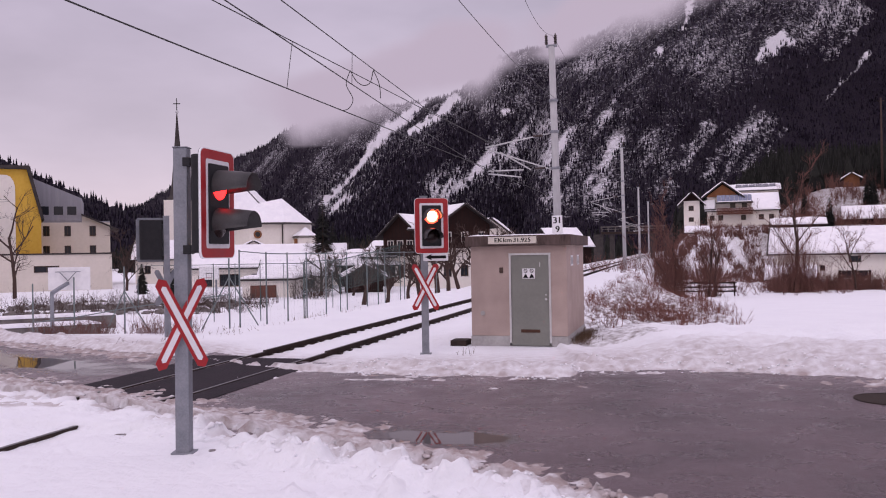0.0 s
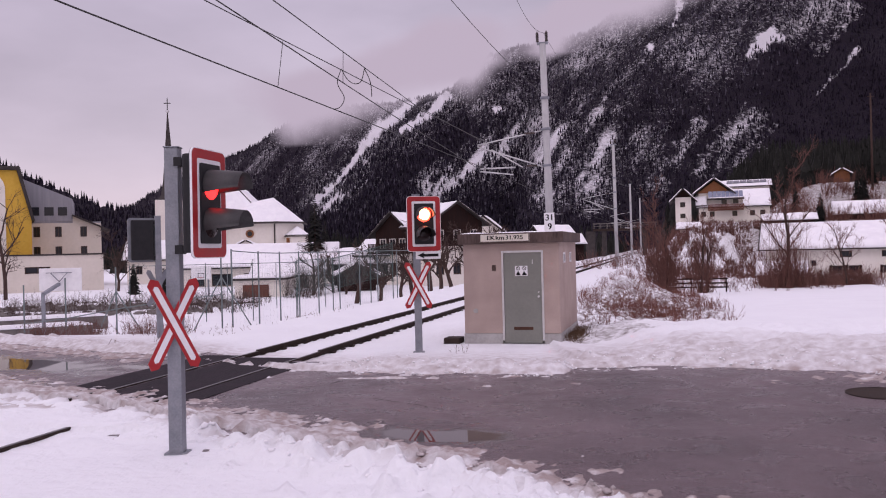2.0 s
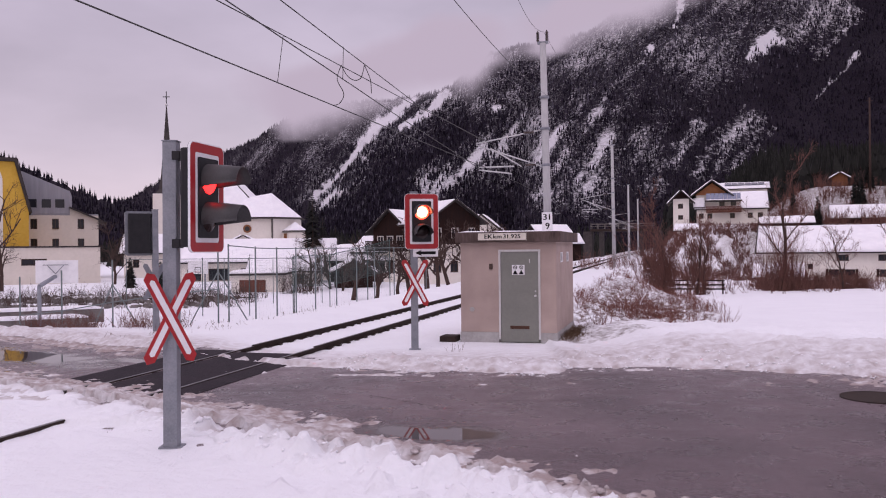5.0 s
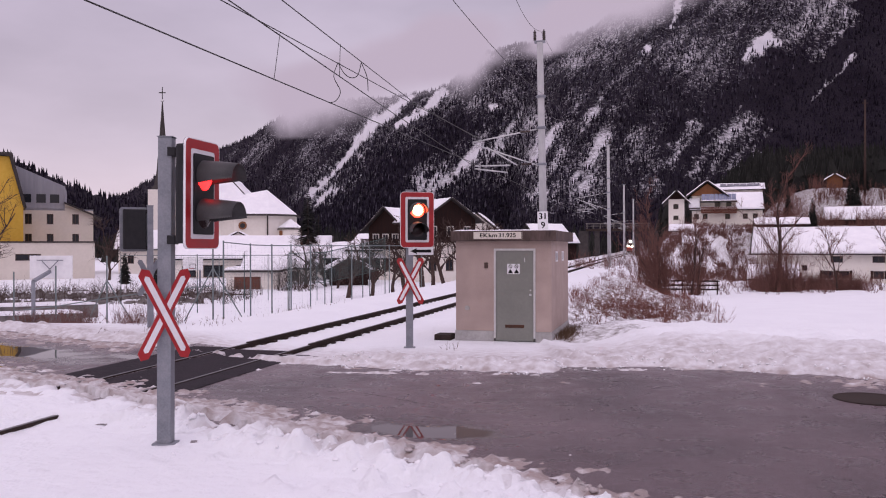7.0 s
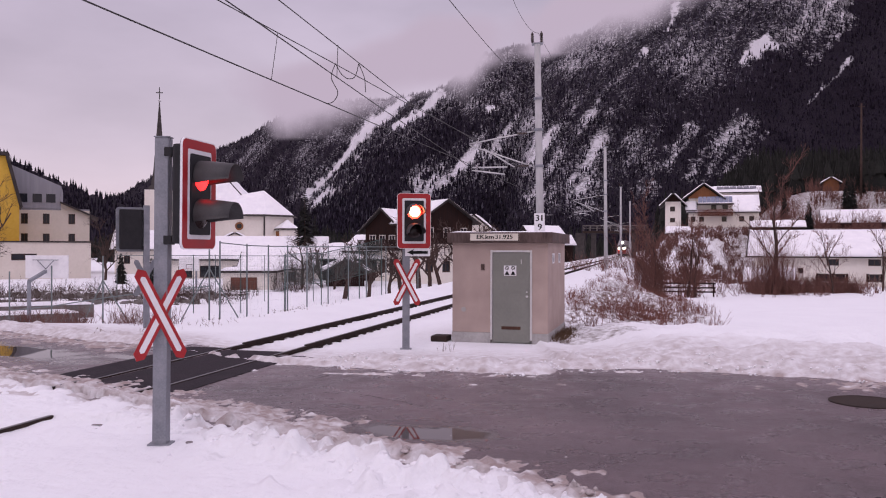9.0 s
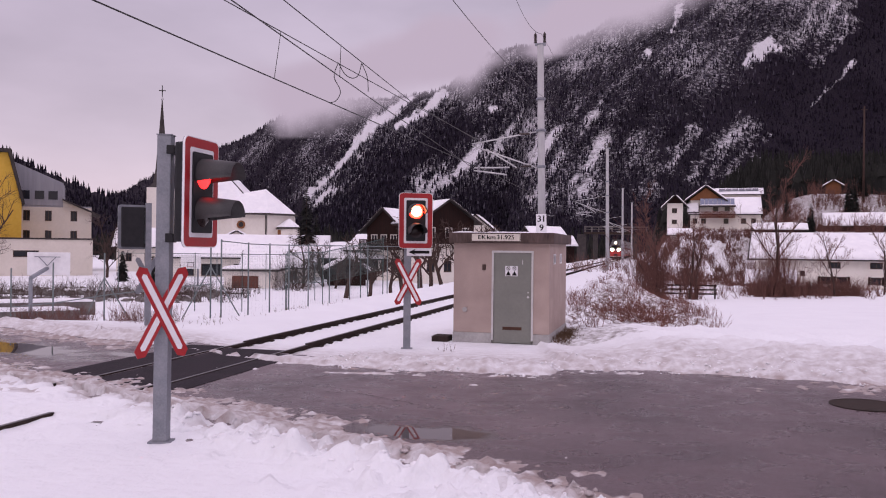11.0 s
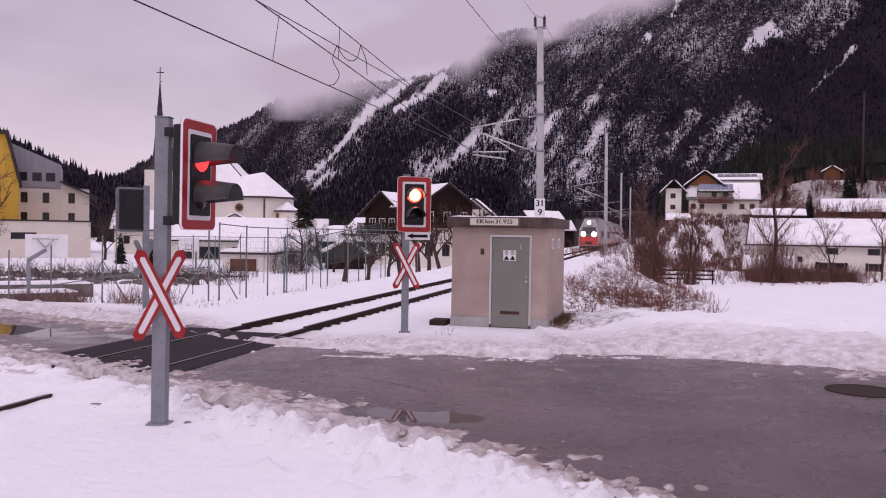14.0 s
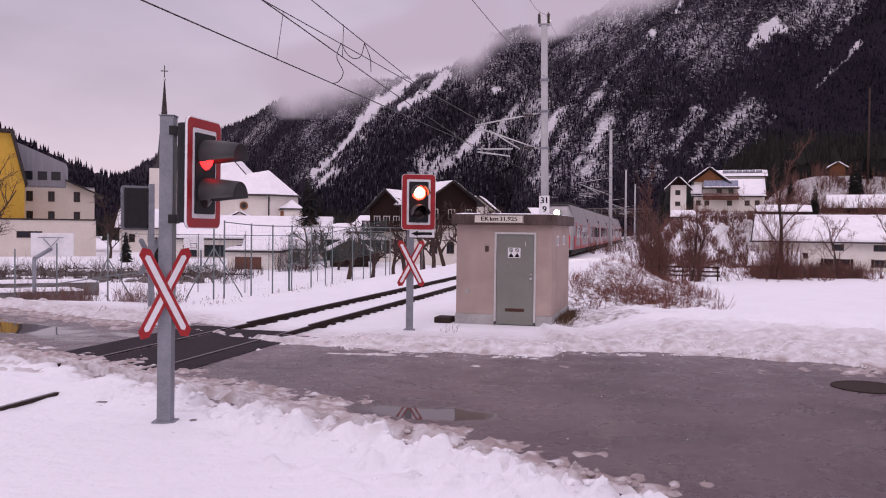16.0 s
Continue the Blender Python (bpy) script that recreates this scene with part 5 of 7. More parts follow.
def house(m, label, w, d, h, rise, ridge="x", wall=PLASTER_W, roofm=ROOF_D, front=(), side=(), over=0.6, gable=None, frame_mat=FRAME_B, snow=0.22, name="house", chimney=None, category="house", upper=None, side_left=()):
    """A house whose front stands on y = 0 and looks to -y; ridge x: eaves in front, ridge y: gable in front."""
    t = thing(name, m, label, category)
    th = 0.3
    gm = gable or wall
    parts = (("front_wall", Matrix.Identity(4), w, list(front)), ("back_wall", Matrix.Translation((0, d, 0)) @ Matrix.Rotation(math.pi, 4, "Z"), w, []),
             ("side_wall", Matrix.Translation((w / 2, d / 2, 0)) @ Matrix.Rotation(math.pi / 2, 4, "Z"), d - 2 * th, list(side)), ("side_wall", Matrix.Translation((-w / 2, d / 2, 0)) @ Matrix.Rotation(-math.pi / 2, 4, "Z"), d - 2 * th, list(side_left)))
    for nm, mm, ln, holes in parts:
        part(nm, holed_wall(B(), ln, h, th, holes, mm, -1.5), wall, t)
        for x, z, a, b in holes:
            window(t, mm @ Matrix.Translation((x, 0, z + b / 2)), a, b, frame_mat)
    if upper:
        bm = B(); box(bm, -w / 2 - 0.03, w / 2 + 0.03, -0.03, -0.002, upper, h)
        part("timber_boarding", bm, WOOD_D, t, "dark timber boarding")
    if rise:
        if ridge == "x":
            tri = [(0, h), (d, h), (d / 2, h + rise)]
            for x in (-w / 2, w / 2 - th):
                bm = prism(B(), tri, 0, th)
                bmesh.ops.transform(bm, matrix=Matrix.Translation((x + th, 0, 0)) @ Matrix.Rotation(math.pi / 2, 4, "Z"), verts=bm.verts)
                part("gable", bm, gm, t)
            k = rise / (d / 2)
            sl = [((-w / 2 - over, -over, h - over * k), (w / 2 + over, -over, h - over * k), (w / 2 + over, d / 2, h + rise), (-w / 2 - over, d / 2, h + rise)),
                  ((-w / 2 - over, d + over, h - over * k), (w / 2 + over, d + over, h - over * k), (w / 2 + over, d / 2, h + rise), (-w / 2 - over, d / 2, h + rise))]
        else:
            tri = [(-w / 2, h), (w / 2, h), (0, h + rise)]
            for y in (0, d - th):
                part("gable", prism(B(), tri, y, y + th), gm, t)
            k = rise / (w / 2)
            sl = [((-w / 2 - over, -over, h - over * k), (-w / 2 - over, d + over, h - over * k), (0, d + over, h + rise), (0, -over, h + rise)),
                  ((w / 2 + over, -over, h - over * k), (w / 2 + over, d + over, h - over * k), (0, d + over, h + rise), (0, -over, h + rise))]
        for i, c in enumerate(sl):
            bm = B(); roof_slab(bm, *c, 0.16)
            r = part("roof", bm, roofm, t, "dark roof")
            if snow:
                nrm = (Vector(c[1]) - Vector(c[0])).cross(Vector(c[3]) - Vector(c[0])).normalized()
                nrm = -nrm if nrm.z < 0 else nrm
                cen = sum((Vector(p) for p in c), Vector()) / 4
                cc = [cen + (Vector(p) - cen) * 0.985 + nrm * 0.161 for p in c]
                bm = B(); snow_slab(bm, *cc, snow, seed=i + w)
                part("snow_cover", bm, SNOW, r, "snow lying on the roof")
    else:
        bm = B(); box(bm, -w / 2 - over, w / 2 + over, -over, d + over, h, h + 0.18)
        r = part("roof", bm, roofm, t, "flat roof")
        if snow:
            bm = B(); snow_slab(bm, (-w / 2 - over + .05, -over + .05, h + .182), (w / 2 + over - .05, -over + .05, h + .182), (w / 2 + over - .05, d + over - .05, h + .182), (-w / 2 - over + .05, d + over - .05, h + .182), snow, seed=w)
            part("snow_cover", bm, SNOW, r, "snow lying on the roof")
    if chimney:
        bm = B(); cx, cy, ct = chimney; box(bm, cx - 0.4, cx + 0.4, cy - 0.4, cy + 0.4, h, ct, 0.03)
        box(bm, cx - 0.5, cx + 0.5, cy - 0.5, cy + 0.5, ct + 0.001, ct + 0.12)
        part("chimney", bm, CONCRETE, t)
    return t


def balcony(t, x0, x1, z, depth=1.1, mat=WOOD_D, rail_h=0.95):
    bm = B(); box(bm, x0, x1, -depth, -0.002, z - 0.15, z)
    b = part("balcony", bm, mat, t, "dark timber balcony")
    bm = B(); box(bm, x0, x1, -depth - 0.05, -depth, z + rail_h - 0.08, z + rail_h)
    part("handrail", bm, mat, b)
    n = int((x1 - x0) / 0.16)
    for k in range(n):
        bm = B(); x = x0 + (x1 - x0) * (k + 0.5) / n
        box(bm, x - 0.055, x + 0.055, -depth - 0.03, -depth, z + 0.001, z + rail_h - 0.081)
        part("baluster", bm, mat, b)


# village on the far side of the court
rows3 = [(x, z, 0.8, b) for x in (-3.3, -0.75, 2.3) for z, b in ((5.5, 1.35), (2.85, 1.4))]


def white_block():
    t = house(pose(-48.7, 110, -0.6, 0, 0, 22), "cream plastered block with grey sheet-clad upper storey", 8.9, 12, 7.6, 0, wall=PLASTER_C, front=[(x, z + 0.3, a, b) for x, z, a, b in rows3], over=0.0, snow=0, roofm=METAL_G, name="apartment_building")
    bm = prism(B(), [(-5.8, 7.8), (1.0, 7.8), (1.0, 10.8), (-5.8, 13.8)], -0.06, 11)
    u = part("upper_storey", bm, METAL_G, t, "grey sheet-metal cladding")
    for x in (-3.3, -1.6, 0.0):
        bm = B(); box(bm, x - 0.75, x + 0.35, -0.1, -0.062, 8.6, 9.7)
        part("window", bm, PANE, u)
    bm = B(); roof_slab(bm, (0.9, -0.9, 8.55), (0.9, 12, 8.55), (5.5, 12, 6.5), (5.5, -0.9, 6.5), 0.2)
    part("roof", bm, ROOF_D, t, "sloping dark eave")
    bm = prism(B(), [(1.0, 7.2), (4.44, 7.2), (4.44, 6.9), (1.0, 8.5)], -0.02, 0.28)
    part("gable", bm, PLASTER_C, t)


white_block()


def yellow_house():
    t = thing("yellow_building", pose(-49.5, 100, -1.2, 0, 0, 27), "tall yellow plastered building with a white arched niche", "building")
    bm = prism(B(), [(-14, 0), (1.2, 0), (1.2, 8.2), (-0.3, 14.2), (-14, 14.2)], 0, 12)
    part("wall", bm, PLASTER_Y, t, "yellow plaster")
    bm = B()
    poly = [(-12, 2.5), (-1.55, 2.5), (-1.55, 11.5)] + [(-2.55 + 1.0 * math.cos(radians(a)), 11.9 + 1.6 * math.sin(radians(a))) for a in (10, 35, 60, 85)] + [(-12, 13.6)]
    prism(bm, poly, -0.12, -0.004)
    part("arched_niche", bm, PLASTER_W, t, "white plaster field with a rounded corner")
    bm = prism(B(), [(1.22, 8.2), (1.55, 8.2), (0.0, 14.65), (-14, 14.65), (-14, 14.22), (-0.28, 14.22)], -0.5, 12.3)
    part("roof", bm, ROOF_D, t, "steep dark roof edge")
    return t


yellow_house()
house(pose(-50.0, 92, -1.2, 0, 0, 24), "long low cream plastered annex with a flat roof", 25, 5.5, 3.9, 0, wall=PLASTER_C, front=[(5.6, 1.9, 2.6, 0.75)], over=0.1, snow=0.0, name="annex", category="building")
house(pose(-38.5, 112, -1.0, 0, 0, 10), "small house with snowy roof behind bare trees", 5.5, 6, 3.2, 2.2, "x", front=[(-1.2, 1.0, 0.8, 1.1), (1.2, 1.0, 0.8, 1.1)])


def church():
    t = thing("church", pose(-23.4, 122, -2.0, 0, 0, 6), "white plastered church with snowy roofs and slim dark spire", "church")
    # apse: five sides and a hipped snowy roof
    def hipped(cx, cy, rx, ry, h, rise, nm, ridge=0.0, sides=8, w=PLASTER_W):
        pts = [(cx + rx * math.cos(radians(a)), cy + ry * math.sin(radians(a))) for a in np.arange(22.5, 382, 360 / sides)]
        bm = B()
        lo, hi = [bm.verts.new((x, y, 0)) for x, y in pts], [bm.verts.new((x, y, h)) for x, y in pts]
        for k in range(sides):
            bm.faces.new((lo[k], lo[(k + 1) % sides], hi[(k + 1) % sides], hi[k]))
        bm.faces.new(hi); bm.faces.new(lo[::-1])
        part(nm + "_wall", bm, w, t)
        for inset, z0, mt, pn, tk in ((1.11, h - 0.16, ROOF_D, nm + "_roof", 0.12), (1.045, h + 0.12, SNOW, nm + "_snow", 0.0)):
            bm = B()
            rim = [bm.verts.new((cx + (x - cx) * inset, cy + (y - cy) * inset, z0)) for x, y in pts]
            apx = [bm.verts.new((cx + (ridge if x > cx else -ridge * 0.75), cy + 0.05 * (y - cy), z0 + rise - (0.6 * ridge / 1.8 if x < cx else 0))) for x, y in pts]
            for k in range(sides):
                bm.faces.new((rim[k], rim[(k + 1) % sides], apx[(k + 1) % sides], apx[k]))
            bm.faces.new(apx)
            if tk:
                bm.faces.new(rim[::-1])
            part(pn, bm, mt, t)
    hipped(-2.3, 4.9, 6.6, 5.4, 8.9, 3.8, "apse", 1.8)
    hipped(3.1, 1.6, 1.9, 1.9, 6.9, 1.3, "chapel", 0.1)
    # nave with a hipped end
    bm = B(); box(bm, -12.0, -2.6, 4, 26, 0, 10.4); part("nave", bm, PLASTER_W, t)
    rid = ((-7.3, 8.2, 15.6), (-7.3, 26.5, 15.6))
    for c in (((-1.9, 3.3, 9.9), (-1.9, 26.5, 9.9), rid[1], rid[0]), ((-12.7, 3.3, 9.9), (-12.7, 26.5, 9.9), rid[1], rid[0]), ((-12.7, 3.3, 9.9), (-1.9, 3.3, 9.9), (-7.28, 8.2, 15.6), (-7.32, 8.2, 15.6))):
        bm = B(); roof_slab(bm, *c, 0.15); r = part("nave_roof", bm, ROOF_D, t)
        nn = (Vector(c[1]) - Vector(c[0])).cross(Vector(c[3]) - Vector(c[0])).normalized()
        nn = nn if nn.z > 0 else -nn
        cen = sum((Vector(p) for p in c), Vector()) / 4
        bm = B(); snow_slab(bm, *[cen + (Vector(p) - cen) * 0.965 + nn * 0.16 for p in c], 0.25); part("nave_snow", bm, SNOW, r)
    # cornice, windows, seam
    for x, z, r in ((-3.6, 7.3, 0.6),):
        bm = B(); tube(bm, (x, -0.2, z), (x, 0.3, z), r, seg=16); part("oval_window", bm, WOOD_O, t, "round window in an ochre surround")
        bm = B(); tube(bm, (x, -0.23, z), (x, -0.202, z), r * 0.6, seg=16); part("pane", bm, PANE, t)
    bm = B(); box(bm, -0.32, 0.32, -0.12, 0.2, 4.9, 6.6, 0.1, m=Matrix.Translation((1.86, 0.36, 0)) @ Matrix.Rotation(radians(-45), 4, "Z")); part("arched_window", bm, WOOD_O, t, "narrow arched window with an ochre surround")
    bm = B(); box(bm, -0.13, 0.05, -0.28, -0.1, 0.5, 8.7); part("downpipe", bm, ROOF_D, t)
    # tower and spire
    bm = B(); box(bm, -20.0, -16.2, 14, 17.8, 0, 13.4); part("tower", bm, PLASTER_W, t)
    bm = B()
    zs = ((13.4, 2.0), (14.2, 1.35), (16.5, 0.95), (22.0, 0.5), (25.6, 0.22), (27.9, 0.06))
    rings = [[bm.verts.new((-18.1 + r * math.cos(radians(45 * k + 22.5)), 15.9 + r * math.sin(radians(45 * k + 22.5)), z)) for k in range(8)] for z, r in zs]
    for a, b in zip(rings, rings[1:]):
        for k in range(8):
            bm.faces.new((a[k], a[(k + 1) % 8], b[(k + 1) % 8], b[k]))
    bm.faces.new(rings[-1]); part("spire", bm, ROOF_D, t, "slim dark spire")
    bm = B(); bmesh.ops.create_icosphere(bm, subdivisions=2, radius=0.26, matrix=Matrix.Translation((-18.1, 15.9, 27.9))); part("spire_ball", bm, ALU, t)
    bm = B(); box(bm, -18.16, -18.04, 15.84, 15.96, 28.0, 30.1); box(bm, -18.65, -17.55, 15.85, 15.95, 29.15, 29.29); part("spire_cross", bm, WIRE, t, "thin iron cross")


church()
house(pose(-20.6, 97, -2.2, 0, 0, 4), "long low building with a broad snowy roof", 17.5, 9, 3.2, 2.4, "x", front=[(-7.0, 0.9, 1.6, 1.3), (-4.2, 0.9, 2.4, 1.4), (-0.6, 0.9, 2.2, 1.4), (3, 0.9, 1.2, 1.4), (6.0, 0.9, 1.2, 1.3)], name="low_building", snow=0.3, category="building")
house(pose(-15.6, 88, -2.2, 0, 0, 4), "low house with snow-laden roof and pale walls", 7.0, 6, 2.3, 1.5, "x", front=[(-1.5, 0.8, 1.0, 1.0), (1.5, 0.8, 1.0, 1.0)], snow=0.3)


house(pose(-24.3, 107, -2.0, 0, 0, 12), "small white gabled house with dark roof verge", 4.6, 8, 4.8, 1.2, "y", over=0.3, snow=0.2)


def garage():
    t = house(pose(-15.6, 74, -2.35, 0, 0, 2), "small white garage with a red-brown door", 4.5, 5, 2.3, 0, over=0.25, snow=0.3, name="garage", category="garage")
    bm = B(); box(bm, -1.55, 0.75, -0.06, -0.003, 0.05, 1.9, 0.01)
    d = part("garage_door", bm, WOOD_R, t, "red-brown door")
    for k in range(7):
        bm = B(); x = -1.5 + k * 0.32; box(bm, x, x + 0.29, -0.075, -0.061, 0.08, 1.87)
        part("board", bm, WOOD_R, d)


garage()
house(pose(-8.2, 92, -2.0, 0, 0, -12), "dark timber barn with snow on its roof", 6.5, 8, 3.0, 1.5, "x", wall=WOOD_D, name="barn", category="barn", snow=0.3)
house(pose(-7.6, 80, -2.2, 0, 0, 8), "low shed with snowy roof", 3.6, 4, 2.2, 1.0, "y", wall=WOOD_D, name="shed", category="shed", snow=0.3)


def chalet(m, label, w, d, h, rise, ups, extra=0):
    t = house(m, label, w, d, h, rise, "y", front=[(x, 1.3, 0.9, 1.2) for x in ups], over=0.7, gable=WOOD_D, name="chalet", snow=0.18, category="house", side=[(-2, 1.3, 0.9, 1.2), (1, 1.3, 0.9, 1.2)], side_left=[(-2, 1.3, 0.9, 1.2), (1, 1.3, 0.9, 1.2)])
    bm = B(); box(bm, -w / 2 - 0.05, w / 2 + 0.05, -0.06, -0.002, h - 2.5, h)
    part("timber_front", bm, WOOD_D, t, "dark timber upper front")
    balcony(t, -w / 2 - 0.4, w / 2 + 0.4, h - 2.3, 1.2)
    for x in ups:
        ob = window(t, Matrix.Translation((x, -0.2, h - 1.35)), 0.8, 1.1, FRAME_W, 0.05, sill=False)
    return t


chalet(pose(2.2, 86, -1.6, 0, 0, 24), "large dark timber chalet with balconies and snowy roof", 5.8, 10, 6.7, 2.0, (-1.9, 0, 1.9))
chalet(pose(-4.6, 91, -1.6, 0, 0, -26), "dark timber chalet with white-framed balcony", 4.2, 9, 6.0, 2.0, (-1.2, 0, 1.2))
house(pose(-6.9, 92.5, -1.6, 0, 0, -20), "low side wing with a snowy roof beside the chalet", 3.4, 6, 3.6, 1.5, "x", front=[(0, 1.3, 0.9, 1.1)], snow=0.25, name="side_wing")
house(pose(5.5, 95, -1.0, 0, 0, 0), "white house half hidden behind the chalet", 4, 6, 5.3, 1.6, "y", front=[(-0.3, 3.0, 0.8, 1.0)], snow=0.25)
house(pose(22.4, 150, -1.2, 0, 0, 14), "dark barn with snow-covered roof beside the track", 6.0, 8, 5.3, 2.1, "x", wall=WOOD_D, name="barn", category="barn", front=[(0.6, 2.0, 1.2, 1.2)], snow=0.3)
house(pose(26.9, 158, -1.2, 0, 0, 10), "small dark shed with snowy roof by the track", 2.6, 5, 4.2, 1.6, "x", wall=WOOD_D, name="barn", category="barn", snow=0.3)


def footbridge():
    t = thing("road_bridge", pose(42.0, 184, 0, 0, 0, -14), "dark steel road bridge over the railway", "bridge")
    bm = B(); box(bm, -7, 7, 0, 4, 5.6, 6.1); part("deck", bm, RUST, t)
    for y in (0.0, 3.9):
        bm = B(); box(bm, -7, 7, y, y + 0.1, 7.2, 7.32); box(bm, -7, 7, y, y + 0.1, 6.7, 6.76); part("handrail", bm, ASH, t)
        for k in range(10):
            bm = B(); box(bm, -6.9 + k * 1.5 - 0.05, -6.9 + k * 1.5 + 0.05, y + 0.01, y + 0.09, 6.1, 7.2); part("baluster", bm, ASH, t)
    for x in (-4.6, 4.2):
        bm = B(); box(bm, x - 0.5, x + 0.5, 0.4, 3.6, -1, 5.6); part("pier", bm, ROOF_D, t)
    for x in (-7.6, 7.6):
        bm = B(); box(bm, x - 1.0, x + 1.0, 0.2, 6, -3, 5.58); part("abutment", bm, ROOF_D, t, "stone abutment")


footbridge()


# hillside houses
def big_house():
    w = [(x, z, 0.85, 0.95) for x in (-5.2, -3.7, 0.2, 3.2, 4.9) for z in (0.55, 2.6)]
    t = house(pose(54.0, 150, 4.5, 0, 0, -18), "large white house with timber gable and solar panels", 12.0, 9, 4.5, 3.0, "x", front=w, over=0.5, snow=0.25, name="hillside_house")
    bm = prism(B(), [(-6.2, 6.9), (-0.4, 6.9), (-3.3, 9.1)], -0.5, 7); part("gable_end", bm, WOOD_O, t, "orange-brown timber gable")
    bm = prism(B(), [(-6.0, 4.5), (1.6, 4.5), (1.6, 6.88), (-6.0, 6.88)], -0.1, 5); part("upper_wall", bm, PLASTER_W, t, "white upper storey")
    for x in (-5.3, -1.6, 0.4):
        bm = B(); box(bm, x - 0.45, x + 0.45, -0.16, -0.104, 4.7, 5.6); part("upper_window", bm, PANE, t)
    for c in (((-7.0, -1.2, 6.5), (-7.0, 8, 6.5), (-3.3, 8, 9.35), (-3.3, -1.2, 9.35)), ((0.4, -1.2, 6.5), (0.4, 8, 6.5), (-3.3, 8, 9.35), (-3.3, -1.2, 9.35))):
        bm = B(); roof_slab(bm, *c, 0.2); part("gable_roof", bm, ROOF_D, t)
        bm = B(); snow_slab(bm, *[Vector(p) + Vector((0, 0.3 if p[1] < 0 else -0.3, 0.24)) for p in c], 0.25); part("snow_cover", bm, SNOW, t)
    solar = surf("solar_panel", (0.13, 0.15, 0.24), (0.20, 0.22, 0.32), 2, (0.1, 0.2), bump=0)
    for k in range(8):
        x = -4.3 + k * 0.74
        bm = B(); roof_slab(bm, (x, -1.5, 5.95), (x + 0.69, -1.5, 5.95), (x + 0.69, -0.75, 7.1), (x, -0.75, 7.1), 0.05)
        part("solar_panel", bm, solar, t, "bluish solar panel")
    bm = B(); box(bm, -4.5, 1.8, -1.75, -0.11, 5.6, 5.85, 0.04); c = part("balcony_roof", bm, ROOF_D, t, "flat roof over the balcony")
    bm = B(); snow_slab(bm, (-4.45, -1.7, 5.852), (1.75, -1.7, 5.852), (1.75, -1.45, 5.852), (-4.45, -1.45, 5.852), 0.16); part("snow_cover", bm, SNOW, c)
    bm = B(); roof_slab(bm, (-6.6, -0.7, 4.5), (-4.5, -0.7, 4.5), (-4.5, 0.0, 6.3), (-6.6, 0.0, 6.3), 0.12); r = part("side_roof", bm, ROOF_D, t)
    bm = B(); snow_slab(bm, (-6.55, -0.72, 4.66), (-4.55, -0.72, 4.66), (-4.55, -0.05, 6.4), (-6.55, -0.05, 6.4), 0.2); part("snow_cover", bm, SNOW, r)
    balcony(t, -4.4, 1.7, 3.8, 1.5, WOOD_R)
    return t


big_house()
def panel_house():
    t = house(pose(61.6, 164, 6.2, 0, 0, -20), "white upper house with a flat snowy roof and dark panels", 8.6, 8, 7.2, 1.3, "x", front=[(-2.6, 5.6, 1.2, 1.0), (0.2, 5.6, 1.2, 1.0), (2.7, 5.6, 1.2, 1.0)], snow=0.2, name="hillside_house")
    dark = surf("dark_roof_panel", (0.05, 0.055, 0.08), (0.08, 0.085, 0.12), 2, (0.15, 0.3), bump=0)
    for k in range(6):
        x = -3.6 + k * 1.25
        bm = B(); roof_slab(bm, (x, 0.9, 7.95), (x + 1.18, 0.9, 7.95), (x + 1.18, 2.6, 8.5), (x, 2.6, 8.5), 0.06)
        part("roof_panel", bm, dark, t, "dark solar panel clear of snow")


panel_house()
house(pose(45.5, 152, 7.6, 0, 0, -17), "narrow white house with a dark gable roof", 2.8, 8, 3.2, 1.4, "y", front=[(-0.1, 1.4, 0.9, 0.9), (-0.1, -0.6, 0.9, 0.8)], over=1.0, gable=WOOD_D, snow=0.2, name="hillside_house")


def farm():
    t = house(pose(51.3, 104, -3.85, 0, 0, -25), "long white farmhouse under a broad snowy roof", 18.6, 11, 5.4, 3.0, "x", front=[(0.1, 3.95, 1.4, 0.8), (4.8, 3.95, 1.4, 0.8), (-0.9, 1.95, 1.2, 0.95), (0.95, 1.95, 1.2, 0.95), (4.8, 1.95, 1.2, 0.95), (-3.6, 2.9, 0.6, 0.7)], over=0.9, snow=0.35, name="farmhouse")
    for x in (-1.67, -0.13, 0.18, 1.72, 4.03, 5.57):
        bm = B(); box(bm, x - 0.15, x + 0.15, -0.05, -0.004, 1.9, 2.95); part("shutter", bm, WOOD_D, t, "dark shutter")


farm()
house(pose(40.4, 97, -3.4, 0, 0, -24), "low timber shed with snow on its roof", 4.6, 3.4, 2.0, 1.2, "x", wall=WOOD_R, name="shed", category="shed", snow=0.3)
house(pose(80.0, 150, 5.0, 0, 0, -26), "long barn with snowy roof on the slope", 14, 7, 2.2, 2.2, "x", wall=WOOD_D, name="barn", category="barn", snow=0.3)
house(pose(93.5, 190, 15.4, 0, 0, -24), "small brown timber hut on the hillside", 3.2, 4, 2.2, 1.0, "y", wall=WOOD_O, name="hut", category="hut", snow=0.25)
house(pose(56.0, 131, 4.0, 0, 0, -20), "long shed with snowy roof behind the farmhouse", 7.2, 4, 1.7, 0.8, "x", wall=WOOD_D, name="shed", category="shed", snow=0.3)
house(pose(42.8, 140, 2.8, 0, 0, -18), "small pale outhouse with snowy roof below the big house", 3.2, 5, 2.0, 0.9, "x", wall=PLASTER_W, front=[(0.6, 0.5, 0.9, 0.8)], name="outhouse", category="shed", snow=0.3)


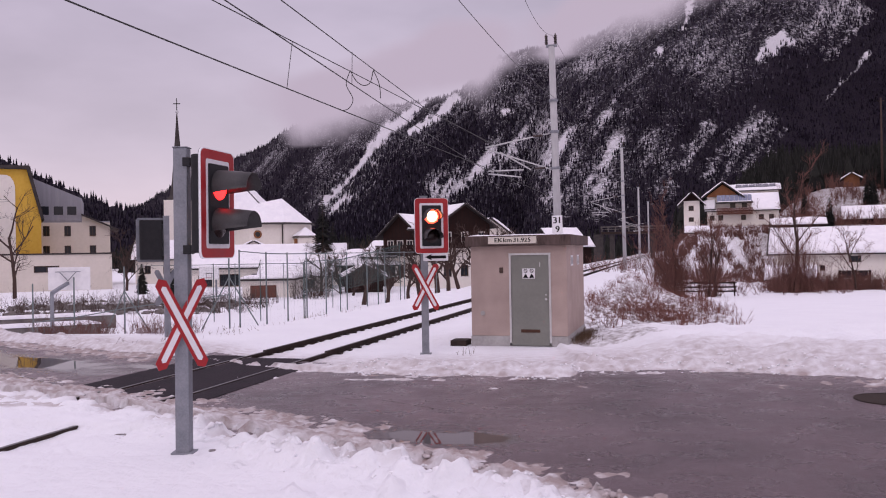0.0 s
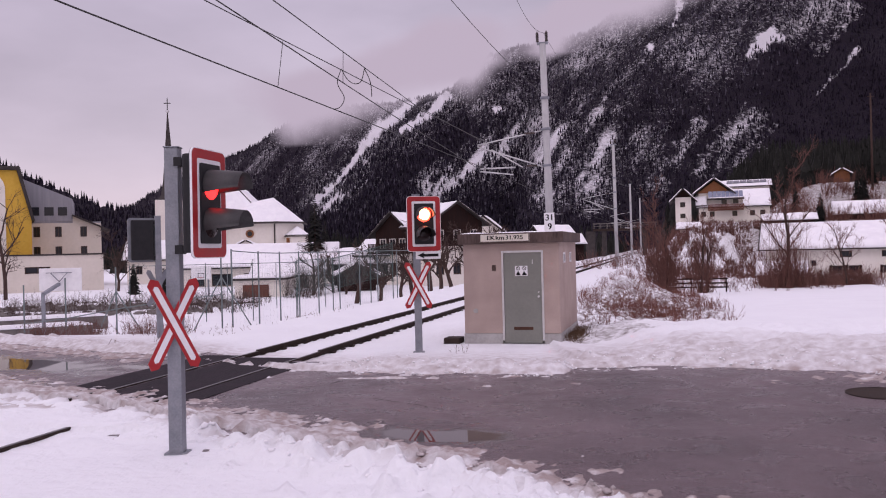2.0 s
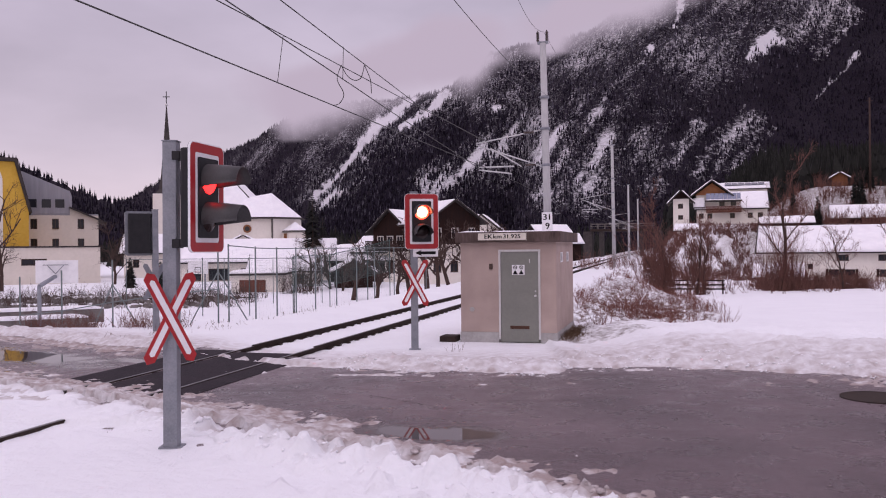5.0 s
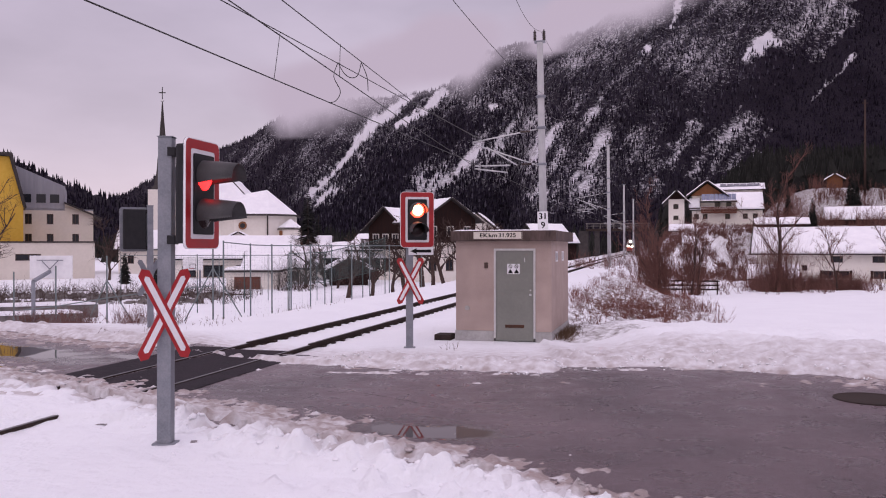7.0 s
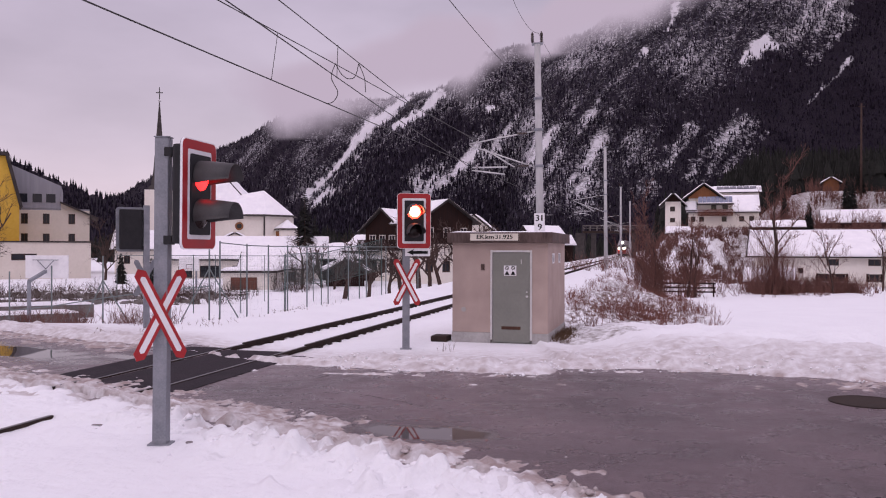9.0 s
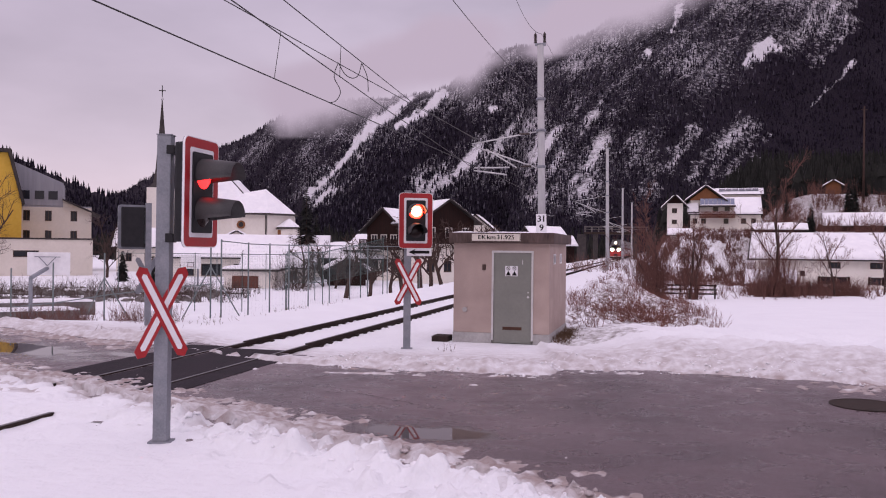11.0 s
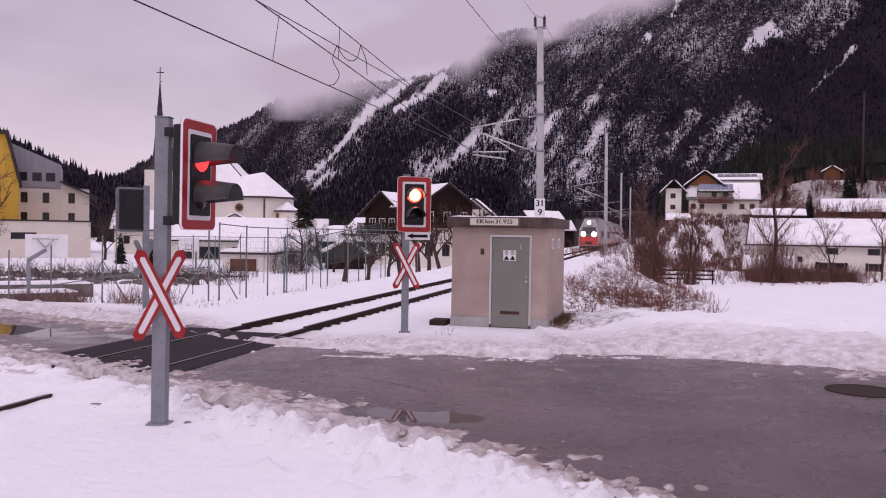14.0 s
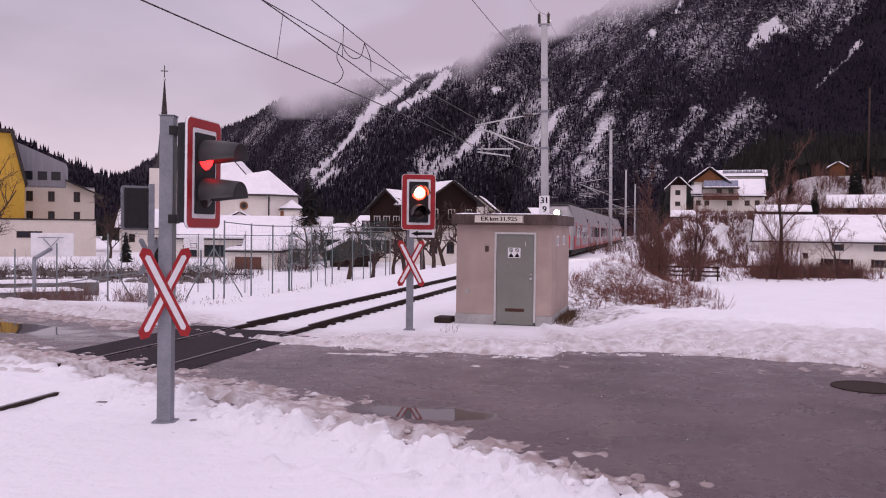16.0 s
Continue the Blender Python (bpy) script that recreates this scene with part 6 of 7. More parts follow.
def log_pile(m, label, w, h, seed):
    """Cut logs stacked crosswise, their ends to the front, with snow on top."""
    t = thing("log_pile", m, label, "log pile", "log piles")
    rr = random.Random(seed)
    z = -0.3
    row = 0
    while z < h:
        x = -w / 2 + (0.12 if row % 2 else 0)
        while x < w / 2:
            r = rr.uniform(0.10, 0.14)
            bm = B(); tube(bm, (x, rr.uniform(-0.08, 0.05), z), (x, 1.1, z), r, seg=7); part("log", bm, LOGS, t)
            x += 0.26
        z += 0.235; row += 1
    bm = B(); snow_slab(bm, (-w / 2 - 0.1, -0.1, h + 0.08), (w / 2 + 0.1, -0.1, h + 0.08), (w / 2 + 0.1, 1.15, h + 0.08), (-w / 2 - 0.1, 1.15, h + 0.08), 0.2, seed); part("snow_cover", bm, SNOW, t, "snow lying on the logs")


LOGS = surf("cut_logs", (0.07, 0.032, 0.018), (0.17, 0.085, 0.05), 3, (0.8, 0.95), bump=0.2, obj=0.35)
log_pile(pose(38.6, 90, -2.75, 0, 0, -22), "stack of brown logs capped with snow before the shed", 4.6, 1.0, 4)
log_pile(pose(43.6, 89, -2.75, 0, 0, -24), "low stack of brown logs beside the farmhouse", 4.4, 0.55, 9)
t = thing("utility_pole", pose(95.2, 180, 12.0), "tall bare wooden utility pole on the hillside", "utility pole")
bm = B(); tube(bm, (0, 0, 0), (0, 0, 22.0), 0.26, 0.17, seg=10); part("pole", bm, BARK, t)
bm = B(); tube(bm, (-0.7, 0, 21.3), (0.7, 0, 21.3), 0.07, seg=6); part("cross_bar", bm, BARK, t)


# ---------------------------------------------------------------- fences and sports court
def fence_line(pts, h, group, mesh=True, step=None, label="tall green wire-mesh fence round the sports court", r=0.027, rails=(0.98,), mat=GREEN_P, depth=0.3, wire_r=0.0018, st=0.2, net_from=0.0):
    """Posts at the points, wires and a thin mesh between them."""
    t = thing("mesh_fence", pose(0, 0, 0), label, "fence", group)
    tops = []
    for x, y in pts:
        z = gz(x, y)
        bm = B(); tube(bm, (x, y, z - depth), (x, y, z + h), r, seg=8)
        part("post", bm, mat, t)
        tops.append((x, y, z))
    for (x0, y0, z0), (x1, y1, z1) in zip(tops, tops[1:]):
        for k in rails:
            bm = B(); tube(bm, (x0, y0, z0 + h * k), (x1, y1, z1 + h * k), r * 0.7, seg=5)
            part("top_rail", bm, mat, t)
    if mesh:
        bm = B()
        for (x0, y0, z0), (x1, y1, z1) in zip(tops, tops[1:]):
            a, b = Vector((x0, y0, z0)), Vector((x1, y1, z1))
            L = (b - a).length
            n = max(2, int(L / st))
            for k in range(1, n):
                p = a.lerp(b, k / n)
                tube(bm, p + Vector((0, 0, net_from + 0.05)), p + Vector((0, 0, h * 0.97)), wire_r, seg=3, caps=False)
            for k in range(1, int((h - net_from) / st)):
                z = net_from + k * st
                tube(bm, a + Vector((0, 0, z)), b + Vector((0, 0, z)), wire_r, seg=3, caps=False)
        tagged(part("wire_mesh", bm, mat, t, "thin wire mesh"), kind="stuff")
    return t


GREEN_D = surf("dark_green_net", (0.05, 0.08, 0.075), (0.08, 0.115, 0.11), 3, (0.6, 0.8), bump=0)
side_f = [y_at(y, -5.4) for y in (27.2, 29.0, 30.6, 32.2, 34.0, 36.2, 38.6, 41.0, 44.0, 47.0, 50)]
fence_line([(p.x, p.y) for p in side_f], 2.55, "court fences", wire_r=0.0009, st=0.25)
fence_line([(-7.0, 27.2), (-8.6, 27.0), (-10.5, 27.4), (-12.6, 28.4), (-14.6, 29.6)], 2.5, "court fences", mesh=False, rails=(0.45,))
for (x0, y0), (x1, y1) in (((-7.0, 27.2), (-6.1, 27.6)), ((-7.0, 27.2), (-8.0, 27.1)), ((-10.5, 27.4), (-9.4, 27.2)), ((-10.5, 27.4), (-11.6, 27.9))):
    t = thing("fence_brace", pose(0, 0, 0), "slanting steel brace of the court fence", "fence", "fence braces")
    bm = B(); tube(bm, (x0, y0, gz(x0, y0) + 1.7), (x1, y1, gz(x1, y1) - 0.1), 0.022, seg=6); part("tube", bm, GREEN_P, t)
fence_line([(-16.5, 50), (-13.8, 50), (-11, 50), (-8.4, 50)], 3.5, "court fences", wire_r=0.0022, st=0.10, mat=GREEN_D, net_from=1.2)
fence_line([(-8.35, 50.1), (-6.2, 50), (-3.9, 49.6), (-2.6, 50)], 3.6, "court fences", wire_r=0.0045, st=0.05, mat=GREEN_D, net_from=1.75, rails=(0.98, 0.48))
fence_line([(-22, 60), (-18.5, 60), (-15, 60), (-11.5, 60), (-8, 60)], 3.4, "court fences", mesh=False)


def hoop(m, label, w, h, z, arm=True):
    t = thing("basketball_hoop", m, label, "basketball hoop", "basketball hoops")
    bm = B(); tube(bm, (0, 0, -0.4), (0, 0, z - 0.6), 0.09, seg=10); part("pole", bm, GALV, t)
    if arm:
        bm = B(); box(bm, -0.07, 0.07, 0, 1.5, -0.07, 0.07, m=Matrix.Translation((0, 0, z - 0.62)) @ Matrix.Rotation(radians(16), 4, "X")); part("arm", bm, GALV, t, "steel arm")
    y = 1.55
    bm = B(); box(bm, -w / 2, w / 2, y, y + 0.04, z - h / 2, z + h / 2, 0.01); b = part("backboard", bm, WHITE, t, "white backboard")
    bm = B(); tube(bm, (-w * 0.3, y - 0.1, z + h * 0.3), (w * 0.3, y - 0.1, z + h * 0.3), 0.02, seg=6); tube(bm, (-w * 0.2, y - 0.1, z + h * 0.3), (0, y - 0.1, z - 0.1), 0.02, seg=6); tube(bm, (w * 0.2, y - 0.1, z + h * 0.3), (0, y - 0.1, z - 0.1), 0.02, seg=6)
    part("strut", bm, GALV, t)
    bm = B(); ring_plate(bm, 0.59, 0.45, 0.005, 0.5, 0.36, 0.004, y + 0.042, y + 0.05)
    bmesh.ops.translate(bm, verts=bm.verts, vec=(0, 0, z - h * 0.2)); part("target_square", bm, BLACK, b)
    bm = B(); pts = [(0.23 * math.cos(a), y + 0.3 + 0.23 * math.sin(a), z - 0.42) for a in np.linspace(0, 2 * math.pi, 17)]
    pipe(bm, pts, 0.012, 5); part("rim", bm, RED, t)
    return t


hoop(pose(-18.15, 38.6, -1.6, 0, 0, -4), "basketball hoop with white backboard seen from behind", 2.1, 1.1, 2.85)
hoop(pose(-21.0, 77, -1.7, 0, 0, 172), "distant basketball hoop facing the road", 1.9, 1.2, 2.4)


def channel_wall(x0, y0, x1, y1, h, label):
    a, b = Vector((x0, y0, 0)), Vector((x1, y1, 0))
    L = (b - a).length
    t = thing("retaining_wall", Matrix.Translation((x0, y0, -1.75)) @ Matrix.Rotation(math.atan2(y1 - y0, x1 - x0), 4, "Z"), label, "wall", "channel walls")
    bm = B(); box(bm, 0, L, 0, 0.35, -0.6, h, 0.02); part("wall_body", bm, ASH, t)
    bm = B(); snow_slab(bm, (0, -0.05, h), (L, -0.05, h), (L, 0.4, h), (0, 0.4, h), 0.22, 3, 20); part("snow_cap", bm, SNOW, t, "snow lying on the wall")


channel_wall(-27.5, 37.0, -17.5, 42.5, 0.62, "low dark stone channel wall capped with snow")
channel_wall(-30.0, 41.5, -18.5, 47.0, 0.75, "low dark stone channel wall capped with snow")
channel_wall(-30, 66, -14, 66, 0.25, "long dark stone wall behind the snowy court")


# ---------------------------------------------------------------- trees and brush
def bare_tree(m, label, h, seed, twig=TWIG, spread=0.55, levels=5, trunk=0.028, kids=4, name="bare_tree", low=0.25):
    rnd = random.Random(seed)
    t = thing(name, m, label, "tree")
    wood, fine = B(), B()
    def grow(p, d, L, r, lv):
        n = 3 if lv < 2 else 2
        pts = [p]
        for k in range(n):
            d = (d + Vector((rnd.gauss(0, 0.12), rnd.gauss(0, 0.12), rnd.gauss(0.04, 0.06)))).normalized()
            q = pts[-1] + d * (L / n)
            r0, r1 = r * (1 - 0.4 * k / n), r * (1 - 0.4 * (k + 1) / n)
            tube(wood if lv < 2 else fine, pts[-1], q, r0, r1, seg=7 if lv == 0 else 4 if lv < 3 else 3, caps=False)
            pts.append(q)
        if lv >= levels - 1:
            return
        for c in range(kids + (2 if lv == 0 else 0)):
            k = low + (1 - low) * (c + rnd.random()) / (kids + (2 if lv == 0 else 0)) if lv == 0 else rnd.uniform(0.3, 1)
            i = min(n - 1, int(k * n)); s = pts[i].lerp(pts[i + 1], k * n - i)
            a = rnd.uniform(0, 2 * math.pi)
            o = d.orthogonal().normalized(); o = (Matrix.Rotation(a, 3, d) @ o)
            nd = (d * (1 - spread) + o * spread + Vector((0, 0, 0.18))).normalized()
            grow(s, nd, L * rnd.uniform(0.42, 0.62), max(0.006, r * 0.45), lv + 1)
    grow(Vector((0, 0, -0.2)), Vector((0, 0, 1)), h * 0.62, h * trunk, 0)
    part("trunk", wood, BARK, t)
    part("crown", fine, twig, t, "bare reddish twigs")
    return t


def tree_at(x, y, h, seed, label, **k):
    return bare_tree(pose(x, y, gz(x, y) - 0.1, 0, 0, seed * 40), label, h, seed, **k)


ORCH = ((-4.0, 58), (-1.6, 60), (-0.4, 55), (1.2, 62), (2.6, 57), (-6.0, 62), (-2.8, 66), (4.2, 66), (0.4, 70), (5.6, 60))
for i, (x, y) in enumerate(ORCH):
    tree_at(x, y, 4.6 + 0.5 * (i % 3), 20 + i, "small bare fruit tree standing in the snowy orchard", spread=0.62, trunk=0.035, twig=BARK, low=0.4, levels=4, kids=5)
tree_at(-35.0, 92, 6.8, 41, "bare tree beside the white block", spread=0.6, twig=BARK, trunk=0.024, low=0.1, kids=5)
tree_at(-41.2, 80, 10.0, 42, "bare tree before the yellow building", spread=0.62, twig=BARK, trunk=0.02)
for i, (x, y, h) in enumerate(((-11.2, 76, 5.4), (-9.6, 78, 5.0), (-8.2, 75, 4.4))):
    tree_at(x, y, h, 143 + i, "leafless shrub behind the court", spread=0.6, twig=BARK, low=0.05, kids=5, name="bare_shrub")
for i, (x, y, h) in enumerate(((19.9, 72, 8.4), (24.1, 76, 7.6), (24.9, 76.5, 7.0))):
    tree_at(x, y, h, 50 + i, "tall leafless reddish-brown tree at the field's edge", spread=0.36, trunk=0.017, low=0.05, kids=4, levels=6)
for i, (x, y, h) in enumerate(((35.2, 84, 13.6), (42.6, 86, 7.5), (50.0, 90, 8.4))):
    tree_at(x, y, h, 60 + i, "leafless brown tree before the farmhouse", spread=0.45, trunk=0.014, kids=4, low=0.12, levels=6)


def conifer(m, label, h, seed):
    rnd = random.Random(seed)
    t = thing("conifer_tree", m, label, "tree")
    bm = B(); tube(bm, (0, 0, -0.3), (0, 0, h * 0.95), h * 0.02, 0.02, seg=7); part("trunk", bm, BARK, t)
    bm = B()
    n = 46
    for k in range(n):
        z = h * (0.06 + 0.92 * k / n); r = h * 0.19 * (1 - k / n) ** 0.8 + 0.16
        for c in range(9):
            a = rnd.uniform(0, 6.28); L = r * rnd.uniform(0.7, 1.1)
            d = Vector((math.cos(a), math.sin(a), -0.32)); s = Vector((-math.sin(a), math.cos(a), 0)) * L * 0.22
            p = Vector((0, 0, z))
            e = p + d * L
            v = [bm.verts.new(q) for q in (p, p + d * L * 0.6 + s + Vector((0, 0, -0.03 * L)), e, p + d * L * 0.6 - s + Vector((0, 0, -0.03 * L)), p + d * L * 0.55 + Vector((0, 0, 0.12 * L)))]
            for i, j in ((0, 1), (1, 2), (2, 3), (3, 0)):
                bm.faces.new((v[i], v[j], v[4]))
    part("crown", bm, NEEDLE, t)
    return t


for i, (x, y, h) in enumerate(((-14.4, 100, 11.4), (-13.7, 104, 8.6), (-12.6, 108, 7.5))):
    conifer(pose(x, y, -2, 0, 0, 0), "dark spruce standing behind the village houses", h, 70 + i)
conifer(pose(-22.8, 70, -1.8, 0, 0, 0), "small dark conifer behind the court", 3.2, 77)
conifer(pose(-30.4, 84, -1.7, 0, 0, 0), "small dark conifer in a garden", 3.4, 78)

# hillside spruces
for i, (x, y, h) in enumerate(((87, 170, 9.0), (90, 174, 7.5), (74, 170, 7.0), (66, 142, 5.5), (97, 184, 8.0))):
    conifer(pose(x, y, land(x, y) - 0.2, 0, 0, 0), "dark spruce among the hillside houses", h, 90 + i)

# the wooded slope behind the houses and the valley floor's far edge
rnd = random.Random(8)
slope = []
for _ in range(5200):
    y = rnd.uniform(150, 520)
    u = rnd.uniform(880, 1900)
    x = (u - 784) / F * y
    n = TN.x * x + TN.y * y - TRACK0
    if n < 9 or (y < 200 and 40 < x < 100) or (y < 178 and n < 14):
        continue
    slope.append((x, y, land(x, y) - 0.5, rnd.uniform(6, 13)))
for _ in range(3000):
    y = rnd.uniform(190, 460)
    u = rnd.uniform(-700, 1120)
    x = (u - 784) / F * y
    n = TN.x * x + TN.y * y - TRACK0
    if n > -6:
        continue
    slope.append((x, y, land(x, y) - 0.5, rnd.uniform(5, 10) * (0.8 if u < 300 else 1)))
conifer_stuff("valley_forest", slope, "dark spruce forest on the lower slopes", NEEDLE, tiers=3, seg=6)


def twig_stuff(name, places, label, material, rnd, r=0.006, seg=3):
    bm_v, bm_f = [], []
    for x, y, z, h, n in places:
        for _ in range(n):
            a, l = rnd.uniform(0, 6.28), abs(rnd.gauss(0, 0.35 if h > 2.5 else 0.6))
            d = Vector((math.cos(a) * l, math.sin(a) * l, 1)).normalized()
            p = Vector((x + rnd.gauss(0, 0.12), y + rnd.gauss(0, 0.12), z - 0.05))
            L = h * rnd.uniform(0.5, 1.1)
            chain = [(p, d, L, r)]
            for _k in range(3):
                q = p + d * L * rnd.uniform(0.3, 0.8)
                dd = (d + Vector((rnd.gauss(0, 0.5), rnd.gauss(0, 0.5), 0.1))).normalized()
                chain.append((q, dd, L * rnd.uniform(0.25, 0.5), r * 0.6))
            for p0, d0, L0, r0 in chain:
                b = len(bm_v)
                u = d0.orthogonal().normalized(); v = d0.cross(u)
                for k in range(3):
                    c, s = math.cos(2.094 * k), math.sin(2.094 * k)
                    bm_v.append(p0 + (u * c + v * s) * r0)
                bm_v.append(p0 + d0 * L0)
                bm_f += [(b, b + 1, b + 3), (b + 1, b + 2, b + 3), (b + 2, b, b + 3)]
    me = bpy.data.meshes.new(name)
    me.from_pydata([tuple(v) for v in bm_v], [], bm_f)
    me.materials.append(material)
    return tagged(new(name, me), label, "brush", kind="stuff")


def rubble(name, spots, label, material, seed):
    """Loose stones, half sunk in the snow."""
    rr = random.Random(seed)
    src = B(); bmesh.ops.create_icosphere(src, subdivisions=1, radius=1.0)
    vs, fs = [v.co.copy() for v in src.verts], [tuple(v.index for v in f.verts) for f in src.faces]
    src.free()
    V, Fc = [], []
    for x, y, z, r in spots:
        b = len(V)
        sx, sy, sz = r * rr.uniform(0.7, 1.4), r * rr.uniform(0.7, 1.2), r * rr.uniform(0.5, 0.9)
        for v in vs:
            q = rr.uniform(0.55, 1.35)
            V.append((x + v.x * sx * q, y + v.y * sy * q, z + v.z * sz * q))
        Fc += [tuple(b + i for i in f) for f in fs]
    me = bpy.data.meshes.new(name)
    me.from_pydata(V, [], Fc); me.materials.append(material)
    return tagged(new(name, me), label, "stones", kind="stuff")


rnd = random.Random(31)
sp = []
for _ in range(900):
    x, y = rnd.uniform(-33, -15.5), rnd.uniform(57, 69)
    if noise.noise(Vector((x / 2.5, y / 2.5, 6))) < -0.08:
        continue
    sp.append((x, y, gz(x, y) + 0.02, rnd.uniform(0.1, 0.42)))
rubble("rubble_bank", sp, "dark stones of a bank half covered with snow", ASH, 3)
pl = []
for _ in range(420):
    x, y = rnd.uniform(-33, -13), rnd.uniform(57, 68)
    pl.append((x, y, gz(x, y), rnd.uniform(0.6, 1.7), 4))
for _ in range(60):
    x, y = rnd.gauss(-11.6, 0.9), rnd.uniform(70, 78)
    pl.append((x, y, gz(x, y), rnd.uniform(1.5, 4.0), 4))
court_twigs = pl


rnd = random.Random(21)
pl = []
for _ in range(1050):
    s, n = rnd.uniform(22.5, 78), rnd.uniform(4.8, 10.4)
    p = on_track(s, n)
    if noise.noise(Vector((p.x / 1.6, p.y / 2.6, 0))) < 0.06:
        continue
    pl.append((p.x, p.y, gz(p.x, p.y), rnd.uniform(0.25, 0.75), 7))
for _ in range(240):
    p = on_track(abs(rnd.gauss(0, 5)) + 25.5, rnd.gauss(7.6, 0.9))
    pl.append((p.x, p.y, gz(p.x, p.y), rnd.uniform(0.2, 0.6), 8))
twig_stuff("court_brush", court_twigs, "dark leafless shrubs along the stony bank", BARK, rnd, 0.014)
twig_stuff("bank_brush", pl, "reddish-brown leafless brush on the railway bank", BRUSH, rnd, 0.008)
pl = []
for _ in range(260):
    x = rnd.uniform(-12.6, -6.8); y = 24.6 - (x + 9) * 0.45 + rnd.gauss(0, 0.45)
    if noise.noise(Vector((x / 0.9, y / 2, 4))) < -0.05:
        continue
    pl.append((x, y, gz(x, y), rnd.uniform(0.3, 0.75), 4))
twig_stuff("roadside_brush", pl, "brown dry brush by the fence", TWIG, rnd, 0.006)
pl = []
for _ in range(300):
    x, y = rnd.uniform(15, 70), rnd.uniform(78, 100)
    pl.append((x, y, gz(x, y), rnd.uniform(0.8, 2.4), 6))
twig_stuff("field_hedge", pl, "brown leafless hedge beyond the field", TWIG, rnd, 0.02)
pl = []
for _ in range(1500):
    y = rnd.uniform(112, 205); u = rnd.uniform(1180, 1750); x = (u - 784) / F * y
    if (y < 150 and u < 1385) or noise.noise(Vector((u / 45, y / 9, 2))) < -0.02:
        continue
    pl.append((x, y, land(x, y), rnd.uniform(1.0, 2.6), 4))
for _ in range(1700):
    y = rnd.uniform(142, 200); u = rnd.uniform(1385, 1700); x = (u - 784) / F * y
    if noise.noise(Vector((u / 40, y / 7, 9))) < 0.02:
        continue
    pl.append((x, y, land(x, y), rnd.uniform(1.5, 4.0), 4))
for _ in range(1150):
    y = rnd.uniform(108, 140); u = rnd.uniform(1160, 1360); x = (u - 784) / F * y
    if noise.noise(Vector((u / 30, y / 6, 5))) < -0.1:
        continue
    pl.append((x, y, land(x, y), rnd.uniform(0.8, 2.0), 6))
for _ in range(260):
    y = rnd.uniform(138, 147); u = rnd.uniform(1215, 1385); x = (u - 784) / F * y
    pl.append((x, y, land(x, y), rnd.uniform(0.3, 0.8), 5))
twig_stuff("hillside_brush", pl, "brown leafless thicket on the hillside", TWIG, rnd, 0.04)
pl = []
for cx, cy, n in ((19.3, 73, 150), (20.2, 72, 170), (24.2, 76, 90), (35.2, 84, 380)):
    for _ in range(n):
        w = 1.2 if cx > 30 else 0.5
        x, y = cx + rnd.gauss(0, w), cy + rnd.gauss(0, 0.7)
        pl.append((x, y, gz(x, y), rnd.uniform(3.0, 7.2), 1))
for _ in range(560):
    x = rnd.uniform(34.5, 46); y = 88 + rnd.gauss(0, 1.2)
    pl.append((x, y, gz(x, y), rnd.uniform(0.9, 2.3), 5))
twig_stuff("willow_thicket", pl, "dense reddish-brown leafless willow thicket at the field's edge", TWIG, rnd, 0.022)
pl = []
for _ in range(110):
    y = rnd.uniform(18.9, 21.6); x = 2.85 + 0.287 * (y - 18.75) + abs(rnd.gauss(0, 0.14))
    pl.append((x, y, gz(x, y), rnd.uniform(0.1, 0.24), 9))
for _ in range(40):
    p = y_at(rnd.uniform(20, 34), rnd.uniform(-5.0, -3.5))
    pl.append((p.x, p.y, gz(p.x, p.y), rnd.uniform(0.12, 0.3), 3))
pl += [(0.45, 17.6, 0.0, 0.3, 4), (0.5, 17.7, 0.0, 0.25, 3)]
twig_stuff("dry_grass", pl, "dry yellow grass beside the hut", GRASS, rnd, 0.006)

# clods thrown up by the plough along the road's edges
rnd = random.Random(77)
clods, dirty = [], []
for _ in range(2600):
    x = rnd.uniform(-9, 3.2)
    y = along(NEAR, x) - abs(rnd.gauss(0, 0.5)) / 0.77 + 0.25
    d = road_depth(x, y)
    if d > 0.35 or y < 4.4 or abs(TN.x * x + TN.y * y - TRACK0) < 1.9 or math.hypot(x + 2.94, y - 9.36) < 0.5:
        continue
    if noise.noise(Vector((x / 0.5, y / 0.5, 3))) < -0.05:
        continue
    r = rnd.uniform(0.010, 0.032) if rnd.random() < 0.94 else rnd.uniform(0.035, 0.06)
    (dirty if d > 0.0 else clods).append((x, y, max(0.0, gz(x, y)) + r * 0.1, r))
for _ in range(700):
    x = rnd.uniform(-3, 9.5)
    y = along(FAR, x) + abs(rnd.gauss(0, 0.7)) - 0.05
    if abs(TN.x * x + TN.y * y - TRACK0) < 1.9 or noise.noise(Vector((x / 0.6, y / 0.6, 5))) < 0.0:
        continue
    r = rnd.uniform(0.012, 0.034)
    clods.append((x, y, max(0.0, gz(x, y)) + r * 0.2, r))
DIRTY = surf("dirty_slush", (0.30, 0.25, 0.24), (0.62, 0.58, 0.59), 6, (0.5, 0.7), bump=0.2, island=0.3)
for nm, sp, mt, lb in (("snow_clods", clods, SNOW, "crumbled snow clods along the ploughed edge"), ("slush_clods", dirty, DIRTY, "dirty brown slush clods at the road's edge")):
    ob = rubble(nm, sp, lb, mt, 5)
    ob.data.polygons.foreach_set("use_smooth", [True] * len(ob.data.polygons))

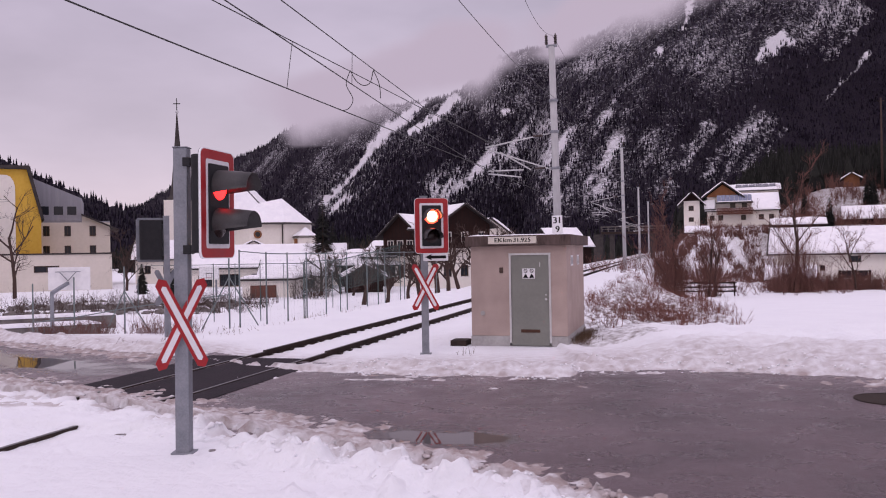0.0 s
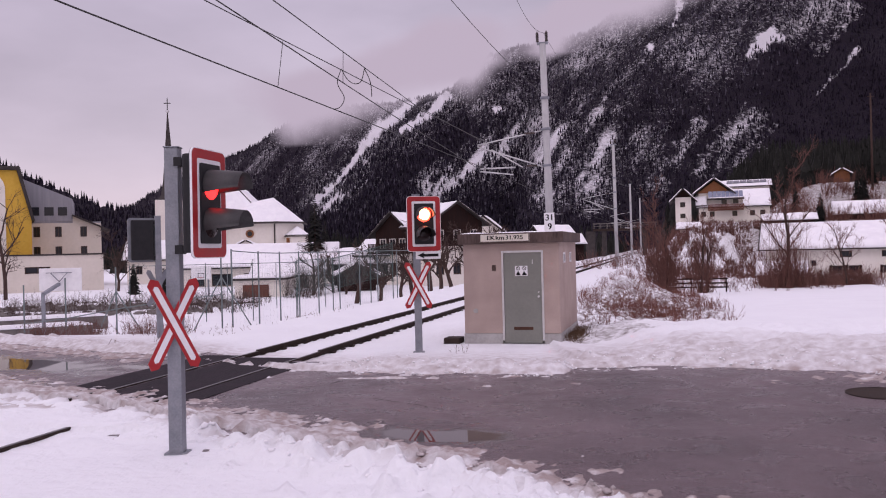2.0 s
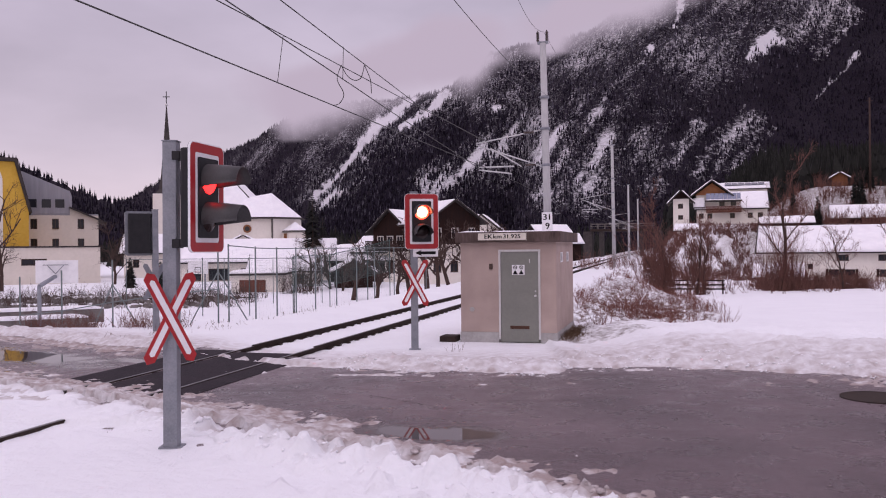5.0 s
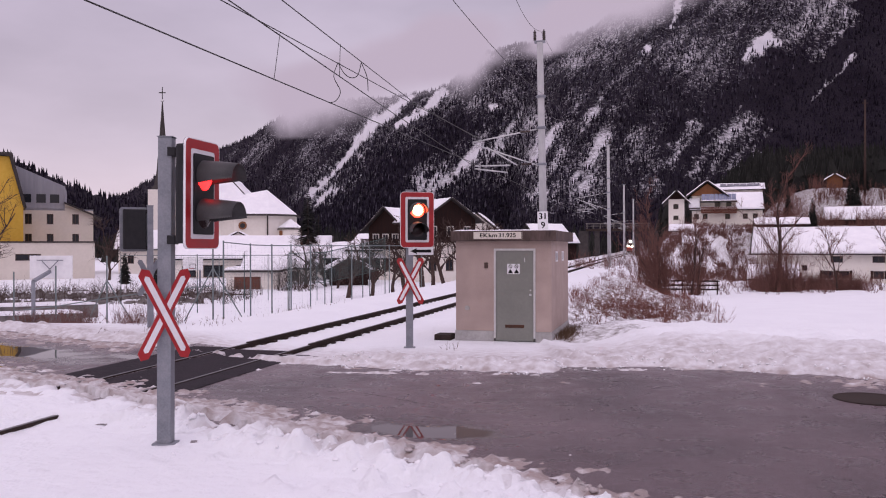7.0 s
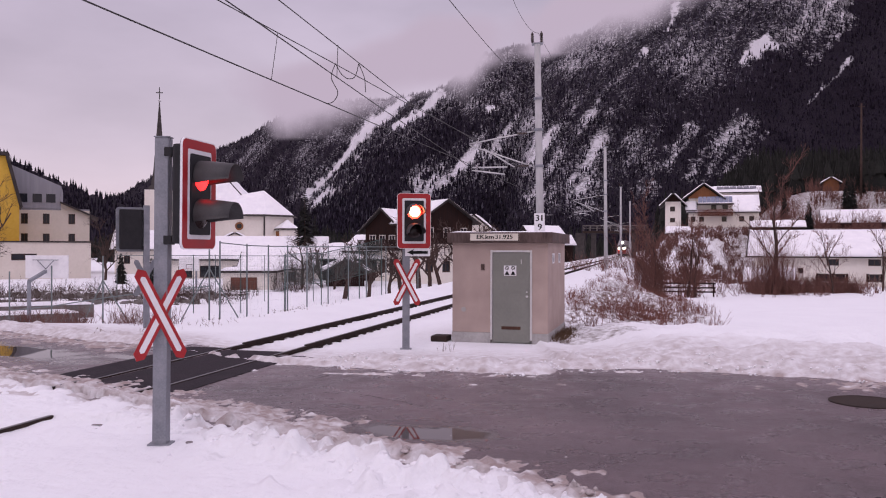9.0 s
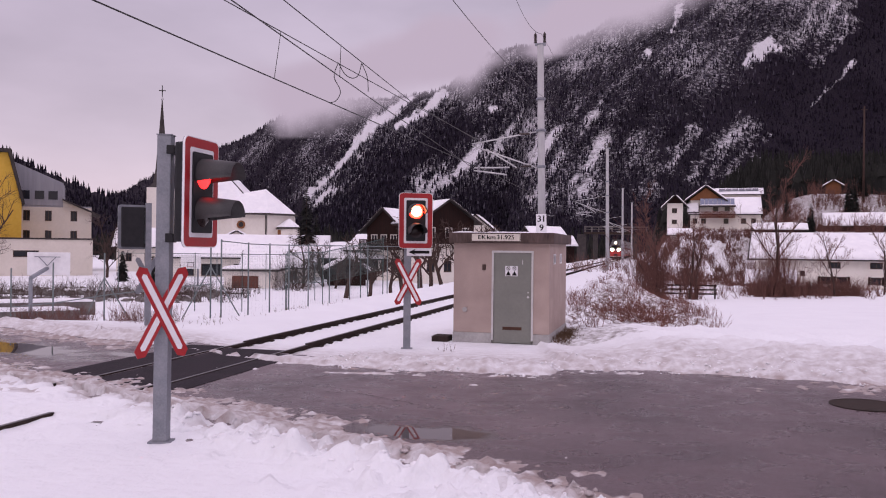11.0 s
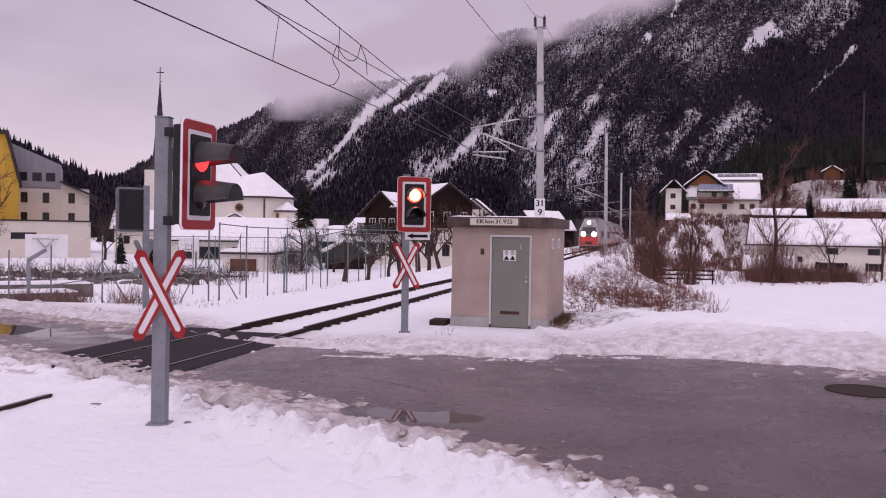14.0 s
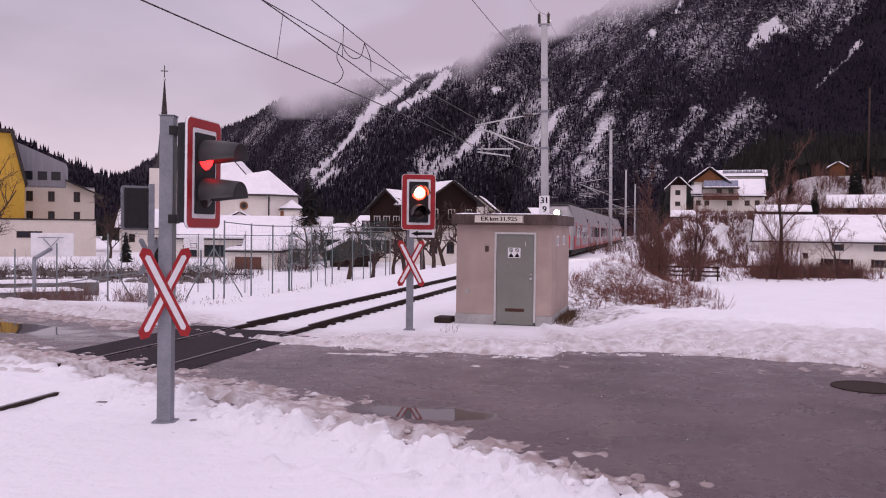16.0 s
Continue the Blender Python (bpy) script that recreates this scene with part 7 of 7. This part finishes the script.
# paddock fence beyond the field
t = thing("rail_fence", pose(25.2, 79.5, -2.35, 0, 0, -16), "dark wooden rail fence in the snow", "fence")
for k in range(4):
    bm = B(); box(bm, -2.4 + k * 1.6 - 0.07, -2.4 + k * 1.6 + 0.07, -0.07, 0.07, -0.3, 1.3); part("post", bm, WOOD_D, t)
for z in (0.4, 0.8, 1.2):
    bm = B(); box(bm, -2.6, 2.6, -0.11, -0.072, z - 0.07, z + 0.07); part("rail", bm, WOOD_D, t)

# sunk pothole patch in the road, drawn as a round disc with a ring
t = thing("manhole_cover", pose(6.35, 11.85, 0), "dark round pothole patch sunk in wet asphalt", "manhole cover")
bm = B(); tube(bm, (0, 0, -0.05), (0, 0, 0.003), 0.5, seg=40); part("cover", bm, RUST, t)
bm = B()
for k in range(40):
    a0, a1 = 2 * math.pi * k / 40, 2 * math.pi * (k + 1) / 40
    v = [bm.verts.new((r * math.cos(a), r * math.sin(a), z)) for r, a, z in ((0.46, a0, 0.008), (0.46, a1, 0.008), (0.5, a1, 0.008), (0.5, a0, 0.008))]
    bm.faces.new(v)
part("ring", bm, RUST, t)


# ---------------------------------------------------------------- the train
def train():
    """A multiple unit of six sections; its front is at y = 0 and it runs towards -y."""
    t = thing("train", pose(0, 0, 0), "grey and red regional electric train with bright headlights", "train")
    W, L, ZT, ZF = 1.46, 16.6, 4.5, 0.6
    prof = [(-W, ZF), (-W, 2.0), (-W * 0.96, 2.9), (-W * 0.8, 3.5), (-W * 0.55, ZT), (W * 0.55, ZT), (W * 0.8, 3.5), (W * 0.96, 2.9), (W, 2.0), (W, ZF)]
    def skin(name, y0, y1, front):
        bm = B()
        secs = [(y1, 1.0, 0.0)]
        if front:
            secs += [(y0 + 2.4, 1.0, 0), (y0 + 1.5, 0.985, -0.18), (y0 + 0.8, 0.95, -0.5), (y0 + 0.25, 0.89, -0.95), (y0, 0.80, -1.5)]
        else:
            secs += [(y0, 1.0, 0.0)]
        rings = []
        for y, k, drop in secs:
            rings.append([bm.verts.new((x * k, y + (0.0 if z < 1.8 else (z - 1.8) * (0.45 if y < y0 + 1.6 and front else 0)), z + (drop * max(0, (z - 2.2)) / (ZT - 2.2) * 0.55))) for x, z in prof])
        for a, b in zip(rings, rings[1:]):
            for k in range(len(prof)):
                bm.faces.new((a[k], a[(k + 1) % len(prof)], b[(k + 1) % len(prof)], b[k]))
        bm.faces.new(rings[0]); bm.faces.new(rings[-1][::-1])
        bmesh.ops.recalc_face_normals(bm, faces=bm.faces)
        return part(name, bm, TRAIN_G, t)
    for k in range(6):
        y0 = k * L
        body = skin("car_body", y0, y0 + L - 0.5, k == 0)
        for sx in (-1, 1):
            x = sx * (W + 0.004)
            for i in range(7):
                a = y0 + 2.9 + i * 1.85
                if i in (2, 5):
                    bm = B(); box(bm, min(x, x + sx * 0.02), max(x, x + sx * 0.02), a - 0.1, a + 1.25, 0.62, 2.75, 0.01)
                    part("door", bm, TRAIN_R if i == 2 else TRAIN_G, body, "passenger door")
                    bm = B(); box(bm, min(x + sx * 0.022, x + sx * 0.03), max(x + sx * 0.022, x + sx * 0.03), a + 0.1, a + 1.05, 1.5, 2.5)
                    part("door_window", bm, TRAIN_W, body)
                else:
                    bm = B(); box(bm, min(x, x + sx * 0.012), max(x, x + sx * 0.012), a - 0.15, a + 1.6, 1.5, 2.62, 0.01)
                    part("window", bm, TRAIN_W, body)
            bm = B(); box(bm, min(x, x + sx * 0.006), max(x, x + sx * 0.006), y0 + (2.5 if k == 0 else 0.05), y0 + L - 0.55, 0.62, 0.85)
            part("sill_stripe", bm, TRAIN_R, body, "red stripe")
            for ya in ((y0 + 2.2, y0 + L - 0.95) if k == 0 else (y0 + 0.1, y0 + L - 0.95)):
                bm = B(); box(bm, min(x, x + sx * 0.008), max(x, x + sx * 0.008), ya, ya + 0.4, 0.86, 3.0)
                part("red_band", bm, TRAIN_R, body, "red upright band")
        bm = B(); box(bm, -W * 0.85, W * 0.85, y0 + (0.8 if k == 0 else 0.1), y0 + L - 0.6, 0.22, 0.545)
        part("underframe", bm, TRAIN_D, t, "dark underframe")
        bm = B(); box(bm, -0.8, 0.8, y0 + 4, y0 + L - 3, 4.505, 4.7, 0.08)
        part("roof_equipment", bm, TRAIN_D, t, "roof equipment boxes")
        if k < 5:
            bm = B(); box(bm, -W * 0.93, W * 0.93, y0 + L - 0.495, y0 + L - 0.005, 0.7, 3.4)
            part("gangway", bm, TRAIN_D, t, "dark gangway bellows")
        for yy in (y0 + 1.8, y0 + 4.2):
            for sx in (-0.755, 0.755):
                bm = B(); tube(bm, (sx - 0.06, yy, 0.44), (sx + 0.06, yy, 0.44), 0.39, seg=16)
                part("wheel", bm, TRAIN_D, t)
    # nose: red apron, windscreen, lamps
    bm = B(); prism(bm, [(-1.16, 0.72), (-1.2, 1.85), (1.2, 1.85), (1.16, 0.72)], -0.12, 0.35)
    bmesh.ops.bevel(bm, geom=list(bm.edges), offset=0.05, segments=2, affect="EDGES")
    part("red_apron", bm, TRAIN_R, t, "bright red front apron")
    for sx in (-1, 1):
        bm = prism(B(), [(1.0, 0.62), (1.0, 1.75), (2.9, 1.75), (2.3, 0.62)], 0, 0.03)
        bmesh.ops.transform(bm, matrix=Matrix.Translation((sx * 1.475 - 0.015 * sx + (0.015 if sx > 0 else 0.015), 0, 0)) @ Matrix.Rotation(math.pi / 2, 4, "Z"), verts=bm.verts)
        part("red_corner", bm, TRAIN_R, t, "red side of the nose")
    bm = B(); box(bm, -0.42, 0.42, -0.15, -0.125, 0.85, 1.2, 0.01)
    part("coupler_hatch", bm, TRAIN_D, t)
    bm = B(); box(bm, -1.05, 1.05, -0.05, 0.7, 0.25, 0.6, 0.05)
    part("snow_plough", bm, TRAIN_D, t, "dark snow plough")
    bm = B()
    vs = [bm.verts.new(v) for v in ((-0.98, 0.19, 2.3), (0.98, 0.19, 2.3), (0.86, 0.66, 3.15), (-0.86, 0.66, 3.15))]
    vb = [bm.verts.new(v.co + Vector((0, 0.25, -0.05))) for v in vs]
    bm.faces.new(vs); bm.faces.new(vb[::-1])
    for k in range(4):
        bm.faces.new((vs[(k + 1) % 4], vs[k], vb[k], vb[(k + 1) % 4]))
    part("windscreen", bm, TRAIN_W, t, "dark windscreen")
    # lamp discs are oversized, their radius standing in for the bloom around them
    for x, y, z, r in ((-0.7, -0.13, 2.2, 0.31), (0.7, -0.13, 2.2, 0.31), (0, 0.52, 3.72, 0.25)):
        bm = B(); tube(bm, (x, y, z), (x, y + 0.6, z), r + 0.04, seg=14)
        part("lamp_housing", bm, TRAIN_D, t)
        bm = B(); tube(bm, (x, y - 0.02, z), (x, y - 0.003, z), r, seg=14)
        part("headlight", bm, HEAD, t, "glaring headlight")
    return t


TRAIN = train()


def motions():
    rows = []
    for k in range(33):
        t = k * 0.5
        s = float(np.interp(t, [0, 7, 9, 11, 12.5, 13.5, 14, 14.5, 15, 15.5, 16], [521, 290, 240, 190, 152, 126, 113.5, 100.5, 88.3, 79.6, 70.4]))
        turn = 0.0
        p = on_track(s)
        if s > 285:
            e = s - 285
            p = on_track(285 + e, e * e / 620.0)
            turn = -math.degrees(e / 310.0)
        rows.append((t, Matrix.Translation(p) @ Matrix.Rotation(math.atan2(TD.y, TD.x) - math.pi / 2 + radians(turn), 4, "Z")))
    walk(TRAIN, rows)


motions()
